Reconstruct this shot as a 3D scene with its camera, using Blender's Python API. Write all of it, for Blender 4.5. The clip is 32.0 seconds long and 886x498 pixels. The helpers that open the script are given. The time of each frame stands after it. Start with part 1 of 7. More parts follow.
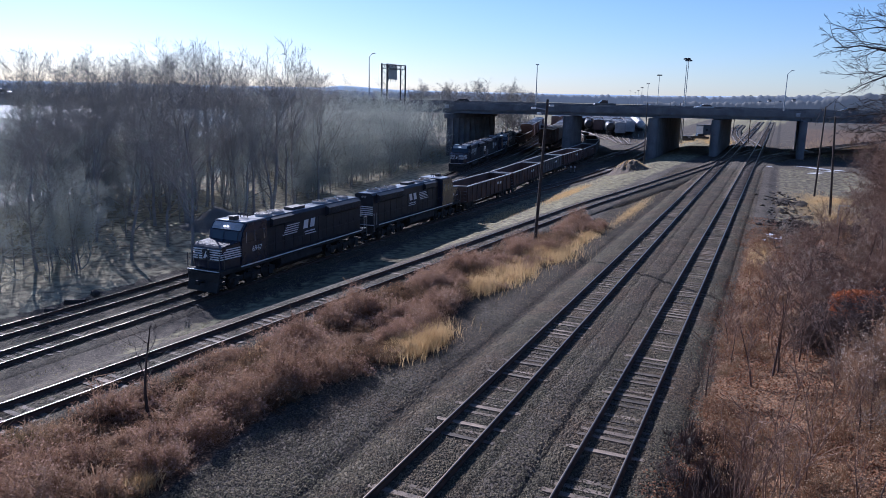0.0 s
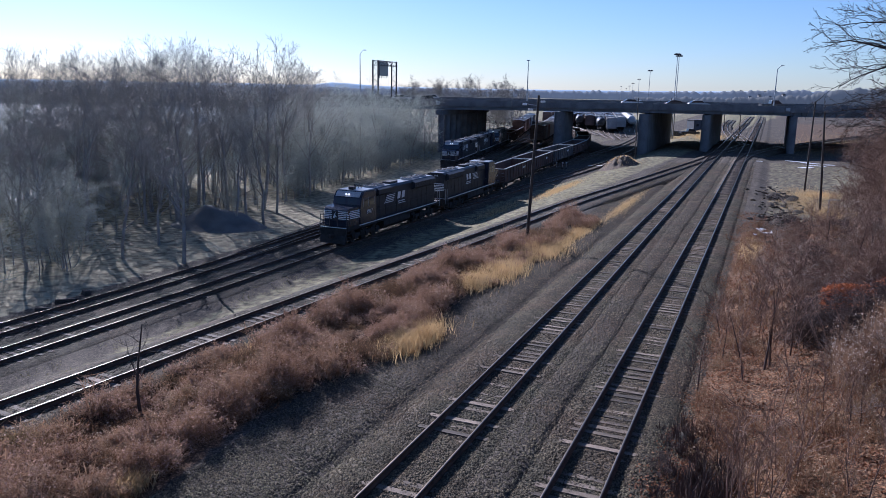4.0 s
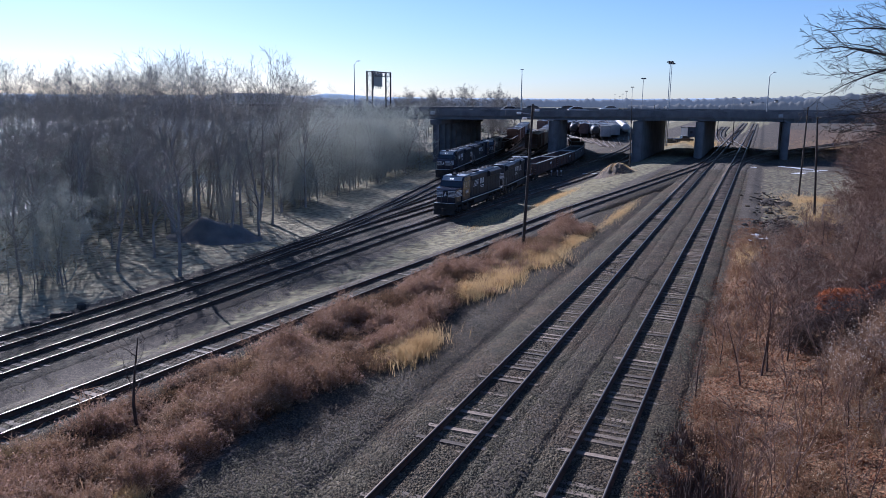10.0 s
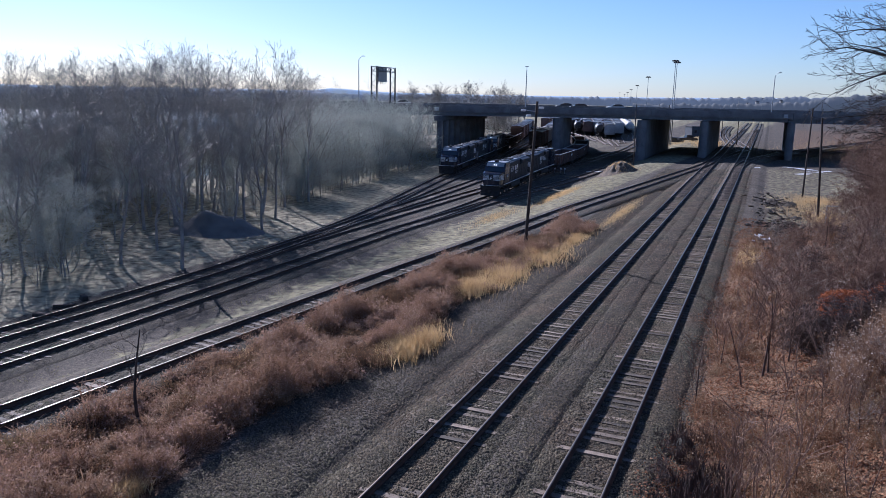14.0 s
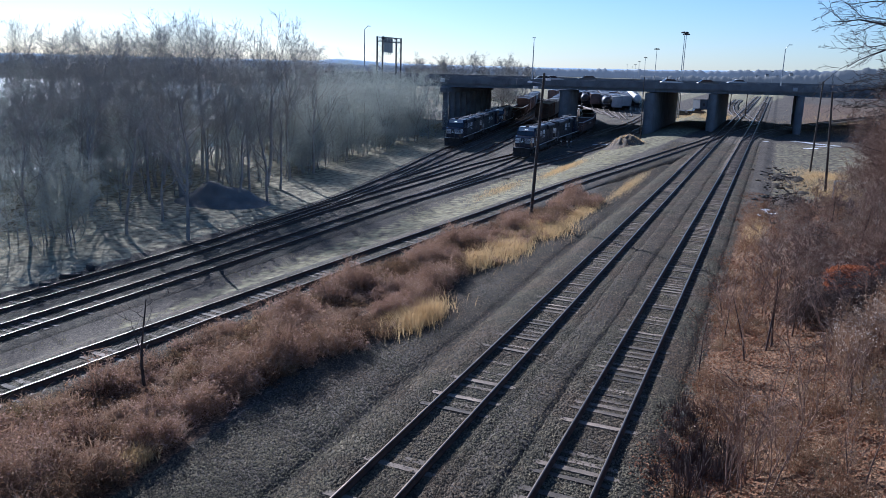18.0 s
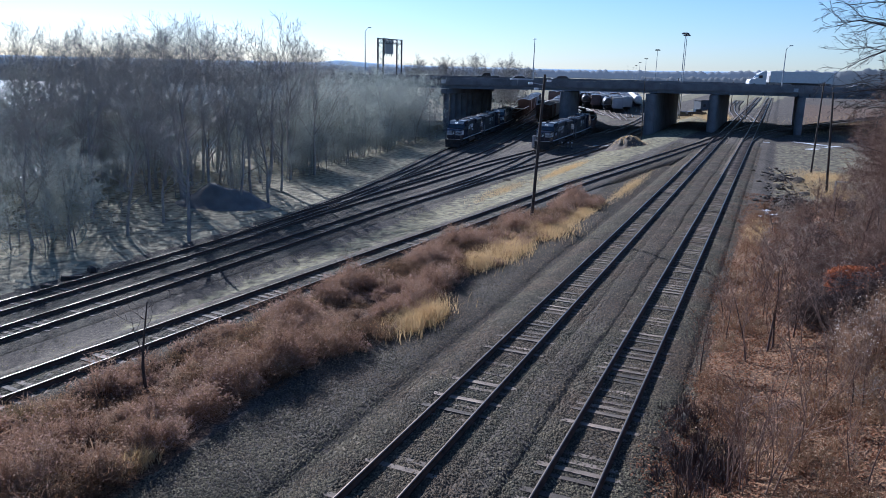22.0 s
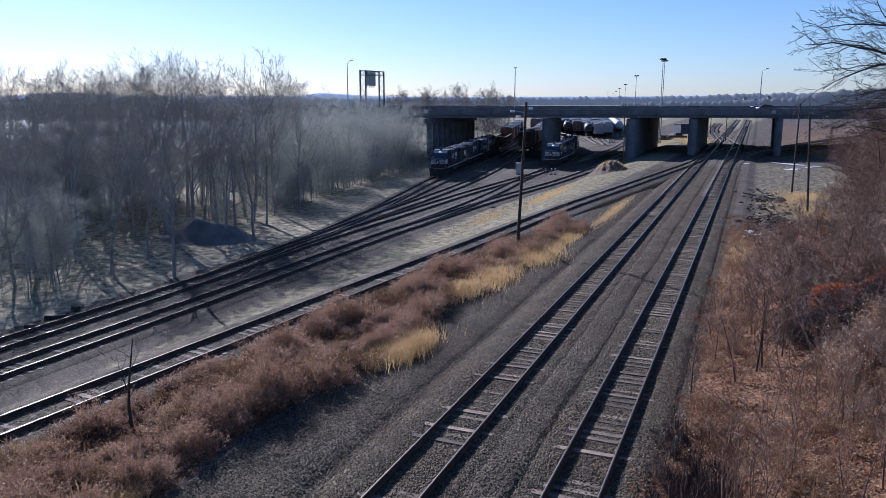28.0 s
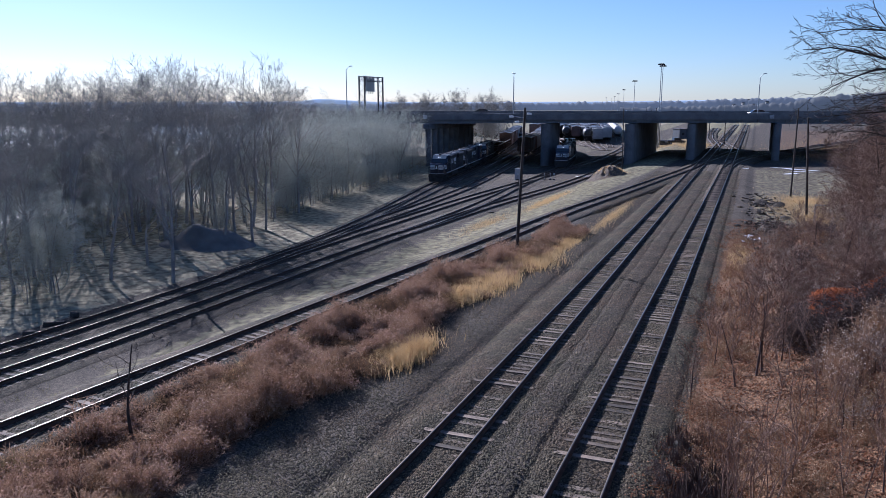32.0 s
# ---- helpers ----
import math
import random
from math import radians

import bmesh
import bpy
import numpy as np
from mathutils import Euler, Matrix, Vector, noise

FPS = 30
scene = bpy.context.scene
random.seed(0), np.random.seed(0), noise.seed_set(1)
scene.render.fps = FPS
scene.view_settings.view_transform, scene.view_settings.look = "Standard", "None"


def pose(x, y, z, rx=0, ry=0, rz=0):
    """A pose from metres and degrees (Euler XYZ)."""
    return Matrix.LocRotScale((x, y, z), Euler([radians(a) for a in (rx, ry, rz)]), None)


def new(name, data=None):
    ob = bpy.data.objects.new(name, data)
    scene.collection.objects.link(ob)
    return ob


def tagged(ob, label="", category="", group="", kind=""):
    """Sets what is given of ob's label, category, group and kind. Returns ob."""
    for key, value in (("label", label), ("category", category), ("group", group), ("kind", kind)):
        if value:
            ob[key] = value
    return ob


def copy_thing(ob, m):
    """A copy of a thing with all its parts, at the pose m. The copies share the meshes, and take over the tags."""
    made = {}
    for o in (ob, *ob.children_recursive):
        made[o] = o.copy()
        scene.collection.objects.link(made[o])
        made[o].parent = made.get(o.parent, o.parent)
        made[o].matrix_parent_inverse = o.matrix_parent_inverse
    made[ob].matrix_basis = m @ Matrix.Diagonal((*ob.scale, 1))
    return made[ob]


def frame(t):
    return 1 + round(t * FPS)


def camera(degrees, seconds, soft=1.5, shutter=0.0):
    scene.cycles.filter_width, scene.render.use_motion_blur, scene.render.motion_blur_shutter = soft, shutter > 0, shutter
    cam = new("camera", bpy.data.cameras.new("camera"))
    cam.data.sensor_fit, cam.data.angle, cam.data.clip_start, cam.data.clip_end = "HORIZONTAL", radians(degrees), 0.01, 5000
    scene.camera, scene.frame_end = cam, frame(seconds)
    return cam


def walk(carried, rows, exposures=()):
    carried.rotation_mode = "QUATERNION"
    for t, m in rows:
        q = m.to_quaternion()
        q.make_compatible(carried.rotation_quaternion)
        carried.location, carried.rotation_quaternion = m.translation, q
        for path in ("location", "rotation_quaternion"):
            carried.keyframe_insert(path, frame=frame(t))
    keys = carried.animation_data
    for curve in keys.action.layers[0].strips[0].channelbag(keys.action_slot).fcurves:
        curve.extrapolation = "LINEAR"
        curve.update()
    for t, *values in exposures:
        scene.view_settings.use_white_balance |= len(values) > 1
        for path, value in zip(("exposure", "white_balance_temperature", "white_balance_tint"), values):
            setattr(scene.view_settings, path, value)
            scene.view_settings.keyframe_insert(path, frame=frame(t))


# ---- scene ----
EXPOSURE = 1.08
EYE = 11.10
cam = camera(61.04, 32.0, soft=0.5)
walk(cam, [
    (0, pose(0, 0, EYE, 78.176, -1.318, 23.950)),
    (0.5, pose(0, 0, EYE, 78.086, -1.226, 23.742)),
    (1, pose(0, 0, EYE, 77.765, -1.236, 23.609)),
    (1.5, pose(0, 0, EYE, 77.687, -1.120, 23.239)),
    (2, pose(0, 0, EYE, 77.730, -0.978, 23.073)),
    (2.5, pose(0, 0, EYE, 77.859, -1.028, 22.980)),
    (3, pose(0, 0, EYE, 77.954, -1.075, 23.035)),
    (3.5, pose(0, 0, EYE, 77.956, -1.033, 23.186)),
    (5.5, pose(0, 0, EYE, 77.854, -1.186, 23.510)),
    (6, pose(0, 0, EYE, 77.835, -1.119, 23.481)),
    (6.5, pose(0, 0, EYE, 77.830, -0.983, 23.363)),
    (7, pose(0, 0, EYE, 77.939, -0.820, 23.233)),
    (7.5, pose(0, 0, EYE, 77.920, -0.743, 23.183)),
    (8, pose(0, 0, EYE, 77.980, -0.673, 23.069)),
    (8.5, pose(0, 0, EYE, 78.196, -0.584, 22.981)),
    (9, pose(0, 0, EYE, 78.418, -0.546, 22.818)),
    (9.5, pose(0, 0, EYE, 78.523, -0.495, 22.829)),
    (10, pose(0, 0, EYE, 78.654, -0.480, 22.865)),
    (10.5, pose(0, 0, EYE, 78.738, -0.550, 22.869)),
    (11, pose(0, 0, EYE, 78.791, -0.548, 22.864)),
    (11.5, pose(0, 0, EYE, 78.864, -0.571, 22.880)),
    (12, pose(0, 0, EYE, 78.923, -0.565, 22.870)),
    (12.5, pose(0, 0, EYE, 78.904, -0.533, 22.791)),
    (13, pose(0, 0, EYE, 78.896, -0.625, 22.825)),
    (13.5, pose(0, 0, EYE, 78.845, -0.686, 22.878)),
    (14, pose(0, 0, EYE, 78.367, -1.170, 23.189)),
    (14.5, pose(0, 0, EYE, 77.850, -1.186, 23.450)),
    (16.5, pose(0, 0, EYE, 76.560, -1.349, 23.811)),
    (17, pose(0, 0, EYE, 76.292, -1.240, 23.736)),
    (17.5, pose(0, 0, EYE, 76.359, -1.329, 23.586)),
    (18, pose(0, 0, EYE, 76.262, -1.467, 23.647)),
    (18.5, pose(0, 0, EYE, 76.103, -1.542, 23.715)),
    (19, pose(0, 0, EYE, 76.246, -1.208, 23.712)),
    (19.5, pose(0, 0, EYE, 76.507, -1.064, 23.786)),
    (20, pose(0, 0, EYE, 76.484, -1.238, 23.919)),
    (20.5, pose(0, 0, EYE, 76.510, -1.241, 23.859)),
    (21, pose(0, 0, EYE, 76.546, -1.264, 23.834)),
    (21.5, pose(0, 0, EYE, 76.446, -1.406, 23.796)),
    (22, pose(0, 0, EYE, 76.361, -1.367, 23.699)),
    (22.5, pose(0, 0, EYE, 76.145, -1.391, 23.793)),
    (23, pose(0, 0, EYE, 76.029, -1.371, 23.749)),
    (23.5, pose(0, 0, EYE, 76.023, -1.322, 23.655)),
    (24, pose(0, 0, EYE, 76.074, -1.328, 23.603)),
    (24.5, pose(0, 0, EYE, 76.389, -1.121, 23.524)),
    (25, pose(0, 0, EYE, 76.831, -0.721, 23.314)),
    (25.5, pose(0, 0, EYE, 77.119, -0.516, 23.194)),
    (27.5, pose(0, 0, EYE, 78.333, -0.152, 22.417)),
    (28, pose(0, 0, EYE, 78.561, -0.080, 22.374)),
    (28.5, pose(0, 0, EYE, 78.645, -0.041, 22.313)),
    (29, pose(0, 0, EYE, 78.731, 0.000, 22.221)),
    (29.5, pose(0, 0, EYE, 78.884, 0.133, 22.220)),
    (30, pose(0, 0, EYE, 78.972, 0.183, 22.237)),
    (30.5, pose(0, 0, EYE, 79.023, 0.187, 22.305)),
    (31, pose(0, 0, EYE, 79.043, 0.194, 22.292)),
    (31.5, pose(0, 0, EYE, 79.058, 0.090, 22.352)),
    (32, pose(0, 0, EYE, 78.971, 0.054, 22.291)),
], exposures=[(0.0, EXPOSURE, 4850, 22), (14.0, EXPOSURE, 4850, 22), (17.0, EXPOSURE + 0.12, 4720, 15), (24.5, EXPOSURE + 0.12, 4720, 15), (28.0, EXPOSURE, 4850, 22), (32.0, EXPOSURE, 4850, 22)])
# ---- world, sun ----
SUN_AZ = radians(-52)          # from +y towards +x
SUN_EL = radians(26.5)
world = bpy.data.worlds.new("world")
scene.world = world
world.use_nodes = True
wn = world.node_tree.nodes
sky = wn.new("ShaderNodeTexSky")
sky.sky_type = "NISHITA"
sky.sun_disc = False
sky.sun_elevation, sky.sun_rotation = SUN_EL, SUN_AZ
sky.air_density, sky.dust_density, sky.ozone_density = 0.95, 0.22, 3.0
world.node_tree.links.new(sky.outputs[0], wn["Background"].inputs[0])
wn["Background"].inputs[1].default_value = 0.0435
sun_data = bpy.data.lights.new("sun", "SUN")
sun_data.energy, sun_data.angle, sun_data.color = 4.3, radians(0.5), (1.0, 0.86, 0.68)
sun = new("sun", sun_data)
SUN_DIR = Vector((math.sin(SUN_AZ) * math.cos(SUN_EL), math.cos(SUN_AZ) * math.cos(SUN_EL), math.sin(SUN_EL)))
sun.rotation_euler = SUN_DIR.to_track_quat("Z", "Y").to_euler()
sun.location = SUN_DIR * 60


# ---- materials ----
def stone_cells(nt, geo, color, scale):
    """Crushed stone: each cell its own brightness, shade painted into the gaps between; returns colour and height."""
    n, link = nt.nodes, nt.links.new
    vor, gap = n.new("ShaderNodeTexVoronoi"), n.new("ShaderNodeTexVoronoi")
    gap.feature = "DISTANCE_TO_EDGE"
    for t in (vor, gap):
        t.inputs["Scale"].default_value = scale
        link(geo.outputs["Position"], t.inputs["Vector"])
    sep = n.new("ShaderNodeSeparateColor")
    link(vor.outputs["Color"], sep.inputs[0])
    rng, edge, mul = n.new("ShaderNodeMapRange"), n.new("ShaderNodeMapRange"), n.new("ShaderNodeMath")
    rng.inputs[3].default_value, rng.inputs[4].default_value = 0.45, 1.65
    link(sep.outputs[0], rng.inputs[0])
    edge.inputs[2].default_value, edge.inputs[3].default_value = 0.12, 0.35
    link(gap.outputs["Distance"], edge.inputs[0])
    mul.operation = "MULTIPLY"
    link(rng.outputs[0], mul.inputs[0])
    link(edge.outputs[0], mul.inputs[1])
    out = n.new("ShaderNodeVectorMath")
    out.operation = "SCALE"
    link(color, out.inputs[0])
    link(mul.outputs[0], out.inputs["Scale"])
    tall = n.new("ShaderNodeMath")
    tall.operation = "MULTIPLY"
    link(edge.outputs[0], tall.inputs[0])
    link(sep.outputs[1], tall.inputs[1])
    return out.outputs[0], tall.outputs[0]


def material(name, low, high, rough=0.8, scale=3.0, fine=40.0, bump=0.2, metal=0.0, island=0.0, obj=0.0, spec=0.4, cells=0.0, dist=0.02, stain=None):
    """Two colours mixed by noise at two scales, with a fine bump. island, obj: how far each island or object varies in brightness."""
    m = bpy.data.materials.new(name)
    m.use_nodes = True
    nt = m.node_tree
    n, link = nt.nodes, nt.links.new
    b = n["Principled BSDF"]
    geo = n.new("ShaderNodeNewGeometry")
    big, small = n.new("ShaderNodeTexNoise"), n.new("ShaderNodeTexNoise")
    big.inputs["Scale"].default_value, small.inputs["Scale"].default_value = scale, fine
    for t in (big, small):
        t.inputs["Detail"].default_value = 4
        link(geo.outputs["Position"], t.inputs["Vector"])
    add = n.new("ShaderNodeMath")
    add.operation = "MULTIPLY_ADD"
    link(small.outputs[0], add.inputs[0])
    add.inputs[1].default_value = 0.55
    link(big.outputs[0], add.inputs[2])
    ramp = n.new("ShaderNodeMapRange")
    ramp.inputs[1].default_value, ramp.inputs[2].default_value = 0.52, 1.02
    link(add.outputs[0], ramp.inputs[0])
    mix = n.new("ShaderNodeMix")
    mix.data_type = "RGBA"
    mix.inputs[6].default_value, mix.inputs[7].default_value = (*low, 1), (*high, 1)
    link(ramp.outputs[0], mix.inputs[0])
    out = mix.outputs[2]
    if stain:
        patch_tex, lim, soil = n.new("ShaderNodeTexNoise"), n.new("ShaderNodeMapRange"), n.new("ShaderNodeMix")
        patch_tex.inputs["Scale"].default_value, patch_tex.inputs["Detail"].default_value = 0.23, 5
        link(geo.outputs["Position"], patch_tex.inputs["Vector"])
        lim.inputs[1].default_value, lim.inputs[2].default_value, lim.inputs[4].default_value = 0.42, 0.62, 0.45
        link(patch_tex.outputs[0], lim.inputs[0])
        soil.data_type = "RGBA"
        soil.inputs[7].default_value = (*stain, 1)
        link(lim.outputs[0], soil.inputs[0])
        link(out, soil.inputs[6])
        out = soil.outputs[2]
    for amount, kind in ((island, "isl"), (obj, "obj")):
        if amount:
            if kind == "isl":
                src = geo.outputs["Random Per Island"]
            else:
                src = n.new("ShaderNodeObjectInfo").outputs["Random"]
            rng = n.new("ShaderNodeMapRange")
            rng.inputs[3].default_value, rng.inputs[4].default_value = 1 - amount, 1 + amount
            link(src, rng.inputs[0])
            mul = n.new("ShaderNodeVectorMath")
            mul.operation = "SCALE"
            link(out, mul.inputs[0])
            link(rng.outputs[0], mul.inputs["Scale"])
            out = mul.outputs[0]
    height = small.outputs[0]
    if cells:
        out, height = stone_cells(nt, geo, out, cells)
    link(out, b.inputs["Base Color"])
    b.inputs["Roughness"].default_value, b.inputs["Metallic"].default_value = rough, metal
    b.inputs["Specular IOR Level"].default_value = spec
    if bump:
        bp = n.new("ShaderNodeBump")
        bp.inputs["Strength"].default_value, bp.inputs["Distance"].default_value = bump, dist
        link(height, bp.inputs["Height"])
        link(bp.outputs[0], b.inputs["Normal"])
    return m


def stripes(name, colors, rough=0.9, through_light=0.0, spec=0.2):
    """Foliage and stalks: a colour for each island out of a ramp."""
    m = bpy.data.materials.new(name)
    m.use_nodes = True
    nt = m.node_tree
    n, link = nt.nodes, nt.links.new
    b = n["Principled BSDF"]
    geo, ramp, noise_tex = n.new("ShaderNodeNewGeometry"), n.new("ShaderNodeValToRGB"), n.new("ShaderNodeTexNoise")
    noise_tex.inputs["Scale"].default_value, noise_tex.inputs["Detail"].default_value = 0.7, 3
    link(geo.outputs["Position"], noise_tex.inputs["Vector"])
    mixer = n.new("ShaderNodeMix")
    mixer.inputs[0].default_value = 0.62
    link(geo.outputs["Random Per Island"], mixer.inputs[2])
    rng = n.new("ShaderNodeMapRange")
    rng.inputs[1].default_value, rng.inputs[2].default_value = 0.3, 0.7
    link(noise_tex.outputs[0], rng.inputs[0])
    link(rng.outputs[0], mixer.inputs[3])
    els = ramp.color_ramp.elements
    while len(els) < len(colors):
        els.new(0.5)
    for i, c in enumerate(colors):
        els[i].position = i / (len(colors) - 1)
        els[i].color = (*c, 1)
    link(mixer.outputs[0], ramp.inputs[0])
    link(ramp.outputs[0], b.inputs["Base Color"])
    b.inputs["Roughness"].default_value, b.inputs["Specular IOR Level"].default_value = rough, spec
    if through_light:
        thin, both = n.new("ShaderNodeBsdfTranslucent"), n.new("ShaderNodeMixShader")
        both.inputs[0].default_value = through_light
        link(ramp.outputs[0], thin.inputs[0])
        link(b.outputs[0], both.inputs[1])
        link(thin.outputs[0], both.inputs[2])
        link(both.outputs[0], n["Material Output"].inputs[0])
    return m


def glass(name, tint=(0.02, 0.03, 0.04)):
    m = bpy.data.materials.new(name)
    m.use_nodes = True
    b = m.node_tree.nodes["Principled BSDF"]
    b.inputs["Base Color"].default_value = (*tint, 1)
    b.inputs["Roughness"].default_value, b.inputs["Specular IOR Level"].default_value = 0.05, 0.7
    return m


def glow(name, color, strength):
    m = bpy.data.materials.new(name)
    m.use_nodes = True
    b = m.node_tree.nodes["Principled BSDF"]
    b.inputs["Base Color"].default_value = (*color, 1)
    b.inputs["Emission Color"].default_value, b.inputs["Emission Strength"].default_value = (*color, 1), strength
    return m


M_BALLAST = material("ballast", (0.030, 0.0242, 0.0145), (0.118, 0.098, 0.058), 0.95, 0.35, 16, 1.0, cells=13.0, dist=0.06, stain=(0.10, 0.06, 0.036))
M_STONE = material("ballast_stone", (0.042, 0.0347, 0.021), (0.165, 0.138, 0.083), 0.95, 0.6, 9, 0.3, island=0.8, stain=(0.14, 0.084, 0.05))
M_TIE = material("weathered_tie", (0.045, 0.035, 0.026), (0.20, 0.155, 0.115), 0.85, 2.0, 30, 0.5, obj=0.65)
M_TIE_FAR = material("weathered_tie_far", (0.045, 0.035, 0.026), (0.17, 0.132, 0.10), 0.85, 2.0, 30, 0.5, island=0.65)
M_RAIL = material("rusty_rail", (0.035, 0.024, 0.018), (0.10, 0.062, 0.04), 0.75, 3, 50, 0.2, metal=0.2)
M_RAILTOP = material("worn_railhead", (0.09, 0.071, 0.055), (0.16, 0.127, 0.10), 0.3, 2, 60, 0.05, metal=0.85)
M_CONCRETE = material("bridge_concrete", (0.095, 0.092, 0.094), (0.20, 0.195, 0.195), 0.9, 0.5, 6, 0.3)
M_GIRDER = material("blue_grey_steel", (0.10, 0.12, 0.15), (0.17, 0.19, 0.23), 0.55, 0.6, 9, 0.15, metal=0.1)
M_ASPHALT = material("asphalt", (0.045, 0.045, 0.046), (0.08, 0.08, 0.08), 0.9, 0.8, 30, 0.3)
M_GALV = material("galvanized_steel", (0.22, 0.23, 0.24), (0.42, 0.43, 0.44), 0.45, 3, 25, 0.1, metal=0.6)
M_DARKSTEEL = material("dark_steel", (0.03, 0.03, 0.032), (0.075, 0.07, 0.068), 0.6, 3, 25, 0.15, metal=0.3)
M_SIGNBACK = material("sign_aluminium", (0.12, 0.13, 0.14), (0.2, 0.21, 0.22), 0.5, 2, 15, 0.05, metal=0.5)
M_POLE = material("creosote_pole", (0.025, 0.02, 0.017), (0.07, 0.054, 0.043), 0.85, 2, 30, 0.4)
M_BARK = material("grey_bark", (0.17, 0.158, 0.142), (0.36, 0.335, 0.30), 0.75, 1.5, 25, 0.5)
# paled: the bright veil over the woods is put into these two colours
M_GREYTREE = material("veiled_grey_bark", (0.20, 0.19, 0.17), (0.40, 0.375, 0.335), 0.8, 1.5, 25, 0.4)
M_TWIG = stripes("veiled_grey_twigs", [(0.34, 0.36, 0.305), (0.45, 0.47, 0.41), (0.53, 0.55, 0.485)], through_light=0.35)
M_REDTWIG = material("reddish_twigs", (0.12, 0.074, 0.052), (0.26, 0.17, 0.122), 0.9, 0.8, 12, 0)
M_DARKTWIG = material("dark_brush_twigs", (0.045, 0.03, 0.026), (0.12, 0.08, 0.065), 0.85, 0.8, 12, 0)
M_PALETWIG = material("bleached_twigs", (0.20, 0.155, 0.12), (0.36, 0.29, 0.235), 0.85, 0.8, 12, 0)
M_WEED = stripes("dry_weeds", [(0.085, 0.050, 0.033), (0.22, 0.136, 0.089), (0.33, 0.21, 0.128), (0.31, 0.213, 0.152), (0.46, 0.335, 0.195)], through_light=0.35)
M_BANKWEED = stripes("bank_weeds", [(0.07, 0.038, 0.023), (0.175, 0.098, 0.055), (0.26, 0.15, 0.085), (0.2115, 0.1548, 0.0918), (0.351, 0.2475, 0.1575)], through_light=0.3)
M_STRAW = stripes("straw_grass", [(0.38, 0.25, 0.112), (0.56, 0.395, 0.19), (0.65, 0.485, 0.255), (0.43, 0.29, 0.138)], through_light=0.4)
M_LITTER = stripes("leaf_litter", [(0.0675, 0.034, 0.02), (0.195, 0.093, 0.048), (0.27, 0.134, 0.071), (0.36, 0.24, 0.135)], through_light=0.2)
M_RUST = stripes("rust_leaves", [(0.22, 0.08, 0.035), (0.44, 0.165, 0.07), (0.34, 0.125, 0.055)], through_light=0.2)
M_SEED = stripes("seed_heads", [(0.252, 0.1722, 0.1176), (0.4032, 0.294, 0.2016), (0.504, 0.3948, 0.2856)], through_light=0.35)
M_FLUFF = stripes("fluffy_seed_heads", [(0.42, 0.34, 0.26), (0.58, 0.49, 0.40), (0.70, 0.62, 0.52)], through_light=0.35)
M_PINK = stripes("pinkish_seed_heads", [(0.27, 0.168, 0.124), (0.40, 0.268, 0.205), (0.50, 0.37, 0.29)], through_light=0.4)
M_DARKWEED = stripes("dark_dry_weeds", [(0.06, 0.038, 0.025), (0.14, 0.09, 0.056), (0.21, 0.14, 0.08), (0.16, 0.13, 0.066)], through_light=0.3)
M_RUSTSEED = stripes("orange_brown_seed_heads", [(0.16, 0.085, 0.045), (0.30, 0.165, 0.085), (0.38, 0.25, 0.13)], through_light=0.35)
M_SNOW = material("old_snow", (0.42, 0.45, 0.49), (0.78, 0.80, 0.83), 0.6, 2, 15, 0.2)
M_BLACK = material("black_enamel", (0.018, 0.019, 0.022), (0.036, 0.038, 0.043), 0.5, 1.5, 18, 0.05, spec=0.3)
M_BLUECAB = material("blue_black_cab_enamel", (0.014, 0.017, 0.028), (0.027, 0.032, 0.05), 0.25, 1.5, 18, 0.05, spec=0.6)
# roofs, paler and smoother than the bodies below
M_ROOF = material("pale_roof_paint", (0.28, 0.28, 0.28), (0.5, 0.5, 0.49), 0.28, 1.5, 10, 0.1)
M_WHITE = material("white_paint", (0.62, 0.62, 0.6), (0.8, 0.8, 0.78), 0.5, 2, 12, 0.05)
M_UNDER = material("grimy_running_gear", (0.012, 0.011, 0.010), (0.045, 0.04, 0.035), 0.8, 2, 18, 0.2)
M_GLASS = glass("cab_glass")
M_HEADLIGHT = glow("headlight", (1.0, 0.93, 0.85), 0.55)
M_GONDOLA = material("faded_gondola_brown", (0.045, 0.03, 0.025), (0.12, 0.075, 0.06), 0.8, 0.7, 8, 0.2, obj=0.3)
M_GONDOLA2 = material("faded_gondola_grey", (0.05, 0.05, 0.05), (0.14, 0.135, 0.13), 0.8, 0.7, 8, 0.2, obj=0.3)
M_LOAD = material("scrap_load", (0.03, 0.028, 0.026), (0.12, 0.10, 0.085), 0.9, 1.5, 12, 0.8)
M_BOXCAR = material("boxcar_brown", (0.10, 0.062, 0.05), (0.19, 0.12, 0.095), 0.75, 0.5, 6, 0.15, obj=0.3)
M_HOPPER = material("grey_hopper_paint", (0.30, 0.30, 0.29), (0.48, 0.47, 0.45), 0.65, 0.6, 7, 0.15, obj=0.2)
M_TANK = material("black_tank", (0.015, 0.015, 0.016), (0.05, 0.048, 0.046), 0.4, 0.8, 10, 0.1)
M_TANKPALE = material("pale_tank", (0.4, 0.39, 0.37), (0.62, 0.6, 0.57), 0.45, 0.6, 8, 0.1)
M_RUBBER = material("tyre_rubber", (0.012, 0.012, 0.012), (0.03, 0.03, 0.03), 0.85, 6, 40, 0.1)
M_WATER = material("river_water", (0.05, 0.065, 0.075), (0.07, 0.085, 0.095), 0.16, 0.02, 0.9, 0.5, spec=0.6, dist=0.25)
M_MUDDY = material("meltwater", (0.03, 0.035, 0.04), (0.05, 0.055, 0.06), 0.06, 1, 5, 0.05, spec=0.6)
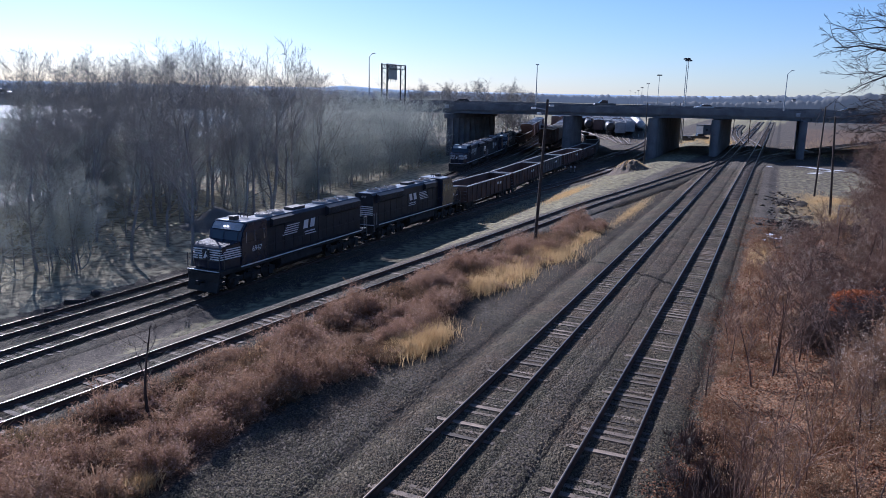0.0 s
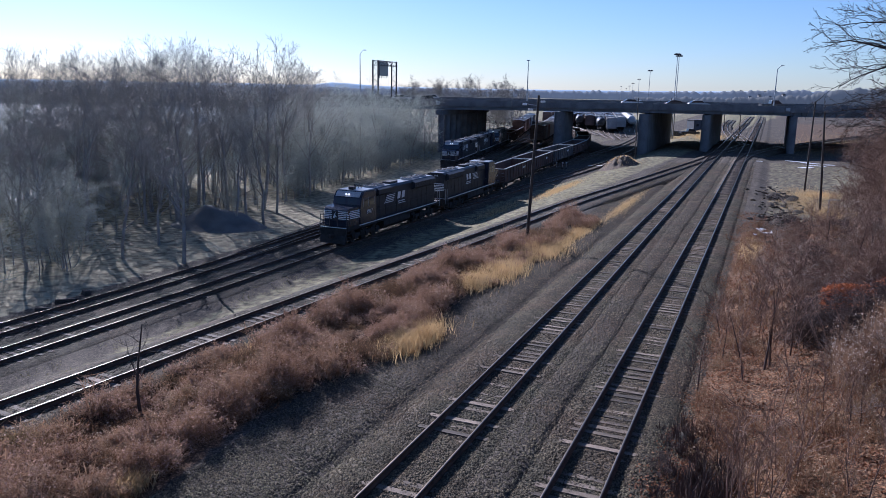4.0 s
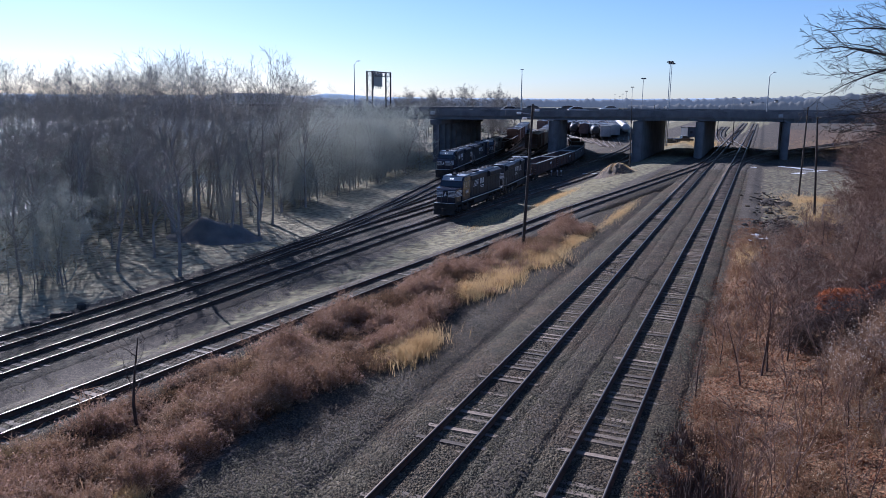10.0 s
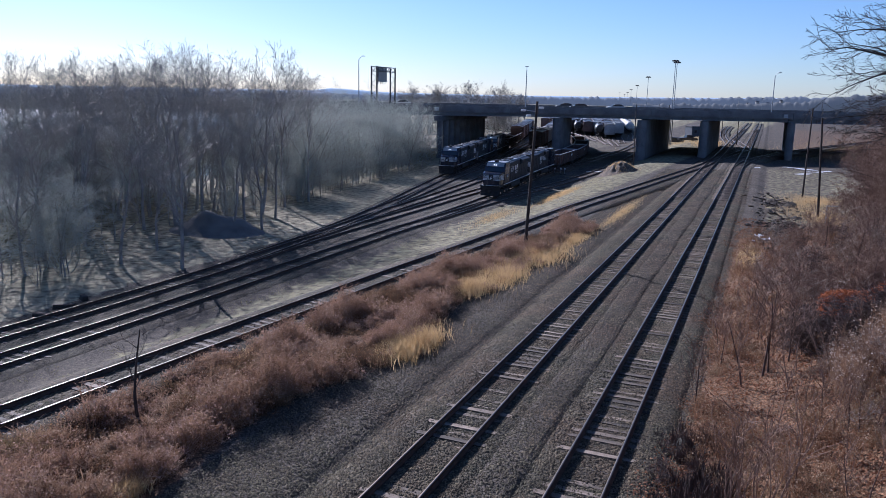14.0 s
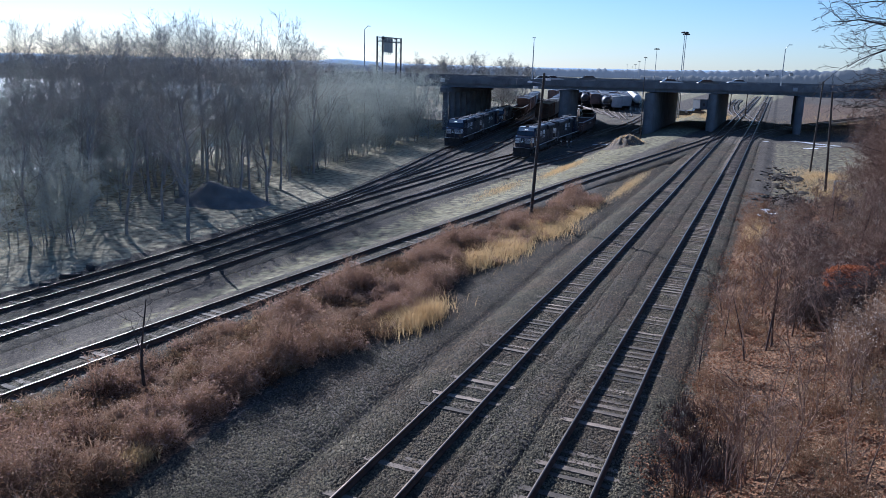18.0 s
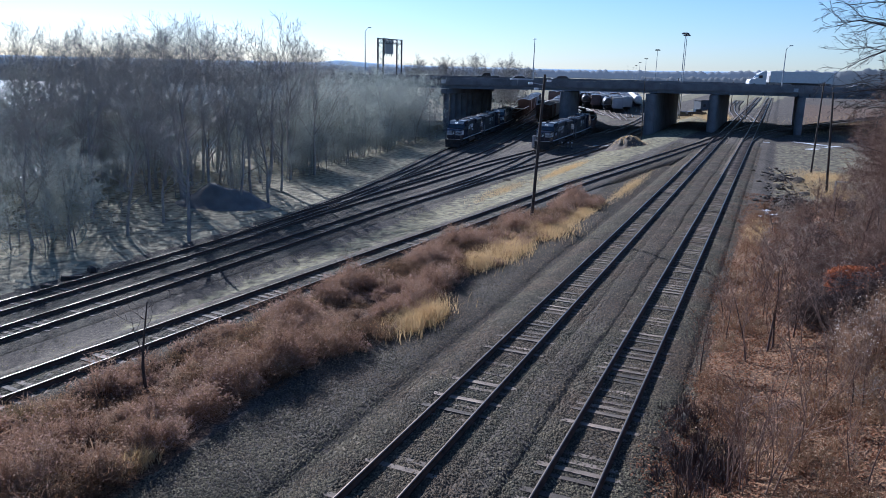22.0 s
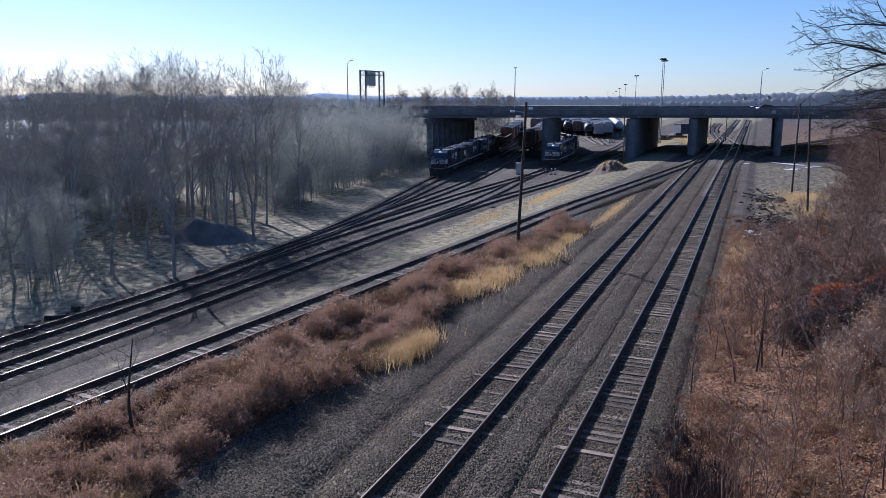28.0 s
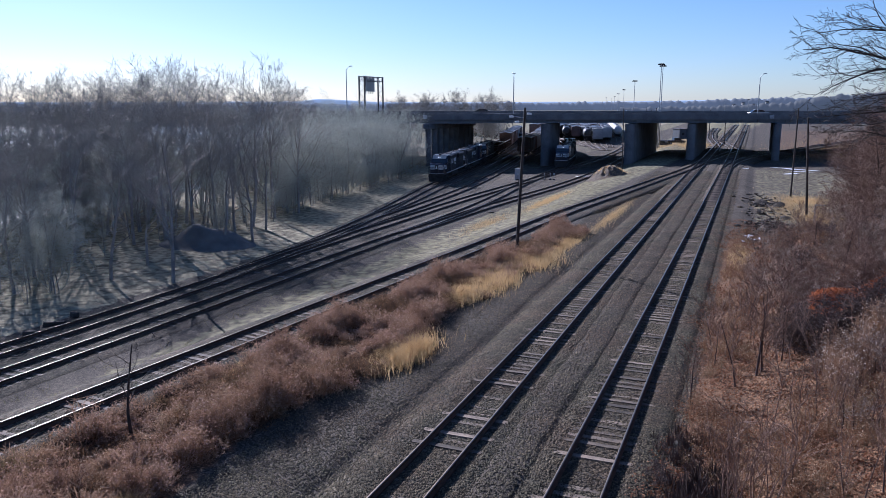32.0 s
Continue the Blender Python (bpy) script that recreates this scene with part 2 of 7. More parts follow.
M_GRAVELHEAP = material("dark_gravel_heap", (0.10, 0.097, 0.088), (0.19, 0.18, 0.16), 0.95, 0.8, 14, 0.5, dist=0.04)
M_TANHEAP = material("tan_earth_heap", (0.045, 0.035, 0.025), (0.15, 0.115, 0.078), 0.95, 0.9, 10, 0.8, dist=0.08)
M_SHED = material("blue_grey_shed_wall", (0.045, 0.055, 0.07), (0.07, 0.085, 0.105), 0.7, 0.5, 6, 0.1)
M_DIRTHEAP = material("dark_earth_heap", (0.05, 0.047, 0.038), (0.12, 0.108, 0.085), 0.95, 1.2, 14, 0.7, dist=0.05)
M_MUD = material("churned_mud", (0.03, 0.026, 0.021), (0.09, 0.075, 0.058), 0.95, 1.6, 9, 1.0, dist=0.1, spec=0.1)
M_BRICK = material("house_walls", (0.35, 0.33, 0.31), (0.6, 0.58, 0.55), 0.8, 0.1, 2, 0, obj=0.4)
M_HOUSEROOF = material("house_roofs", (0.08, 0.075, 0.075), (0.15, 0.14, 0.14), 0.8, 0.1, 2, 0, obj=0.4)


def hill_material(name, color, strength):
    """Distance: lit and dim woodland put into the colour, haze painted as a pale tint and a glow."""
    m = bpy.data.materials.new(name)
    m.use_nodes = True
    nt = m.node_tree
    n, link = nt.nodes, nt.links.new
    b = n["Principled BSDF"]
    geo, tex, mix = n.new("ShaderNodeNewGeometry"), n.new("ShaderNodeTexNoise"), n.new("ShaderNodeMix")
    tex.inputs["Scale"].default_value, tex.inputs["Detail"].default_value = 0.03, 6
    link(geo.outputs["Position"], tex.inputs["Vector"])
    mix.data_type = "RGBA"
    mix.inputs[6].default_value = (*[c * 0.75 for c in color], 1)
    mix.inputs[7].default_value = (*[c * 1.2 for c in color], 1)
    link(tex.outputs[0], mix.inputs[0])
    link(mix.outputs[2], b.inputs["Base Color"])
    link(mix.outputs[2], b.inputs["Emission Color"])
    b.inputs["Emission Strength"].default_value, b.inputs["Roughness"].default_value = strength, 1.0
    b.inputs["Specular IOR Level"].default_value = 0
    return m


# ---- mesh helpers ----
def box(bm, cx, cy, cz, sx, sy, sz, rz=0.0, rx=0.0, ry=0.0, bevel=0.0):
    r = bmesh.ops.create_cube(bm, size=1, matrix=Matrix.LocRotScale((cx, cy, cz), Euler((rx, ry, rz)), (sx, sy, sz)))
    if bevel:
        es = list({e for v in r["verts"] for e in v.link_edges})
        bmesh.ops.bevel(bm, geom=es, offset=bevel, segments=2, affect="EDGES", profile=0.5)


def rod(bm, p0, p1, r0, r1=None, n=8, caps=True):
    p0, p1 = Vector(p0), Vector(p1)
    d = p1 - p0
    m = Matrix.Translation((p0 + p1) / 2) @ d.to_track_quat("Z", "Y").to_matrix().to_4x4()
    bmesh.ops.create_cone(bm, cap_ends=caps, segments=n, radius1=r0, radius2=r0 if r1 is None else r1, depth=d.length, matrix=m)


def extrude_outline(bm, pts, axis, a, b):
    """A prism: pts are (p, q) pairs in the plane across axis ('x': y, z; 'y': x, z), from a to b along it."""
    mk = (lambda p, q, s: (s, p, q)) if axis == "x" else (lambda p, q, s: (p, s, q))
    va = [bm.verts.new(mk(p, q, a)) for p, q in pts]
    vb = [bm.verts.new(mk(p, q, b)) for p, q in pts]
    bm.faces.new(va)
    bm.faces.new(vb[::-1])
    for i in range(len(pts)):
        j = (i + 1) % len(pts)
        bm.faces.new((va[j], va[i], vb[i], vb[j]))


def finish(bm, name, mats, smooth=False):
    bmesh.ops.recalc_face_normals(bm, faces=bm.faces)
    me = bpy.data.meshes.new(name)
    bm.to_mesh(me)
    bm.free()
    for m in mats if isinstance(mats, (list, tuple)) else [mats]:
        me.materials.append(m)
    if smooth:
        me.shade_smooth()
    return me


def part(name, bm, mat, parent=None, label="", smooth=False):
    ob = new(name, finish(bm, name, mat, smooth))
    if parent:
        ob.parent = parent
    return tagged(ob, label)


def thing(name, label, category, group="", at=None, kind=""):
    ob = new(name)
    if at is not None:
        ob.matrix_basis = at
    return tagged(ob, label, category, group, kind)


def bulk(name, verts, quads=None, tris=None, mat=None, mat_index=None):
    """A mesh out of numpy arrays."""
    me = bpy.data.meshes.new(name)
    verts = np.asarray(verts, dtype=np.float32)
    sizes, loops = [], []
    if quads is not None and len(quads):
        loops.append(np.asarray(quads, dtype=np.int32).ravel())
        sizes.append(np.full(len(quads), 4, dtype=np.int32))
    if tris is not None and len(tris):
        loops.append(np.asarray(tris, dtype=np.int32).ravel())
        sizes.append(np.full(len(tris), 3, dtype=np.int32))
    loops, sizes = np.concatenate(loops), np.concatenate(sizes)
    me.vertices.add(len(verts))
    me.vertices.foreach_set("co", verts.ravel())
    me.loops.add(len(loops))
    me.loops.foreach_set("vertex_index", loops)
    me.polygons.add(len(sizes))
    starts = np.concatenate(([0], np.cumsum(sizes)[:-1])).astype(np.int32)
    me.polygons.foreach_set("loop_start", starts)
    for m in mat if isinstance(mat, (list, tuple)) else [mat]:
        me.materials.append(m)
    if mat_index is not None:
        me.polygons.foreach_set("material_index", np.asarray(mat_index, dtype=np.int32))
    me.update(calc_edges=True)
    me.validate()
    return me


# ---- the plan ----
YARD = -1.4                    # the yard tracks lie lower than the main tracks
RNG = np.random.default_rng(7)


def smooth(a, b, x):
    t = np.clip((np.asarray(x, dtype=float) - a) / (b - a), 0, 1)
    return t * t * (3 - 2 * t)


def spline(points, step=1.0):
    """Points along a smooth line through the given ones, at even steps, and the headings."""
    p = np.array(points, dtype=float)
    p = np.vstack((2 * p[0] - p[1], p, 2 * p[-1] - p[-2]))
    out = []
    for i in range(1, len(p) - 2):
        t = np.linspace(0, 1, 40, endpoint=False)[:, None]
        a, b, c, d = p[i - 1], p[i], p[i + 1], p[i + 2]
        out.append(0.5 * (2 * b + (c - a) * t + (2 * a - 5 * b + 4 * c - d) * t ** 2 + (3 * b - a - 3 * c + d) * t ** 3))
    out = np.vstack(out + [p[-2:-1]])
    s = np.concatenate(([0], np.cumsum(np.hypot(*np.diff(out, axis=0).T))))
    at = np.arange(0, s[-1], step)
    xy = np.c_[np.interp(at, s, out[:, 0]), np.interp(at, s, out[:, 1])]
    return xy, s[-1]


LINE_A = [(-4.07, -20), (-4.07, 40), (-4.07, 130), (-4.0, 250), (-4.0, 420)]
LINE_B = [(-8.75, -20), (-8.75, 40), (-8.8, 130), (-8.7, 250), (-8.7, 420)]
LINE_C = [(-26.8, -18), (-23.3, 16.6), (-21.2, 39), (-19.6, 55), (-17.7, 76), (-15.6, 92), (-11.9, 121), (-9.6, 141), (-8.75, 160)]
LINE_D = [(-33.3, -19.1), (-32.1, 16.0), (-31.5, 35.0), (-31.3, 59.0), (-31.05, 71.0), (-31.25, 85.0), (-31.95, 98.0), (-32.75, 107.0), (-33.5, 118.5), (-33.95, 130.0), (-34.7, 146.0), (-36.3, 159.0), (-39.5, 174.5), (-45.8, 195.0), (-56.0, 216.0), (-75.0, 246.0), (-107.0, 285.0), (-150.0, 325.0)]
LINE_E = [(-36.86, -19.1), (-35.38, 25.4), (-35.17, 40.3), (-35.59, 55.1), (-35.28, 74.2), (-34.96, 95.3), (-33.47, 127.1), (-32.42, 158.9), (-32.84, 201.3), (-38.14, 254.2), (-52.97, 349.6)]
LINE_F = [(-35.28, 42.4), (-36.65, 57.2), (-38.98, 73.1), (-41.95, 87.9), (-45.76, 107.0), (-49.15, 127.1), (-55.08, 161.0), (-63.56, 201.3), (-76.27, 254.2)]
LINE_G = [(-36.23, 55.1), (-37.29, 69.9), (-38.24, 89.0), (-39.94, 109.1), (-44.07, 137.7), (-49.26, 167.4), (-56.14, 206.6), (-67.80, 259.5)]
LINE_H = [(-38.56, 69.9), (-40.68, 86.9), (-43.43, 103.8), (-46.61, 125.0), (-52.44, 158.9), (-60.38, 201.3), (-72.03, 254.2)]
LINE_I = [(-31.04, 65.7), (-29.66, 89.0), (-27.12, 116.5), (-26.38, 148.3), (-27.97, 190.7), (-32.84, 243.6), (-42.37, 317.8)]

BR_U, BR_D = Vector((0.9258, 0.3782, 0)), Vector((-0.3782, 0.9258, 0))   # along the bridge, and away across it


def bridge_at(u, d, z=0.0):
    p = BR_U * u + BR_D * d
    return Vector((p.x, p.y, z))


def ground_z(x, y):
    """Height of the ground sheet."""
    x, y = np.asarray(x, dtype=float), np.asarray(y, dtype=float)
    z = np.full(np.broadcast(x, y).shape, -0.62)
    z = z - 1.1 * smooth(-22.5, -29.0, x - 0.05 * np.clip(y - 20, 0, 60))                                     # the yard
    z = z + 0.08 * smooth(-10.5, -13, x) * smooth(-22.5, -18, x) + 0.14 * smooth(-14.2, -16.0, x) * smooth(-22.5, -18, x)               # strip between the tracks
    wave = x + 0.05 * np.sin(y * 0.31) + 0.03 * np.sin(y * 1.7 + 0.8)
    z = z + 0.27 * smooth(-8.4, -7.4, x) * smooth(-4.4, -5.2, x) + 0.24 * smooth(-3.4, -2.4, x) * smooth(0.6, -0.8, x)      # ballast between and beside the main tracks
    z = z + 0.20 * smooth(-7.5, -6.75, wave) * smooth(-5.58, -6.0, wave)                                  # a berm of dumped stone, steep towards the nearer track
    z = z + 0.04 * smooth(-13.6, -12.9, wave) * smooth(-11.7, -12.4, wave) - 0.05 * smooth(-12.0, -11.75, wave) * smooth(-11.1, -11.4, wave)    # wheel ruts beside the far track
    rise = np.clip(x + 1.3, 0, None)
    bank = np.minimum(rise * 0.42, 7.5 + 0.02 * rise)
    near = 1 - smooth(52, 74, y - 0.7 * np.clip(x - 3, 0, 30))
    low = np.minimum(np.clip(x - 9, 0, None) * 0.3, 4.0) * (1 - smooth(115, 132, y))
    z = z + bank * near + low * (1 - near)
    z = z - 6.5 * smooth(-74, -90, x + 0.1 * (y - 60) + 0.55 * np.clip(y - 125, 0, 900))                         # the river bed
    z = z + 0.12 * np.sin(x * 0.9 + 1.3 * np.sin(y * 0.23)) * np.sin(y * 0.37 + 0.8 * np.sin(x * 0.31)) * smooth(-1.5, 2, x)
    z = z + 1.4 * smooth(330, 900, y)
    return z


xs = np.unique(np.concatenate((-np.geomspace(90, 4200, 26), np.arange(-88, -40, 2.0), np.arange(-40, 14, 0.6), np.arange(-16, 2.1, 0.17), np.arange(14, 60, 2.5), np.geomspace(62, 4200, 24))))
ys = np.unique(np.concatenate((-np.geomspace(21, 3000, 14), np.arange(-20, 110, 0.8), np.arange(110, 300, 3.0), np.geomspace(302, 4800, 24))))
GX, GY = np.meshgrid(xs, ys)
GZ = ground_z(GX, GY)
nx, ny = len(xs), len(ys)
idx = np.arange(nx * ny).reshape(ny, nx)
quads = np.stack((idx[:-1, :-1], idx[:-1, 1:], idx[1:, 1:], idx[1:, :-1]), -1).reshape(-1, 4)


def ground_material():
    m = bpy.data.materials.new("yard_ground")
    m.use_nodes = True
    nt = m.node_tree
    n, link = nt.nodes, nt.links.new
    b = n["Principled BSDF"]
    b.inputs["Roughness"].default_value, b.inputs["Specular IOR Level"].default_value = 0.95, 0.2
    geo, zone = n.new("ShaderNodeNewGeometry"), n.new("ShaderNodeAttribute")
    zone.attribute_name = "cover"

    def tex(scale, detail=5):
        t = n.new("ShaderNodeTexNoise")
        t.inputs["Scale"].default_value, t.inputs["Detail"].default_value = scale, detail
        link(geo.outputs["Position"], t.inputs["Vector"])
        return t.outputs[0]

    big, mid, fine = tex(0.22), tex(1.6), tex(22, 3)

    def blend(f, a, c):
        x = n.new("ShaderNodeMix")
        x.data_type = "RGBA"
        for i, v in ((0, f), (6, a), (7, c)):
            if isinstance(v, tuple):
                x.inputs[i].default_value = (*v, 1)
            else:
                link(v, x.inputs[i])
        return x.outputs[2]

    def squeeze(v, lo, hi):
        r = n.new("ShaderNodeMapRange")
        r.inputs[1].default_value, r.inputs[2].default_value = lo, hi
        link(v, r.inputs[0])
        return r.outputs[0]

    sep = n.new("ShaderNodeSeparateColor")
    link(zone.outputs["Color"], sep.inputs[0])
    grit = blend(squeeze(fine, 0.3, 0.7), (0.058, 0.0485, 0.037), (0.145, 0.121, 0.093))
    dirt = blend(squeeze(mid, 0.35, 0.65), (0.043, 0.034, 0.0255), (0.089, 0.072, 0.054))
    base = blend(squeeze(big, 0.35, 0.65), grit, dirt)
    base, _ = stone_cells(nt, geo, base, 15.0)
    grass = blend(squeeze(mid, 0.35, 0.65), (0.128, 0.115, 0.066), (0.25, 0.225, 0.128))
    litter = blend(squeeze(fine, 0.3, 0.7), (0.075, 0.042, 0.024), (0.225, 0.13, 0.068))
    litter, _ = stone_cells(nt, geo, litter, 11.0)
    # woodland floor; its pale patches are brightened for sunlight and glare there
    wood = blend(squeeze(mid, 0.35, 0.65), (0.13, 0.11, 0.066), (0.42, 0.375, 0.24))

    def times(w, t, lo, hi):
        a = n.new("ShaderNodeMath")
        a.operation = "ADD"
        link(w, a.inputs[0])
        link(t, a.inputs[1])
        return squeeze(a.outputs[0], lo, hi)

    out = blend(times(sep.outputs[0], mid, 0.9, 1.2), base, grass)
    out = blend(times(sep.outputs[1], mid, 0.85, 1.1), out, litter)
    out = blend(times(sep.outputs[2], mid, 0.85, 1.1), out, wood)
    link(out, b.inputs["Base Color"])
    bp = n.new("ShaderNodeBump")
    bp.inputs["Strength"].default_value, bp.inputs["Distance"].default_value = 0.7, 0.05
    link(fine, bp.inputs["Height"])
    link(bp.outputs[0], b.inputs["Normal"])
    return m


def strip_right(y):
    return np.interp(y, [5, 14.6, 18.5, 21.5, 24, 26.5, 30, 33, 37.5, 44.5, 58.5, 90], [-14.9, -14.9, -15.3, -15.7, -15.4, -14.3, -13.9, -14.1, -14.9, -14.1, -13.4, -12.8])


ground_me = bulk("ground", np.c_[GX.ravel(), GY.ravel(), GZ.ravel()], quads, mat=ground_material())
cover = np.zeros((nx * ny, 4), dtype=np.float32)
cover[:, 3] = 1
fx, fy = GX.ravel(), GY.ravel()
cover[:, 0] = 0.62 * smooth(-29.5, -27.5, fx) * smooth(-20, -22, fx - 0.06 * (fy - 40)) + 0.3 * smooth(-40, -200, fx) + 0.16 * smooth(250, 400, fy) + 0.45 * smooth(-37.5, -40, fx)
cover[:, 1] = smooth(-2.0, -1.0, fx) * (1 - 0.82 * smooth(58, 76, fy - np.clip(fx - 4, 0, 9) * 3)) * smooth(150, 140, fy) + 0.8 * smooth(0.3, -0.7, fx - strip_right(fy)) * smooth(-21.5, -20, fx - 0.09 * (fy - 20)) * smooth(60, 45, fy)
cover[:, 0] += 0.5 * smooth(-0.5, 1.0, fx) * smooth(16, 12, fx) * smooth(66, 80, fy) * smooth(150, 142, fy)
cover[:, 1] += 0.5 * smooth(196, 206, fy) * smooth(2, 8, fx) * smooth(420, 330, fy)
cover[:, 2] = 0.75 * smooth(-37.2, -38.6, fx + 0.12 * np.clip(fy - 60, 0, 90)) * smooth(-80, -70, fx)
att = ground_me.color_attributes.new("cover", "FLOAT_COLOR", "POINT")
att.data.foreach_set("color", cover.ravel())
ground_me.shade_smooth()
tagged(new("ground", ground_me), "gravelly yard ground with dry grass and leaf litter", "ground", kind="structure")

water_me = bulk("water", [(-3500, -800, -4.3), (-60, -800, -4.3), (-60, 3500, -4.3), (-3500, 3500, -4.3)], [(0, 1, 2, 3)], mat=M_WATER)
tagged(new("water", water_me), "wide pale river behind the bare trees", "river", kind="structure")


# ---- tracks ----
RAIL_OUT = [(-0.075, -0.205), (-0.075, -0.17), (-0.012, -0.135), (-0.012, -0.045), (-0.037, -0.03), (-0.037, 0.0), (0.037, 0.0), (0.037, -0.03), (0.012, -0.045), (0.012, -0.135), (0.075, -0.17), (0.075, -0.205)]


def frame_along(xy):
    d = np.gradient(xy, axis=0)
    d /= np.linalg.norm(d, axis=1)[:, None]
    return d, np.c_[d[:, 1], -d[:, 0]]


def sweep(xy, z, outline, offset, name, mats, top=-1):
    d, side = frame_along(xy)
    k = len(outline)
    o = np.array(outline)
    v = np.zeros((len(xy), k, 3))
    v[:, :, :2] = xy[:, None, :] + side[:, None, :] * (o[None, :, 0:1] + offset)
    v[:, :, 2] = z + o[None, :, 1]
    i = np.arange(len(xy) - 1)[:, None] * k + np.arange(k)[None, :]
    j = np.arange(len(xy) - 1)[:, None] * k + (np.arange(k)[None, :] + 1) % k
    q = np.stack((i, j, j + k, i + k), -1).reshape(-1, 4)
    mi = np.tile((np.arange(k) == top).astype(int), len(xy) - 1)
    return bulk(name, v.reshape(-1, 3), q, mat=mats, mat_index=mi)


def tie_mesh(seed):
    r = random.Random(seed)
    bm = bmesh.new()
    box(bm, 0, 0, -0.25, 2.55 + r.uniform(-0.05, 0.05), 0.22 + r.uniform(-0.01, 0.02), 0.16)
    for v in bm.verts:
        v.co += Vector((r.uniform(-0.02, 0.02), r.uniform(-0.012, 0.012), r.uniform(-0.008, 0.008)))
    for s in (-1, 1):
        box(bm, s * 0.753, 0, -0.166, 0.30, 0.17, 0.012)
    return finish(bm, "tie", M_TIE)


TIES = [tie_mesh(i) for i in range(6)]
TRACK_LATE = []


def track(name, points, z, label, single=(0, 0), crib=-0.203, sunk=(0.085, -0.002), ballast_half=1.75):
    root = thing(name, label, "railway track", kind="structure")
    xy, length = spline(points, 1.5)
    for side in (-0.753, 0.753):
        ob = new("rail", sweep(xy, z, RAIL_OUT, side, "rail", [M_RAIL, M_RAILTOP], top=5))
        ob.parent = root
    w = ballast_half
    bed = [(-w - 1.0, -0.62), (-w - 0.1, -0.27), (-1.34, -0.198), (-0.95, crib), (0.95, crib), (1.34, -0.198), (w + 0.1, -0.27), (w + 1.0, -0.62)]
    ob = new("ballast", sweep(xy, z, bed, 0.0, "ballast", [M_BALLAST]))
    ob.parent = root
    txy, _ = spline(points, 0.515)
    d, side = frame_along(txy)
    keep = np.ones(len(txy), bool)
    for i in range(len(txy)):
        ang = math.atan2(d[i, 1], d[i, 0]) - math.pi / 2
        if single[0] <= txy[i, 1] <= single[1]:
            keep[i] = False
            TRACK_LATE.append((root, i, Matrix.Translation((txy[i, 0] + random.uniform(-0.05, 0.05), txy[i, 1], z + random.uniform(-sunk[0], -sunk[1]))) @ Matrix.Rotation(ang + random.uniform(-0.012, 0.012), 4, "Z")))
    rest = txy[keep & (txy[:, 1] < 330)]
    dd, ss = d[keep & (txy[:, 1] < 330)], side[keep & (txy[:, 1] < 330)]
    if len(rest):
        c = np.array([(a, b, h) for h in (-0.33, -0.178) for a, b in ((-1.22, -0.11), (1.22, -0.11), (1.22, 0.11), (-1.22, 0.11))])
        v = np.zeros((len(rest), 8, 3))
        v[:, :, :2] = rest[:, None, :] + ss[:, None, :] * c[None, :, 0:1] + dd[:, None, :] * c[None, :, 1:2]
        v[:, :, 2] = z + c[None, :, 2] - 0.03 * ((np.arange(len(rest)) * 0.618) % 1.0)[:, None]
        f = np.array([(4, 5, 6, 7), (0, 1, 5, 4), (1, 2, 6, 5), (2, 3, 7, 6), (3, 0, 4, 7)])
        q = (np.arange(len(rest))[:, None, None] * 8 + f[None]).reshape(-1, 4)
        ob = tagged(new("ties", bulk("ties", v.reshape(-1, 3), q, mat=M_TIE_FAR)), kind="stuff")
        ob.parent = root
    return root


track("railway_track_1", LINE_A, 0.0, "straight main railway track on pale ballast with wooden ties", (14, 92), -0.24, (0.084, 0.024))
track("railway_track_2", LINE_B, 0.0, "straight main railway track on pale ballast with weathered ties", (10, 92), -0.24, (0.084, 0.024))
track("railway_track_3", LINE_C, 0.0, "curving railway track joining the main line", (8, 80))
track("railway_track_4", LINE_D, YARD, "yard track along which a freight train backs away", (14, 60))
track("railway_track_5", LINE_E, YARD - 0.003, "yard lead track beside the bare woods", (14, 60))
track("railway_track_6", LINE_F, YARD - 0.006, "diverging yard track under the highway bridge")
track("railway_track_7", LINE_G, YARD - 0.012, "diverging yard track beside stored freight cars")
track("railway_track_8", LINE_H, YARD - 0.018, "diverging yard track near the woods")
track("railway_track_9", LINE_I, YARD - 0.009, "diverging yard track passing a bridge pier")
track("railway_track_10", [(-8.75, 150), (-6.6, 168), (-4.07, 190)], -0.012, "crossover between the two main tracks")
track("railway_track_11", [(-4.07, 138), (-2.6, 156), (2, 178), (10, 205), (22, 240), (40, 285)], -0.015, "siding that leaves the main line beyond the bridge")
track("railway_track_22", [(-4.07, 196), (-6.4, 216), (-8.72, 236)], -0.03, "second crossover beyond the bridge")
track("railway_track_23", [(-1.4, 165), (6, 184), (20, 208), (44, 240), (70, 270)], -0.03, "siding that curves away beyond the bridge")
track("railway_track_12", [(-8.75, 208), (-10.5, 228), (-13, 258), (-15, 300), (-16, 360)], -0.02, "siding beyond the bridge")

STONE_N = 250000
sx = np.concatenate((RNG.uniform(-15.2, -1.5, int(STONE_N * 0.75)), RNG.uniform(-37.5, -18.0, int(STONE_N * 0.25))))
sy = np.concatenate((13 + 120 * RNG.random(int(STONE_N * 0.75)) ** 1.9, 13 + 50 * RNG.random(int(STONE_N * 0.25)) ** 1.3))


def line_x(points, y):
    p = np.array(points)
    return np.interp(y, p[:, 1], p[:, 0])


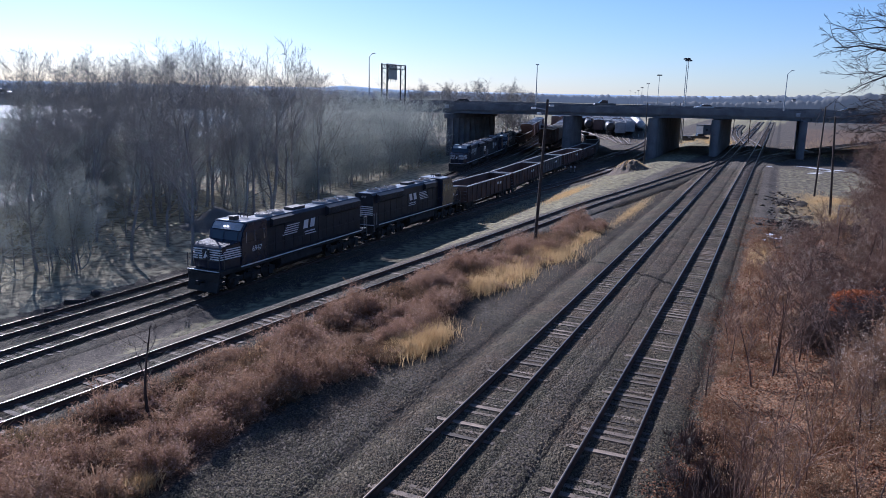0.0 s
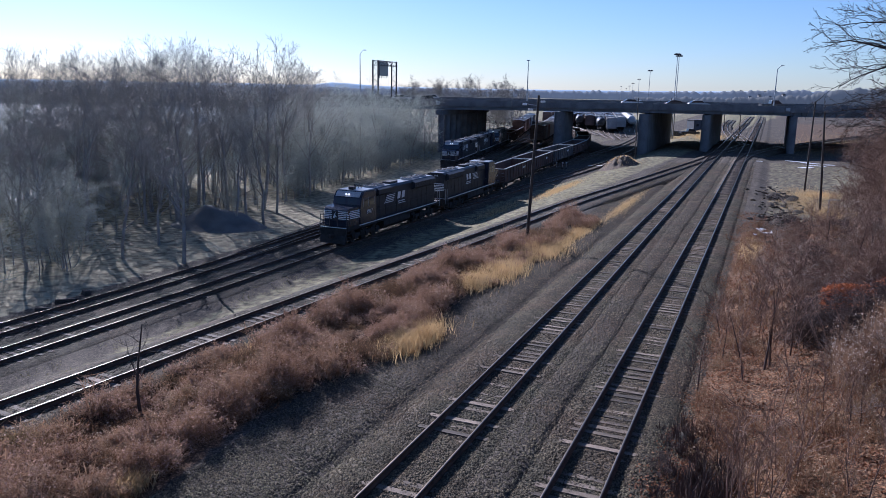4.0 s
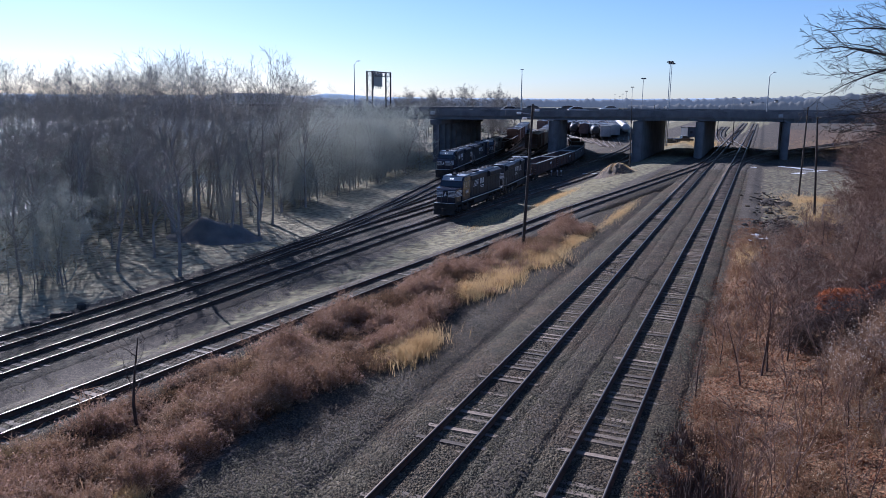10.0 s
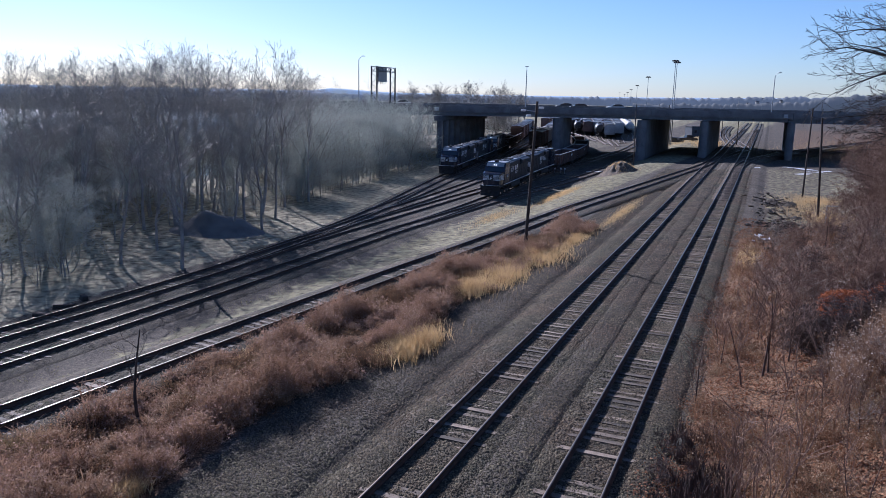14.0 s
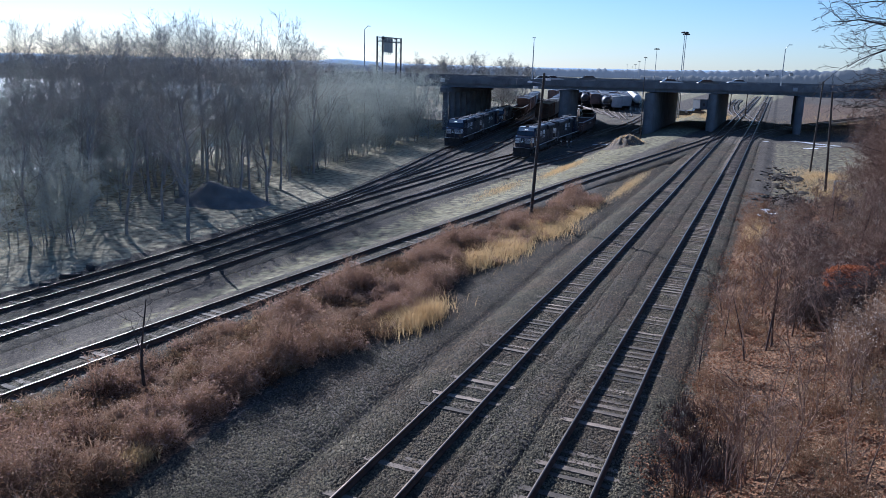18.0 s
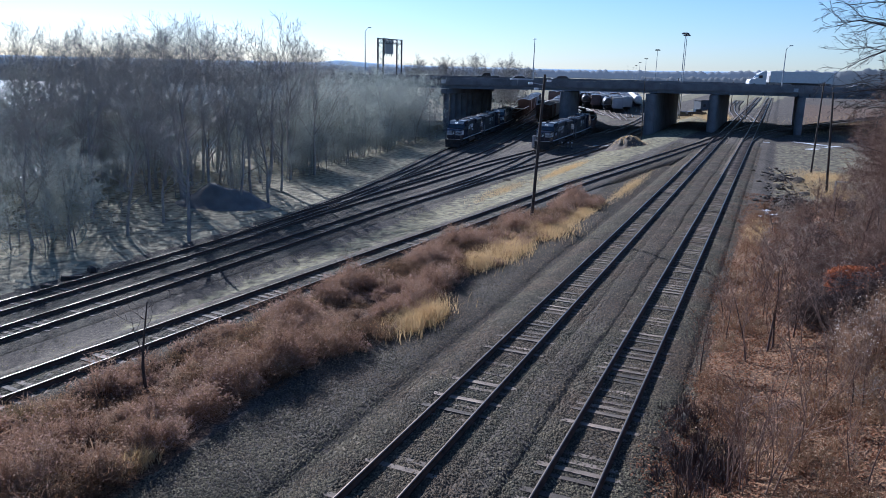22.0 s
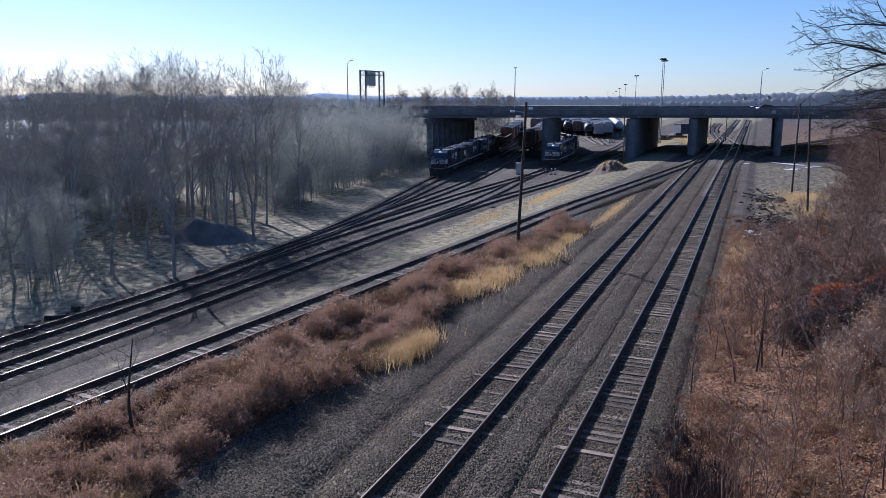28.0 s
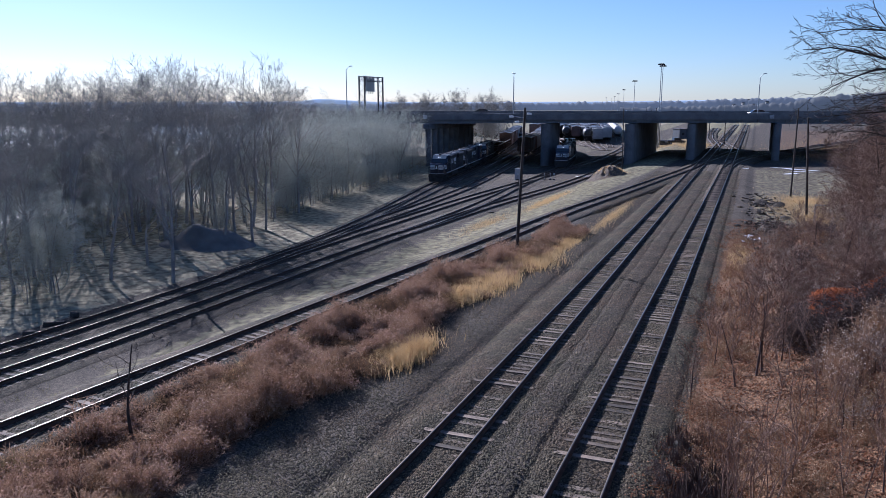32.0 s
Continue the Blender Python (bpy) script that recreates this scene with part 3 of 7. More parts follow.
def surface_z(x, y):
    z = ground_z(x, y)
    for pts, rail_z, crib in ((LINE_A, 0.0, -0.24), (LINE_B, 0.0, -0.24), (LINE_C, 0.0, -0.203), (LINE_D, YARD, -0.203), (LINE_E, YARD, -0.203)):
        off = np.abs(x - line_x(pts, y))
        z = np.maximum(z, rail_z + np.interp(off, [0, 0.95, 1.34, 1.85, 2.75, 3.5], [crib, crib, -0.198, -0.27, -0.62, -9.0]))
    return z


off_rail = np.ones(len(sx), bool)
for pts in (LINE_A, LINE_B, LINE_C, LINE_D, LINE_E):
    off_rail &= np.abs(np.abs(sx - line_x(pts, sy)) - 0.753) > 0.10
near_track = np.zeros(len(sx), bool)
for pts, reach in ((LINE_A, 2.6), (LINE_B, 2.6), (LINE_C, 1.3), (LINE_D, 1.2), (LINE_E, 1.2)):
    near_track |= np.abs(sx - line_x(pts, sy)) < reach + RNG.random(len(sx)) ** 4 * (1.2 if reach > 2 else 0.3)
near_track |= (sx > -15.2) & (sx < -9) | (sx > -3.2)
sx, sy = sx[off_rail & near_track], sy[off_rail & near_track]
OCTA = np.array([(1, 0, 0), (-1, 0, 0), (0, 1, 0), (0, -1, 0), (0, 0, 1), (0, 0, -0.6)])
OCTA_F = np.array([(0, 2, 4), (2, 1, 4), (1, 3, 4), (3, 0, 4)])   # their lower halves are bedded
size = RNG.uniform(0.017, 0.047, (len(sx), 1, 1))
sv = OCTA[None] * size * RNG.uniform(0.65, 1.3, (len(sx), 6, 3))
sa = RNG.uniform(0, 6.28, len(sx))
ca, sn = np.cos(sa)[:, None], np.sin(sa)[:, None]
sv = np.stack((sv[..., 0] * ca - sv[..., 1] * sn, sv[..., 0] * sn + sv[..., 1] * ca, sv[..., 2]), -1)
sv += np.stack((sx, sy, surface_z(sx, sy) + 0.008), -1)[:, None, :]
tri = (np.arange(len(sx))[:, None, None] * 6 + OCTA_F[None]).reshape(-1, 3)
tagged(new("ballast_stones", bulk("ballast_stones", sv.reshape(-1, 3), tris=tri, mat=M_STONE)), "loose grey crushed-stone ballast between the rails", "gravel", kind="stuff")


# ---- highway bridge ----
def bridge():
    root = thing("highway_bridge", "long concrete and steel highway bridge over the rail yard", "bridge", kind="structure")
    m = Matrix(((BR_U.x, BR_D.x, 0, 0), (BR_U.y, BR_D.y, 0, 0), (0, 0, 1, 0), (0, 0, 0, 1)))
    root.matrix_basis = m
    u0, u1 = -640, 420
    bm = bmesh.new()
    extrude_outline(bm, [(141.2, 8.25), (141.2, 7.98), (181.8, 7.98), (181.8, 8.25)], "x", u0, u1)
    part("deck_slab", bm, M_CONCRETE, root)
    bm = bmesh.new()
    box(bm, (u0 + u1) / 2, 161.5, 8.285, u1 - u0, 38.6, 0.06)
    part("roadway", bm, M_ASPHALT, root, "asphalt carriageway")
    for d in (141.15, 181.7, 161.5):
        step = 26.0
        u = u0
        while u < u1:
            bm = bmesh.new()
            extrude_outline(bm, [(d - 0.2, 7.9 if d != 161.5 else 8.32), (d - 0.2, 9.1), (d + 0.2, 9.1), (d + 0.28, 8.32), (d + 0.28, 7.9 if d != 161.5 else 8.32)], "x", u + 0.02, u + step - 0.02)
            part("parapet", bm, M_CONCRETE, root)
            u += step
    # girders: two spans of plate girders, deeper towards the river
    for d in (141.9, 147.5, 153.0, 158.6, 164.2, 169.8, 175.4, 181.0):
        for a, b, deep in ((-640, -28, 1.25), (-28, 6, 0.72), (6, 21.3, 0.64), (21.3, 44, 0.64), (44, 62, 0.64), (62, 420, 0.85)):
            bm = bmesh.new()
            t = 7.98
            extrude_outline(bm, [(d - 0.22, t), (d + 0.22, t), (d + 0.22, t - 0.05), (d + 0.02, t - 0.06), (d + 0.02, t - deep + 0.06), (d + 0.24, t - deep + 0.04), (d + 0.24, t - deep), (d - 0.24, t - deep), (d - 0.24, t - deep + 0.04), (d - 0.02, t - deep + 0.06), (d - 0.02, t - 0.06), (d - 0.22, t - 0.05)], "x", a + 0.05, b - 0.05)
            if d < 142:
                k = a + 1.5
                while k < b:
                    box(bm, k, d - 0.12, t - deep / 2, 0.03, 0.2, deep - 0.12)
                    k += 3.2
            part("girder", bm, M_GIRDER, root)
    # downspouts and junction boxes on the fascia
    for u in (-3.5, 60.5):
        bm = bmesh.new()
        box(bm, u, 140.85, 8.45, 0.8, 0.25, 0.65, bevel=0.04)
        part("junction_box", bm, M_GALV, root)
    inv = m.inverted()

    def wall_pier(x, y, thick, length, top, label=""):
        bm = bmesh.new()
        n = 10
        foot, head = [], []
        for i in range(n + 1):                  # rounded nose, towards the near side
            a = math.pi + math.pi * i / n
            foot.append((math.cos(a) * thick / 2, math.sin(a) * thick / 2))
        foot += [(thick / 2, length), (-thick / 2, length)]
        pts = [inv @ Vector((x + p, y + q, 0)) for p, q in foot]
        va = [bm.verts.new((p.x, p.y, -3.0)) for p in pts]
        vb = [bm.verts.new((p.x, p.y, top)) for p in pts]
        bm.faces.new(va[::-1])
        bm.faces.new(vb)
        for i in range(len(pts)):
            j = (i + 1) % len(pts)
            bm.faces.new((va[i], va[j], vb[j], vb[i]))
        part("pier", bm, M_CONCRETE, root, label)

    wall_pier(-21.4, 143.2, 1.7, 36, 7.2, "broad concrete wall pier")
    wall_pier(-10.9, 148.6, 1.5, 36, 7.2, "concrete wall pier beside the main tracks")
    wall_pier(3.9, 153.4, 1.3, 6, 7.2, "slender concrete pier end")
    wall_pier(3.9, 178.0, 1.3, 9, 7.2, "slender concrete pier end")
    wall_pier(-36.0, 138.2, 1.7, 7.5, 7.2, "short concrete pier in the yard")
    for d0 in (141.6,):
        bm = bmesh.new()
        box(bm, 150.0, d0 + 20, 3.0, 84.0, 39.0, 10.4)
        part("abutment", bm, M_CONCRETE, root, "concrete abutment")
    for x, y, n in ((-56.0, 129.5, 9), (-124.0, 102.0, 2)):
        for i in range(n):
            bm = bmesh.new()
            p = inv @ Vector((x, y + i * (2.85 if n > 2 else 24.0), 0))
            rod(bm, (p.x, p.y, -5.5), (p.x, p.y, 6.3), 0.55, n=12)
            part("pier_column", bm, M_CONCRETE, root)
        bm = bmesh.new()
        a, b = inv @ Vector((x, y - 1.2, 0)), inv @ Vector((x, y + (22.8 if n > 2 else 24.0) + 1.2, 0))
        ang = math.atan2(b.y - a.y, b.x - a.x)
        box(bm, (a.x + b.x) / 2, (a.y + b.y) / 2, 6.75, (b - a).length, 1.35, 0.9, rz=ang, bevel=0.05)
        part("pier_cap", bm, M_CONCRETE, root)
    # scaled up as a whole about the camera's eye, to fit the view
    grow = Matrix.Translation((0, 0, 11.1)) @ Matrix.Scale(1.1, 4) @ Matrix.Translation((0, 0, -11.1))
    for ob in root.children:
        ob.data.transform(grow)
    return root


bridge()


def gantry(u_l, u_r, d, top_l, top_r):
    """A sign gantry that spans the road, seen from behind its panel, running across the deck."""
    root = thing("sign_gantry", "dark lattice sign gantry with a panel over the highway", "sign gantry")
    feet = []
    for u, dd, h in ((u_l, d, top_l), (u_r, d + 20.35, top_r)):
        bm = bmesh.new()
        c = bridge_at(u, dd)
        cs = []
        for a, b in ((-0.55, -0.1), (0.55, -0.1)):
            p = c + BR_U * a + BR_D * b
            rod(bm, (p.x, p.y, 7.97), (p.x, p.y, h), 0.18, n=8)
            cs.append(p)
            part("tower_leg", bm, M_DARKSTEEL, root)
            bm = bmesh.new()
        z, flip = 8.6, 0
        while z + 1.1 < h:
            p, q = cs[flip], cs[1 - flip]
            rod(bm, (p.x, p.y, z), (q.x, q.y, z + 1.1), 0.06, n=5)
            part("brace", bm, M_DARKSTEEL, root)
            bm = bmesh.new()
            z, flip = z + 1.1, 1 - flip
        feet.append(c)
    bm = bmesh.new()
    a, b = feet
    for dz in (-0.1, -1.0):
        for o in (-0.5, 0.5):
            p, q = a + BR_U * o, b + BR_U * o
            rod(bm, (p.x, p.y, top_l + dz), (q.x, q.y, top_r + dz), 0.09, n=6)
    for i in range(12):
        t0, t1 = i / 12, (i + 1) / 12
        p, q = a.lerp(b, t0), a.lerp(b, t1)
        z0 = top_l + (top_r - top_l) * t0
        z1 = top_l + (top_r - top_l) * t1
        s = -0.1 if i % 2 else -1.0
        for o in (-0.5, 0.5):
            rod(bm, (p.x + BR_U.x * o, p.y + BR_U.y * o, z0 + s), (q.x + BR_U.x * o, q.y + BR_U.y * o, z1 - 1.1 - s), 0.045, n=5)
    part("truss", bm, M_DARKSTEEL, root)
    bm = bmesh.new()
    ang = math.atan2(b.y - a.y, b.x - a.x)
    p = a.lerp(b, 0.42)
    box(bm, p.x, p.y, top_l - 1.5, 9.0, 0.12, 3.0, rz=ang)
    part("sign_panel", bm, M_SIGNBACK, root, "aluminium sign panel seen from behind")
    for i in range(4):
        bm = bmesh.new()
        q = a.lerp(b, 0.25 + 0.12 * i)
        box(bm, q.x - BR_U.x * 0.25, q.y - BR_U.y * 0.25, top_l - 1.6, 0.1, 0.12, 3.7, rz=ang)
        part("panel_bracket", bm, M_DARKSTEEL, root)
    return root


gantry(-16.72, -14.63, 156.75, 16.43, 16.82)


def street_lamp(x, y, base, top, arm, heads="cobra", label=""):
    root = thing("street_lamp", label or "tall galvanized street lamp on the highway bridge", "street lamp", group="highway lamps")
    bm = bmesh.new()
    rod(bm, (x, y, base), (x, y, top), 0.13, 0.07, n=10)
    part("pole", bm, M_GALV, root)
    if heads == "cobra":
        bm = bmesh.new()
        last, ring = Vector((x, y, top - 0.05)), None
        for i in range(7):
            a = i / 6
            p = Vector((x, y, top)) + arm * a + Vector((0, 0, 0.75 * math.sin(a * 1.5)))
            now = [bm.verts.new(p + Vector((0.055 * math.cos(k * 1.0472), 0.055 * math.sin(k * 1.0472), 0))) for k in range(6)]
            if ring:
                for k in range(6):
                    bm.faces.new((ring[k], ring[(k + 1) % 6], now[(k + 1) % 6], now[k]))
            ring, last = now, p
        part("arm", bm, M_GALV, root)
        bm = bmesh.new()
        box(bm, last.x, last.y, last.z, 0.7, 0.28, 0.14, rz=math.atan2(arm.y, arm.x), bevel=0.05)
        part("lamp_head", bm, M_GALV, root)
    elif heads == "ring":
        bm = bmesh.new()
        for i in range(6):
            a = i * math.pi / 3
            box(bm, x + 0.6 * math.cos(a), y + 0.6 * math.sin(a), top - 0.2, 0.55, 0.4, 0.3, rz=a, bevel=0.06)
            rod(bm, (x, y, top), (x + 0.6 * math.cos(a), y + 0.6 * math.sin(a), top), 0.05, n=5)
        part("lamp_ring", bm, M_DARKSTEEL, root)
    return root


def on_deck(px_u, d, base, top, arm_u, heads="cobra"):
    p = bridge_at(px_u, d)
    street_lamp(p.x, p.y, base, top, BR_U * arm_u, heads)


on_deck(-19.8, 156.2, 8.02, 17.59, 0.9)
on_deck(14.19, 156.2, 8.02, 16.16, 0.01)
on_deck(64.13, 156.2, 8.02, 16.05, 0.9)
# high masts beyond the bridge
for u, d, top in ((55.44, 196.9, 20.78), (56.32, 198.55, 20.45)):
    p = bridge_at(u, d)
    street_lamp(p.x, p.y, -0.6, top, BR_U * 0.1, "ring", "very tall high-mast light beyond the bridge")
for px, py, d in ((1114, 139, 260), (1096, 154, 380), (1086, 161, 480), (1080, 166, 620), (1075, 170, 800), (1272, 170, 500), (1313, 171, 520), (1066, 167, 900)):
    p = bridge_at((px - 784) / 1330 * d, d)
    street_lamp(p.x, p.y, 0, 11.1 + (176 - py) / 1330 * d, BR_U * 0.1, "ring", "distant high-mast light above the yard")


def utility_pole(base, top, r, label, lamps=()):
    root = thing("utility_pole", label, "pole", group="utility poles")
    bm = bmesh.new()
    b, t = Vector(base), Vector(top)
    rod(bm, b - Vector((0, 0, 0.6)), t, r, r * 0.68, n=12)
    part("shaft", bm, M_POLE, root)
    for z, length, way in lamps:
        p = b.lerp(t, (z - b.z) / (t.z - b.z))
        q = p + BR_U * length + Vector((0, 0, way))
        bm = bmesh.new()
        rod(bm, p, q, 0.03, n=6)
        part("bracket", bm, M_GALV, root)
        bm = bmesh.new()
        box(bm, q.x, q.y, q.z - 0.05, 0.34, 0.22, 0.16, rz=math.atan2(BR_U.y, BR_U.x), bevel=0.04)
        part("floodlight", bm, M_WHITE, root, "pale floodlight head")
    return root


def plain_z(x, y):
    return float(ground_z(x, y))


utility_pole((-16.58, 55.6, plain_z(-16.6, 55.6)), (-16.15, 55.75, 10.72), 0.135, "tall dark leaning wooden pole in dry grass", ((9.95, -1.0, 0.15), (9.7, -0.55, 0.0), (10.2, 0.35, 0.1)))
utility_pole((4.74, 103.2, plain_z(4.74, 103.2)), (4.8, 103.2, 10.35), 0.12, "leaning wooden pole beside the main tracks")
utility_pole((5.69, 86.5, plain_z(5.69, 86.5)), (4.97, 86.2, 9.57), 0.13, "weathered wooden pole by muddy ground")
utility_pole((-21.9, 139.8, plain_z(-21.9, 139.8)), (-22.1, 139.7, 10.0), 0.10, "slim dark pole before a bridge pier", ((9.7, 0.4, 0.0),))
for u, d, h in ((73.15, 198.0, 7.03), (55.22, 203.5, 9.01), (62.7, 225.5, 9.45), (82.5, 236.5, 8.79), (69.85, 264.0, 9.34)):
    p = bridge_at(u, d)
    utility_pole((p.x, p.y, plain_z(p.x, p.y)), (p.x, p.y, h), 0.13, "wooden pole beyond the bridge")


# ---- bare trees ----
def tree_branches(seed, height, spread, levels, trunk_r, lean=0.0, low=0.25, kids=(9, 6, 5, 4), up=0.25, gnarl=0.13, thick=0.0, curl=0.16, tip=2):
    """Tapered segments (p, q, r0, r1, level) of a bare tree."""
    r = random.Random(seed)
    segs = []

    def grow(p, d, length, rad, level):
        n = 6 if level == 0 else 6 if level < 2 else tip if level >= levels and level > 2 else 5 if level < 3 else 4
        bend = Vector((r.gauss(0, curl), r.gauss(0, curl), r.gauss(0, curl * 0.6)))      # each bough keeps its own curve
        pts, rr = [p], [rad]
        for i in range(n):
            wob = 0.08 if level == 0 else gnarl * (0.6 if level > 2 else 1.0)
            if level:
                d = d + bend
            d = (d + Vector((r.gauss(0, wob), r.gauss(0, wob), r.gauss(0, wob * 0.6) + (0.05 if level else 0.02)))).normalized()
            p = p + d * (length / n)
            nr = rad * (1 - (0.80 if level else 0.72) * (i + 1) / n)
            segs.append((pts[-1], p, rr[-1], max(nr, 0.0045 + thick), level))
            pts.append(p)
            rr.append(max(nr, 0.0045 + thick))
        if level >= levels:
            return
        k = kids[min(level, len(kids) - 1)]
        for i in range(k):
            t = low + (1 - low) * (i + r.random()) / k if level == 0 else 0.25 + 0.75 * (i + r.random()) / k
            f = t * n
            j = min(int(f), n - 1)
            q = pts[j].lerp(pts[j + 1], f - j)
            a = r.uniform(0, 6.283)
            side = Vector((math.cos(a), math.sin(a), 0))
            nd = (d * r.uniform(0.35, 0.8) + side * spread * r.uniform(0.7, 1.25) + Vector((0, 0, up if level < 2 else up * 0.35))).normalized()
            ln = length * (r.uniform(0.38, 0.62) * (1.15 - 0.5 * t) if level == 0 else (r.uniform(0.45, 0.72) if level < 2 else r.uniform(0.3, 0.55)))
            grow(q, nd, ln, max(rr[j] * r.uniform(0.36, 0.54), 0.0065 + thick), level + 1)

    grow(Vector((0, 0, -0.3)), Vector((lean, 0, 1)).normalized(), height * 0.8, trunk_r, 0)
    return segs


def ribbons(segs, seed):
    """The thinnest twigs, as narrow strips."""
    g = np.random.default_rng(seed)
    p, q = np.array([s[0] for s in segs]), np.array([s[1] for s in segs])
    r0, r1 = np.array([s[2] for s in segs]), np.array([s[3] for s in segs])
    a = np.cross(q - p, g.normal(0, 1, p.shape))
    a /= np.linalg.norm(a, axis=1)[:, None] + 1e-9
    v = np.stack((p - a * r0[:, None], p + a * r0[:, None], q + a * r1[:, None], q - a * r1[:, None]), 1)
    return v.reshape(-1, 3), np.arange(len(segs) * 4).reshape(-1, 4)


def tubes(name, segs, sides, mat, fine=None):
    p = np.array([s[0] for s in segs])
    q = np.array([s[1] for s in segs])
    r0, r1 = np.array([s[2] for s in segs]), np.array([s[3] for s in segs])
    d = q - p
    d /= np.linalg.norm(d, axis=1)[:, None] + 1e-9
    ref = np.where(np.abs(d[:, 2:3]) < 0.9, np.array([[0, 0, 1.0]]), np.array([[1.0, 0, 0]]))
    a = np.cross(d, ref)
    a /= np.linalg.norm(a, axis=1)[:, None]
    b = np.cross(d, a)
    ang = np.arange(sides) * 2 * np.pi / sides
    ring = a[:, None, :] * np.cos(ang)[None, :, None] + b[:, None, :] * np.sin(ang)[None, :, None]
    start = np.ones(len(segs), bool)                       # segments that carry on share their ring
    start[1:] = np.linalg.norm(p[1:] - q[:-1], axis=1) > 1e-6
    end_id = np.cumsum(start) + np.arange(len(segs))
    start_id = end_id - 1
    v = np.zeros((end_id[-1] + 1, sides, 3))
    v[start_id[start]] = (p[:, None, :] + ring * r0[:, None, None])[start]
    v[end_id] = q[:, None, :] + ring * r1[:, None, None]
    i = np.arange(sides)
    k = (i + 1) % sides
    s, e = start_id[:, None] * sides, end_id[:, None] * sides
    qd = np.stack((s + i, s + k, e + k, e + i), -1).reshape(-1, 4)
    v = v.reshape(-1, 3)
    if fine:
        w, fq = ribbons(fine, len(segs))
        qd, v = np.concatenate((qd, fq + len(v))), np.concatenate((v, w))
    return bulk(name, v, qd, mat=mat)


def make_tree(name, seed, label, height, spread=0.8, levels=4, trunk_r=0.2, kids=(9, 6, 5, 4), bark=None, twig=None, group="", low=0.25, up=0.25, lean=0.0, category="tree", gnarl=0.13, thick=0.0, curl=0.16):
    segs = tree_branches(seed, height, spread, levels, trunk_r, lean, low, kids, up, gnarl, thick, curl, 3 if category == "tree" else 2)
    root = thing(name, label, category, group)
    cut = 2 if category == "tree" else 1
    fine = [s for s in segs if s[4] > 2 and s[4] == levels]
    for nm, sel, sides, mat, tips in (("trunk", [s for s in segs if s[4] < cut], 7, bark or M_BARK, None), ("crown", [s for s in segs if cut <= s[4] and not (s[4] > 2 and s[4] == levels)], 3, twig or M_TWIG, fine)):
        if sel:
            ob = new(nm, tubes(nm, sel, sides, mat, tips))
            ob.parent = root
    return root


def scatter(protos, spots):
    """Put the prototypes at spots (x, y, scale, turn); the first ones are moved there, the others are copies."""
    used = set()
    for i, (x, y, s, a) in enumerate(spots):
        k = i % len(protos)
        m = Matrix.LocRotScale((x, y, plain_z(x, y)), Euler((0, 0, a)), None)
        if k not in used:
            used.add(k)
            ob = protos[k]
            ob.matrix_basis = m
        else:
            ob = copy_thing(protos[k], m)
        ob.scale = (s, s, s)


def crowned_tree(seed, height=17.5):
    """A forest tree: a trunk that forks into rising limbs, each divided again into a rounded, open crown."""
    r = random.Random(seed)
    segs = []

    def grow(p, d, length, rad, level):
        n = (8, 6, 4, 3, 2)[level]
        at, thin = [p], [rad]
        for i in range(n):
            w = (0.05, 0.12, 0.14, 0.15, 0.15)[level]
            d = (d + Vector((r.gauss(0, w), r.gauss(0, w), r.gauss(0, w * 0.7) + (0.02, 0.07, 0.06, 0.04, 0.03)[level]))).normalized()
            p = p + d * (length / n)
            q = max(rad * (1 - (0.6 if level == 0 else 0.72) * (i + 1) / n), 0.011)
            segs.append((at[-1], p, thin[-1], q, level))
            at.append(p)
            thin.append(q)
        if level == 4:
            return
        kids = (8, 6, 5, 4)[level]
        turn = r.uniform(0, 6.28)
        for k in range(kids):
            f = (0.42 + 0.58 * (k + 1) / kids if level == 0 else 0.3 + 0.7 * (k + r.random()) / kids) * 0.999
            j = int(f * n)
            way = (at[j + 1] - at[j]).normalized()
            across = way.cross(Vector((0.3, 0.2, 1) if level else (1, 0, 0))).normalized()
            turn += 2.4 + r.gauss(0, 0.3)
            side = Matrix.Rotation(turn, 3, way) @ across
            a = radians(r.uniform(24, 48) if level else r.uniform(30, 52) * (1.15 - 0.5 * f))
            ln = height * r.uniform(0.36, 0.46) * (1.3 - 0.62 * f) if level == 0 else length * r.uniform(0.42, 0.64) * (1.15 - 0.35 * f)
            grow(at[j].lerp(at[j + 1], f * n - j), (way * math.cos(a) + side * math.sin(a)).normalized(), ln, max(thin[j] * r.uniform(0.5, 0.68), 0.013), level + 1)

    grow(Vector((0, 0, -0.3)), Vector((r.gauss(0, 0.05), r.gauss(0, 0.05), 1)).normalized(), height * 0.62, 0.2, 0)
    k = height / max(q.z for _, q, _, _, _ in segs)
    segs = [(p * k, q * k, a, b, level) for p, q, a, b, level in segs]
    root = thing("bare_tree", "tall bare tree with a rounded open crown in riverside woods", "tree", "riverside trees")
    for nm, sel, sides in (("trunk", [g for g in segs if g[4] < 2], 7), ("crown", [g for g in segs if g[4] > 1], 3)):
        ob = new(nm, tubes(nm, sel, sides, M_GREYTREE))
        ob.parent = root
    return root


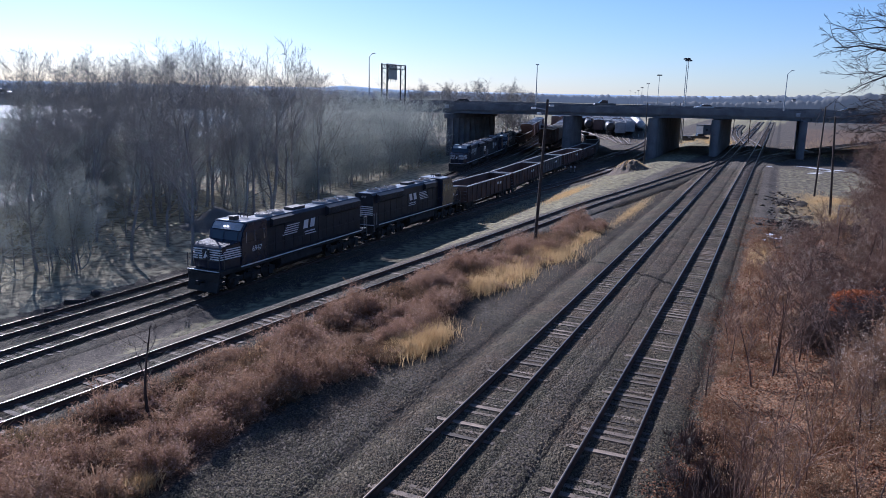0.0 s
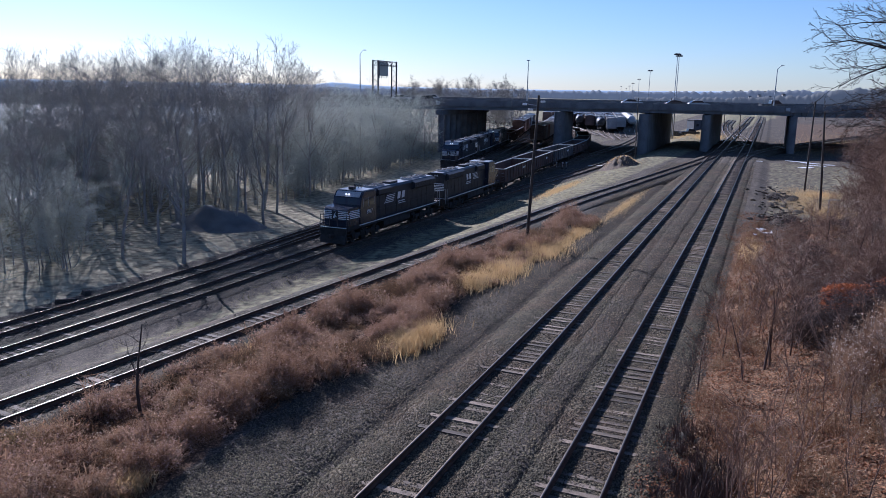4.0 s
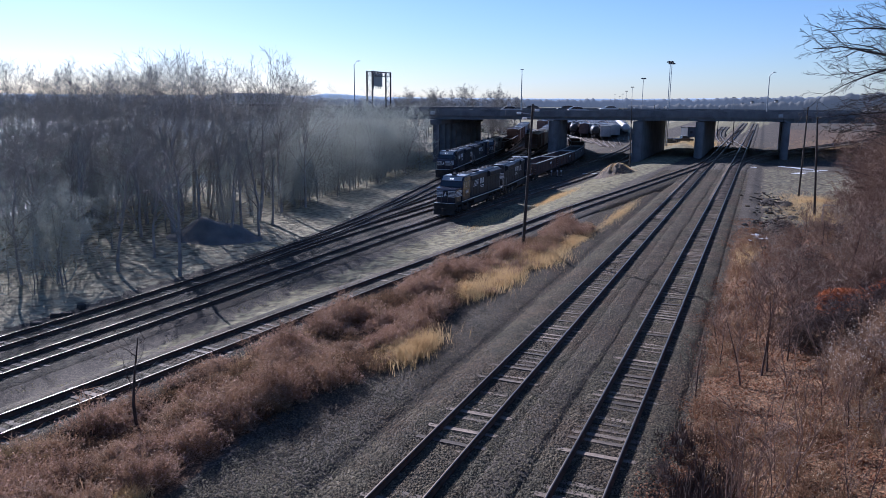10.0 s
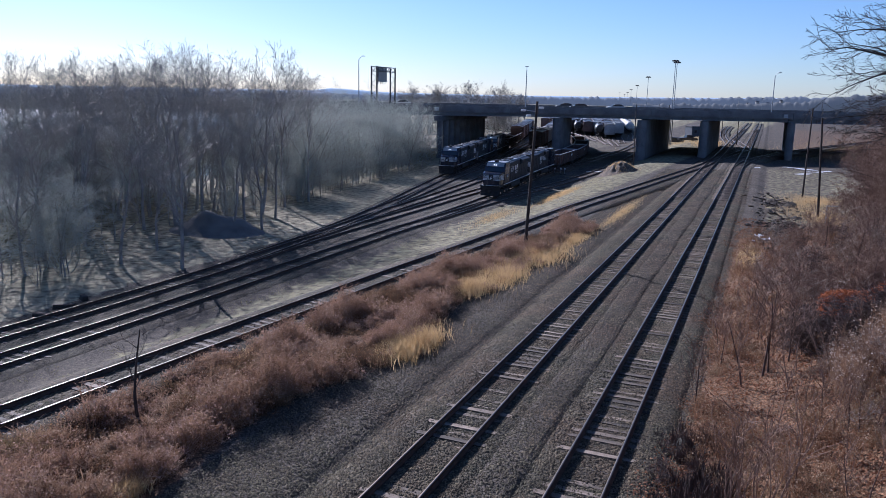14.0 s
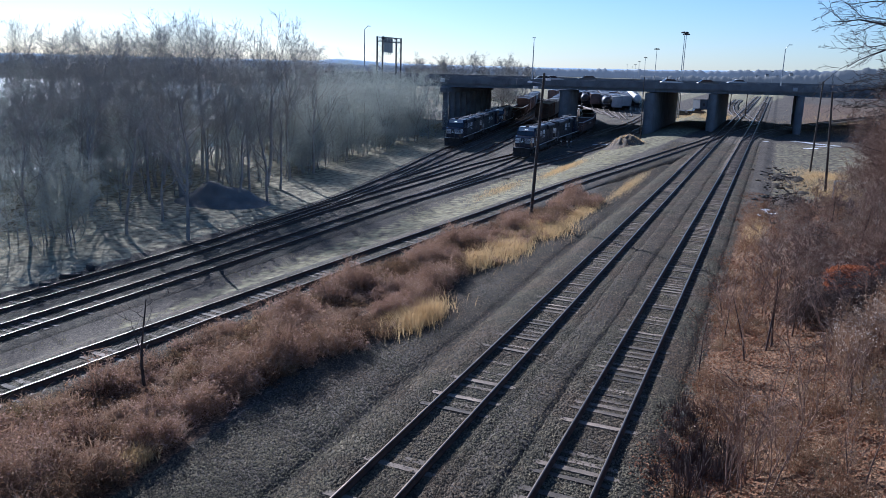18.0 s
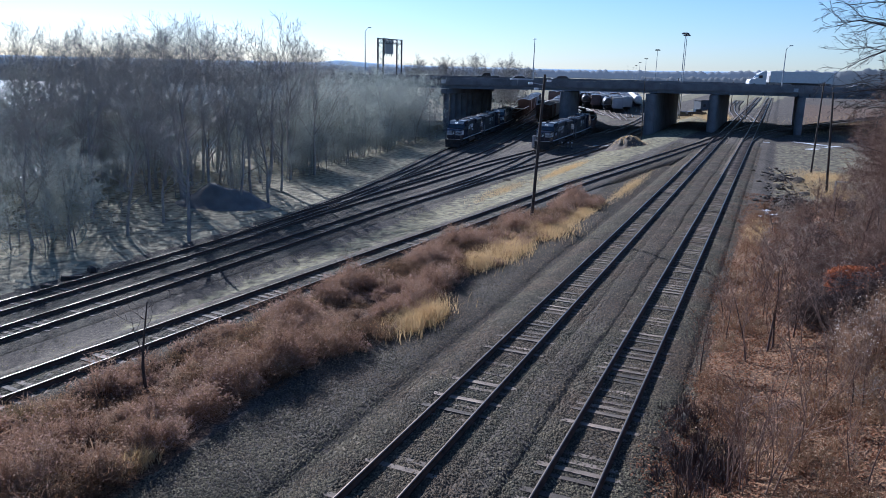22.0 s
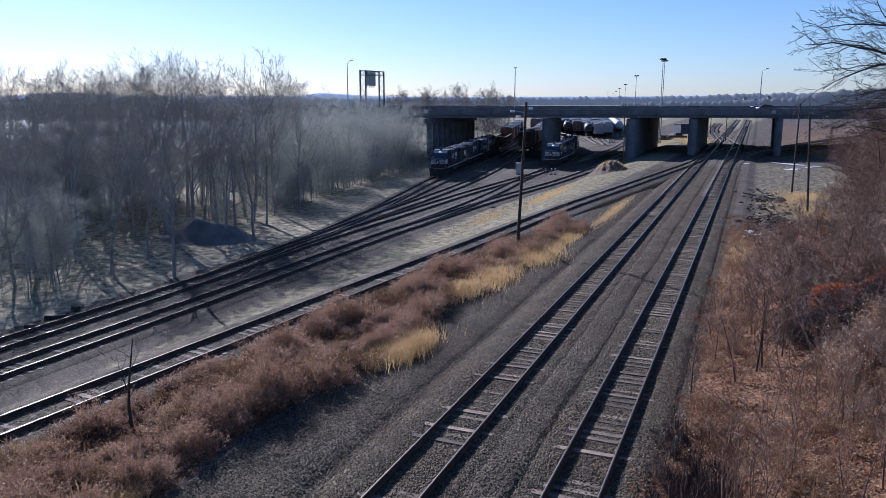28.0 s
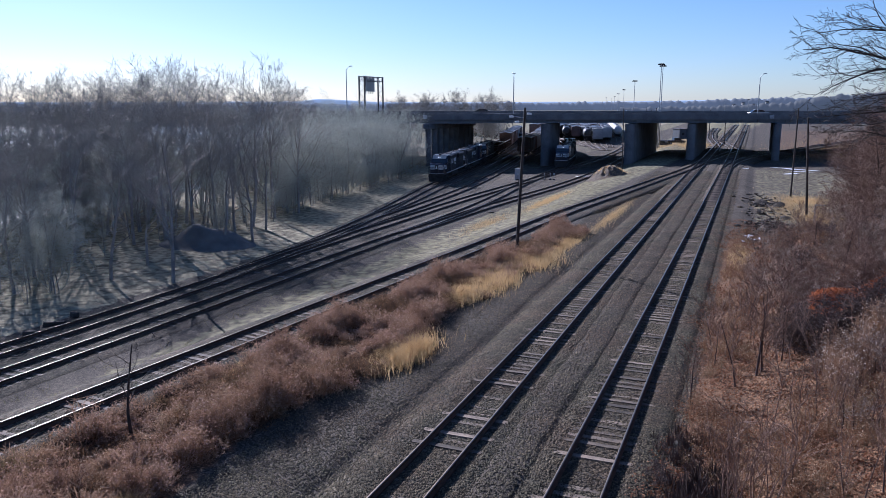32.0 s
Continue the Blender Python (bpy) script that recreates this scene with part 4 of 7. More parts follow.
crowned = [crowned_tree(301 + i) for i in range(6)]
WOOD_EDGE = [(-41.84, 10.6), (-42.16, 29.7), (-44.49, 38.1), (-46.08, 48.7), (-47.14, 61.4), (-51.38, 84.7), (-55.08, 115.5), (-61.44, 129.2)]
tall = [make_tree("bare_tree", 11 + i, "tall bare grey deciduous tree in riverside woods", 15.0 + (i % 3), 0.78, 4, 0.19, (10, 6, 6, 4), group="riverside trees", low=0.28, up=0.3, thick=0.0035, twig=M_BARK, gnarl=0.15, curl=0.07) for i in range(6)]
slim = [make_tree("young_bare_tree", 31 + i, "slender bare young tree at the wood's edge", 10.5, 0.8, 4, 0.085, (12, 5, 5, 5), group="riverside trees", low=0.1, up=0.3, thick=0.001, gnarl=0.15, curl=0.08) for i in range(4)]
brush = [make_tree("bare_shrub", 51 + i, "bare grey-brown shrub in the undergrowth", 5.4, 1.0, 4, 0.045, (11, 5, 4, 4), group="undergrowth shrubs", low=0.03, up=0.45, category="shrub", thick=0.0015) for i in range(4)]
willow = [make_tree("willow_shrub", 56 + i, "bare many-stemmed willow shrub on the river bank", 5.6, 0.95, 4, 0.05, (12, 5, 4, 4), group="river bank willows", low=0.03, up=0.45, category="shrub", thick=0.0015) for i in range(3)]
rw = random.Random(5)
spots = []
for i in range(6):
    y = rw.uniform(40, 92)
    x = line_x(WOOD_EDGE, y) - 3 - 20 * rw.random() ** 1.2
    spots.append((x, y, rw.uniform(0.6, 0.8), rw.uniform(0, 6.28)))
for i in range(24):                     # the tallest stand in a loose row
    d = 67 + (i * 7) % 19
    u = (rw.gauss(0, 6) + -6 + 20.5 * i - 784) / 1330 * d
    p = bridge_at(u, d)
    spots.append((p.x, p.y, rw.uniform(0.70, 0.84), rw.uniform(0, 6.28)))
for i in range(6):
    d = 50 + (i * 5) % 11
    p = bridge_at((rw.gauss(0, 8) + 10 + 55 * i - 784) / 1330 * d, d)
    spots.append((p.x, p.y, rw.uniform(0.62, 0.8), rw.uniform(0, 6.28)))
scatter(tall, spots)
spots = []
for u, d, k in ((-44.2, 76, 0.95), (-45.0, 82, 0.94), (-37.5, 72, 0.94), (-37.7, 79, 0.93), (-37.6, 85, 0.96), (-30.8, 77, 1.01), (-27.8, 80, 1.03), (-22.7, 74, 0.96), (-20.2, 78, 1.03), (-19.1, 84, 0.92), (-17.2, 88, 0.84), (-26.2, 70, 0.94), (-29.4, 90, 0.96), (-33.0, 66, 0.88), (-39.0, 92, 0.96), (-56.5, 74, 0.96), (-60.0, 80, 0.98), (-64.0, 77, 0.95)):
    p = bridge_at(u, d)
    spots.append((p.x, p.y, k, u * 3.7))
scatter(crowned, spots)
spots = []
for i in range(62):
    y = rw.uniform(32, 134)
    x = line_x(WOOD_EDGE, y) - 0.8 - 22 * rw.random() ** 1.3
    spots.append((x, y, rw.uniform(0.45, 0.62) if y < 60 else rw.uniform(0.6, 0.95), rw.uniform(0, 6.28)))
for i in range(70):                     # behind, towards the river
    y = 22 + 58 * rw.random()
    spots.append((-63 - 17 * rw.random(), y, rw.uniform(0.75, 1.0), rw.uniform(0, 6.28)))
for i in range(60):                     # at the water's edge
    y = 18 + 62 * rw.random()
    spots.append((-72 - 10 * rw.random() - 0.1 * (y - 60), y, rw.uniform(1.0, 1.3), rw.uniform(0, 6.28)))
for i in range(84):                     # the far end of the woods, before the bridge
    y = 74 + 58 * rw.random()
    spots.append((line_x(WOOD_EDGE, y) - 0.5 - 20 * rw.random() ** 1.2, y, rw.uniform(0.82, 1.2), rw.uniform(0, 6.28)))
scatter(slim, spots)
spots = []
for i in range(70):
    y = rw.uniform(30, 136)
    x = line_x(WOOD_EDGE, y) + 0.6 - (22 if i % 2 else 5) * rw.random() ** 1.3
    spots.append((x, y, rw.uniform(0.6, 1.45), rw.uniform(0, 6.28)))
for i in range(46):                     # low brush along the edge of the woods
    y = rw.uniform(58, 128)
    spots.append((line_x(WOOD_EDGE, y) + 0.4 - 5.0 * rw.random(), y, rw.uniform(0.45, 0.95), rw.uniform(0, 6.28)))
for i in range(52):
    y = rw.uniform(72, 130)
    spots.append((line_x(WOOD_EDGE, y) + 0.6 - 3.5 * rw.random(), y, rw.uniform(0.4, 0.9), rw.uniform(0, 6.28)))
for i in range(18):
    y = rw.uniform(34, 84)
    spots.append((line_x(WOOD_EDGE, y) - 4 - 16 * rw.random(), y, rw.uniform(1.2, 1.9), rw.uniform(0, 6.28)))
for px, d in ((612, 128), (628, 132), (645, 126), (661, 134), (676, 130), (690, 137), (704, 131), (716, 138), (728, 134), (741, 139), (752, 209), (840, 216), (858, 220), (872, 226), (700, 209), (680, 215), (660, 207), (640, 211), (720, 216), (740, 220), (884, 231), (760, 226), (780, 233), (800, 229), (820, 223)):
    p = bridge_at((px - 784) / 1330 * d, d)
    spots.append((p.x, p.y, rw.uniform(1.1, 1.6), px * 0.7))
scatter(brush, spots)
spots = []
for i in range(210):                    # thick growth on the river bank, with a gap towards the water
    y = rw.uniform(20, 135)
    spot = (-68.5 + rw.gauss(0, 4.5) - 0.1 * (y - 60), y, rw.uniform(0.95, 1.55), rw.uniform(0, 6.28))
    if not (80 < y < 91 and i % 5):
        spots.append(spot)
scatter(willow, spots)

# bare trees far behind the bridge
far = [make_tree("far_bare_tree", 71 + i, "bare tree beyond the highway bridge", 12, 0.8, 4, 0.2, (11, 7, 6, 4), group="trees beyond the bridge", low=0.25, up=0.3, thick=0.012, twig=M_BARK, curl=0.06) for i in range(4)]
spots = []
for px, d, s in ((705, 330, 0.9), (722, 310, 1.0), (738, 320, 0.9), (757, 300, 1.0), (769, 300, 1.05), (790, 330, 0.95), (812, 300, 1.15), (826, 330, 0.9), (848, 310, 1.0), (862, 300, 1.05), (876, 330, 0.9), (893, 340, 0.95), (690, 330, 0.9), (905, 330, 0.8)):
    p = bridge_at((px - 784) / 1330 * d, d)
    spots.append((p.x, p.y, s * 1.25, px * 1.0))
for i in range(64):                     # the belt of woods behind the bridge, above the river
    d = rw.uniform(210, 340)
    p = bridge_at((rw.uniform(520, 885) - 784) / 1330 * d, d)
    spots.append((p.x, p.y, rw.uniform(0.6, 0.95), rw.uniform(0, 6.28)))
scatter(far, spots)

# the big tree on the bank, its boughs reaching over the view
def bough_tree(x, y, limbs, seed):
    """A large bare tree by its limbs: (height, heading, rise in degrees, droop in degrees over its length, length, radius)."""
    r = random.Random(seed)
    base = Vector((x, y, plain_z(x, y) - 0.4))
    wood, fine = [], []

    def run(p, d, length, rad, droop, level):
        n = (12, 8, 5, 3)[level]
        axis = d.cross(Vector((0, 0, 1))).normalized()
        store_in = wood if level < 2 else fine
        at, thin = [p], [rad]
        for i in range(n):
            d = Matrix.Rotation(-radians(droop) / n, 3, axis) @ d
            d = (d + Vector((r.gauss(0, 0.13), r.gauss(0, 0.13), r.gauss(0, 0.12)))).normalized()
            p = p + d * (length / n)
            w = max(rad * (1 - 0.86 * (i + 1) / n), 0.0065)
            store_in.append((at[-1], p, thin[-1], w, level))
            at.append(p)
            thin.append(w)
        if level == 3:
            return
        kids = (11, 6, 5)[level]
        for k in range(kids):
            f = 0.22 + 0.78 * (k + r.random()) / kids
            j = min(int(f * n), n - 1)
            way = (at[j + 1] - at[j]).normalized()
            side = way.cross(Vector((0, 0, 1))).normalized() * r.choice((-1, 1)) * r.uniform(0.25, 0.8)
            nd = (way * r.uniform(0.6, 1.0) + side + Vector((0, 0, r.uniform(-0.35, 0.65)))).normalized()
            run(at[j].lerp(at[j + 1], f * n - j), nd, length * (1.15 - 0.75 * f) * r.uniform(0.38, 0.62), max(thin[j] * r.uniform(0.4, 0.62), 0.009), r.uniform(-25, 40), level + 1)

    trunk, p, rad = [], base, 0.36
    for i in range(9):
        q = p + Vector((r.gauss(0, 0.10), r.gauss(0, 0.10), 1.6))
        trunk.append((p, q, rad, rad * 0.87, 0))
        p, rad = q, rad * 0.87
    for h, heading, rise, droop, length, w in limbs:
        k = min(int((h - base.z) / 1.6), 8)
        a, e = radians(heading), radians(rise)
        run(Vector((trunk[k][0].x, trunk[k][0].y, h)), Vector((math.cos(a) * math.cos(e), math.sin(a) * math.cos(e), math.sin(e))), length, w, droop, 0)
    root = thing("bank_tree", "large bare tree on the bank with overhanging boughs", "tree")
    for nm, sel, sides in (("trunk", trunk, 9), ("crown", wood, 6), ("spray", fine, 3)):
        ob = new(nm, tubes(nm, sel, sides, M_POLE))
        ob.parent = root
    return root


LEFTWARD = 202.0                # along the bridge, towards the river
bough_tree(9.0, 44.0, (
    (10.4, LEFTWARD, 36, 54, 7.2, 0.12), (9.6, LEFTWARD + 8, 34, 58, 6.0, 0.09), (12.1, LEFTWARD - 2, 34, 40, 7.7, 0.12), (13.4, LEFTWARD + 6, 40, 34, 7.0, 0.10), (11.3, LEFTWARD + 4, 38, 50, 7.6, 0.11),
    (8.6, LEFTWARD - 8, 30, 28, 5.4, 0.08), (10.0, LEFTWARD - 24, 40, 45, 6.4, 0.10), (11.4, LEFTWARD + 22, 45, 50, 6.2, 0.10), (15.0, LEFTWARD, 60, 30, 6.5, 0.09),
    (9.0, 95, 35, 35, 7.5, 0.11), (10.5, 20, 40, 40, 7.0, 0.11), (12.2, 300, 45, 40, 6.5, 0.10), (14.0, 60, 55, 30, 6.0, 0.09), (16.0, 330, 65, 20, 5.0, 0.08)), 95)
big2 = make_tree("bank_tree", 97, "reddish-brown bare tree behind the bank's large tree", 11.0, 0.95, 4, 0.18, (14, 7, 5, 5), low=0.08, up=0.15, gnarl=0.15, thick=0.003, bark=M_POLE, twig=M_REDTWIG)
big2.matrix_basis = pose(14.0, 70.0, plain_z(14.0, 70.0), 0, 0, 60)
for x, y, a in ((12.2, 62.0, 150), (17.0, 84.0, 250), (13.6, 55.0, 20), (12.4, 74.0, 90), (16.0, 66.0, 200), (18.5, 76.0, 310), (14.5, 92.0, 40), (20.0, 98.0, 170), (11.2, 51.0, 260)):
    copy_thing(big2, pose(x, y, plain_z(x, y), 0, 0, a))
bushy = make_tree("bank_tree", 98, "dense reddish-brown bare tree at the foot of the bank", 8.6, 0.85, 4, 0.11, (15, 8, 5, 4), low=0.06, up=0.3, gnarl=0.15, thick=0.004, bark=M_DARKTWIG, twig=M_REDTWIG)
bushy.matrix_basis = pose(8.9, 66.0, plain_z(8.9, 66.0), 0, 0, 10)
for x, y, a in ((9.8, 72.0, 130), (9.4, 60.0, 220), (10.4, 79.0, 50), (11.2, 85.0, 300), (8.4, 74.0, 170), (10.6, 66.0, 260), (11.4, 72.0, 80)):
    copy_thing(bushy, pose(x, y, plain_z(x, y), 0, 0, a))

# saplings and reddish shrubs on the near bank and between the tracks
sap = make_tree("bare_sapling", 101, "thin dark bare sapling beside the yard track", 3.6, 0.9, 3, 0.055, (5, 3, 2), bark=M_POLE, twig=M_POLE, low=0.3, category="sapling")
scatter([sap], [(-19.7, 18.9, 1.3, 0.4)])
redsap = [make_tree("bank_sapling", 111 + i, "thin reddish bare sapling on the leafy bank", 3.7, 0.62, 3, 0.04, (10, 4, 3), bark=M_DARKTWIG, twig=M_REDTWIG, group="bank saplings", low=0.15, up=0.5, category="sapling", thick=0.004, curl=0.09) for i in range(5)]
whips = [make_tree("bank_whip", 141 + i, "slender upright bare whip on the leafy bank", 3.6, 0.35, 2, 0.026, (5, 2), bark=M_REDTWIG, twig=M_REDTWIG, group="bank whips", low=0.3, up=0.7, category="sapling", lean=(-0.2, 0.1, 0.25)[i % 3], thick=0.004) for i in range(4)]
thick = [make_tree("bank_shrub", 121 + i, "dense reddish-brown bare shrub on the bank", 3.0, 1.0, 4, 0.034, (11, 5, 4, 3), bark=M_REDTWIG, twig=M_REDTWIG, group="bank shrubs", low=0.02, up=0.4, category="shrub", thick=0.002) for i in range(4)]
tangle = [make_tree("bramble_thicket", 161 + i, "dark tangled bramble thicket on the bank", 2.6, 1.25, 3, 0.03, (16, 7, 5), bark=M_DARKTWIG, twig=M_DARKTWIG, group="bank thickets", low=0.02, up=0.2, category="shrub", thick=0.004, curl=0.3) for i in range(3)]
arching = [make_tree("arching_shrub", 171 + i, "bleached arching bare shrub on the bank", 3.4, 1.2, 3, 0.035, (10, 5, 4), bark=M_PALETWIG, twig=M_PALETWIG, group="bank shrubs", low=0.03, up=0.3, category="shrub", thick=0.004, curl=0.22) for i in range(3)]
spots = [(-1.55, 29.1, 0.8, 0.3), (0.05, 30.6, 1.05, 1.2), (0.75, 31.6, 1.3, 2.2), (0.95, 31.9, 1.2, 4.0), (1.7, 32.6, 0.95, 5.0), (-0.9, 33.5, 0.7, 1.0), (-1.2, 36.8, 0.7, 2.0)]
for i in range(14):
    spots.append((rw.uniform(1.8, 5.4), rw.uniform(19, 29), rw.uniform(0.4, 0.75), rw.uniform(0, 6.28)))
for i in range(30):
    y = rw.uniform(33, 66)
    spots.append((-0.6 + (0.8 + 0.14 * y) * rw.random() ** 0.9, y, rw.uniform(0.5, 1.1), rw.uniform(0, 6.28)))
scatter(redsap, spots)
spots = []
for i in range(16):
    spots.append((rw.gauss(0.4, 0.4), rw.gauss(20.6, 0.6), rw.uniform(0.65, 1.1), rw.uniform(0, 6.28)))
for i in range(34):
    y = rw.uniform(18.5, 34)
    spots.append((0.2 + (1.5 + 0.16 * y) * rw.random(), y, rw.uniform(0.5, 1.0), rw.uniform(0, 6.28)))
scatter(whips, spots)
spots = []
for i in range(44):                     # the dark brush belt across the bank
    t = rw.random()
    spots.append((1.6 + 6.4 * t, 33.4 + 1.2 * t + rw.gauss(0, 1.0), rw.uniform(0.6, 0.95), rw.uniform(0, 6.28)))
for i in range(26):
    y = rw.uniform(40, 66)
    spots.append((2.2 + 9.5 * rw.random(), y, rw.uniform(0.6, 1.1), rw.uniform(0, 6.28)))
for i in range(5):
    spots.append((rw.gauss(-1.75, 0.3), rw.uniform(20.5, 24.5), rw.uniform(0.22, 0.36), rw.uniform(0, 6.28)))
scatter(tangle, spots)
spots = []
for i in range(30):
    y = rw.uniform(37, 60)
    spots.append((0.6 + (0.6 + 0.14 * y) * rw.random(), y, rw.uniform(0.5, 0.95), rw.uniform(0, 6.28)))
for i in range(12):
    spots.append((rw.uniform(2.5, 6.0), rw.uniform(23, 33), rw.uniform(0.35, 0.6), rw.uniform(0, 6.28)))
scatter(arching, spots)
spots = []
for i in range(26):
    spots.append((rw.uniform(2.4, 7.6), rw.uniform(37.6, 41.0), rw.uniform(0.6, 0.9), rw.uniform(0, 6.28)))
for i in range(36):
    y = rw.uniform(38, 58)
    spots.append((1.4 + 8.5 * rw.random() ** 0.8, y, rw.uniform(0.5, 0.95), rw.uniform(0, 6.28)))
for i in range(26):                     # tall growth along the top of the bank
    y = rw.uniform(46, 96)
    spots.append((9.2 + 0.05 * (y - 46) + 9 * rw.random(), y, rw.uniform(1.6, 2.4), rw.uniform(0, 6.28)))
for i in range(44):
    y = rw.uniform(58, 98)
    spots.append((5.0 + 0.06 * (y - 58) + 10 * rw.random(), y, rw.uniform(0.9, 1.7), rw.uniform(0, 6.28)))
for i in range(30):
    y = rw.uniform(98, 150)
    spots.append((12.0 + 0.02 * (y - 92) + 14 * rw.random(), y, rw.uniform(0.9, 1.6), rw.uniform(0, 6.28)))
for i in range(34):
    y = rw.uniform(172, 235)
    spots.append((8 + 0.12 * (y - 172) + 26 * rw.random(), y, rw.uniform(0.4, 0.9), rw.uniform(0, 6.28)))
for i in range(30):                     # scrub beyond the bridge
    y = rw.uniform(176, 330)
    spots.append((9 + 0.1 * (y - 176) + 34 * rw.random(), y, rw.uniform(0.7, 1.5), rw.uniform(0, 6.28)))
scatter(thick, spots)


# ---- dry weeds, grass and litter ----
def blades(name, x, y, z, height, width, bend, mat, label, category, seed=1, tip=0.25):
    g = np.random.default_rng(seed)
    n = len(x)
    a = g.uniform(0, 6.283, n)
    lean = g.normal(0, bend, (n, 2)) * height[:, None]
    base = np.stack((x, y, z), -1)
    side = np.stack((np.cos(a), np.sin(a), np.zeros(n)), -1) * (width[:, None] / 2)
    mid = base + np.c_[lean * 0.35, height * 0.6]
    top = base + np.c_[lean, height]
    v = np.stack((base - side, base + side, mid + side * 0.8, mid - side * 0.8, top + side * tip, top - side * tip), 1)
    f = np.array([(0, 1, 2, 3), (3, 2, 4, 5)])
    q = (np.arange(n)[:, None, None] * 6 + f[None]).reshape(-1, 4)
    return tagged(new(name, bulk(name, v.reshape(-1, 3), q, mat=mat)), label, category, kind="stuff")


def lumps(x, y, s, seed):
    """Uneven growth: low-frequency noise for each point, 0 to 1."""
    g = np.random.default_rng(seed)
    out = np.zeros(len(x))
    for k in range(7):
        w = g.normal(0, s, 2)
        out += np.sin(x * w[0] + y * w[1] + g.uniform(0, 6.28))
    return np.clip(0.5 + out / 6, 0, 1)


def clumps(name, cx, cy, height, radius, count, mat, label, seed, width=(0.012, 0.03), heads=None, head_n=0, sprigs=0):
    """Bushy dry growth: stalks that fan out of each clump's foot, short side sprigs, and fluffy heads near their ends."""
    g = np.random.default_rng(seed)
    k = np.repeat(np.arange(len(cx)), count)
    n = len(k)
    a, t = g.uniform(0, 6.283, n), g.random(n) ** 0.6
    out = np.stack((np.cos(a), np.sin(a)), -1) * (t * radius[k])[:, None]
    foot = out * g.uniform(0.15, 0.6, n)[:, None]
    h = height[k] * (1.05 - 0.6 * t ** 2) * g.uniform(0.5, 1.1, n)
    bx, by = cx[k] + foot[:, 0], cy[k] + foot[:, 1]
    base = np.stack((bx, by, ground_z(bx, by) - 0.03), -1)
    top = base + np.c_[out - foot, h]
    mid = base + np.c_[(out - foot) * 0.3, h * 0.55]
    s = g.uniform(0, 6.283, n)
    w = g.uniform(width[0], width[1], n) / 2
    side = np.stack((np.cos(s), np.sin(s), np.zeros(n)), -1) * w[:, None]
    v = np.stack((base - side, base + side, mid + side, mid - side, top + side * 0.3, top - side * 0.3), 1).reshape(-1, 3)
    f = np.array([(0, 1, 2, 3), (3, 2, 4, 5)])
    q = (np.arange(n)[:, None, None] * 6 + f[None]).reshape(-1, 4)
    if sprigs:
        j = g.integers(0, n, n * sprigs)
        e = g.uniform(0.35, 1.0, len(j))[:, None]
        at = mid[j] * (1 - e) + top[j] * e
        way = g.normal(0, 1, (len(j), 3)) * np.array([[1, 1, 0.6]]) + np.array([[0, 0, 0.55]])
        way *= (g.uniform(0.10, 0.26, len(j)) * (0.35 + h[j]) / np.linalg.norm(way, axis=1))[:, None]
        across = np.cross(way, g.normal(0, 1, (len(j), 3)))
        across *= (g.uniform(0.004, 0.011, len(j)) / (np.linalg.norm(across, axis=1) + 1e-9))[:, None]
        w2 = np.stack((at - across, at + across, at + way + across * 0.8, at + way - across * 0.8), 1).reshape(-1, 3)
        q = np.concatenate((q, np.arange(len(w2)).reshape(-1, 4) + len(v)))
        v = np.concatenate((v, w2))
        tips = at + way
    else:
        tips = top
    tagged(new(name, bulk(name, v, q, mat=mat)), label, "weeds", kind="stuff")
    if heads:
        pick = (g.random(n * head_n // count) * len(tips)).astype(int)
        flakes(name + "_heads", tips[pick] + g.normal(0, 0.03, (len(pick), 3)), g.uniform(0.012, 0.042, len(pick)), heads, "pale fluffy heads of " + label, "weeds", seed + 1)


def flakes(name, at, size, mat, label, category, seed, flat=0.0):
    """Small leaves and tufts: a bent quad each, turned at random or lying flat."""
    g = np.random.default_rng(seed)
    n = len(at)
    u = g.normal(0, 1, (n, 3)) * np.array([[1, 1, 1 - flat]])
    u /= np.linalg.norm(u, axis=1)[:, None]
    w = g.normal(0, 1, (n, 3)) * np.array([[1, 1, 1 - flat]])
    w -= u * (u * w).sum(1)[:, None]
    w /= np.linalg.norm(w, axis=1)[:, None] + 1e-9
    u, w = u * size[:, None], w * size[:, None] * 0.7
    v = np.stack((at - u, at - w, at + u, at + w), 1)
    q = np.arange(n * 4).reshape(-1, 4)
    return tagged(new(name, bulk(name, v.reshape(-1, 3), q, mat=mat)), label, category, kind="stuff")


N = 2600
wy = 8 + 60 * RNG.random(N) ** 1.2
left, right = line_x(LINE_C, wy) + 1.5, strip_right(wy)
wx = left + (right - left) * RNG.random(N)
edge = np.minimum(wx - left, right - wx)
grow = lumps(wx, wy, 0.9, 3)
keep = (grow * 0.8 + smooth(0, 1.2, edge) * 0.6 > 0.45) & (RNG.random(N) < 1.25 - smooth(36, 56, wy))
wx, wy, grow, edge = wx[keep], wy[keep], grow[keep], edge[keep]
hh = (0.22 + 1.15 * grow * smooth(-0.3, 0.9, edge)) * RNG.uniform(0.6, 1.2, len(wx))
for cx, cy, rx, ry in ((-14.5, 30.4, 1.5, 2.6), (-15.2, 45, 1.9, 4.0), (-14.9, 52.5, 2.2, 3.6), (-16.0, 41, 1.4, 2.4)):      # lower round the straw tufts
    hh *= 1 - 0.45 * np.exp(-((wx - cx) / rx) ** 2 - ((wy - cy) / ry) ** 2)
look_at = lumps(wx, wy, 1.5, 31) + RNG.normal(0, 0.07, len(wx))
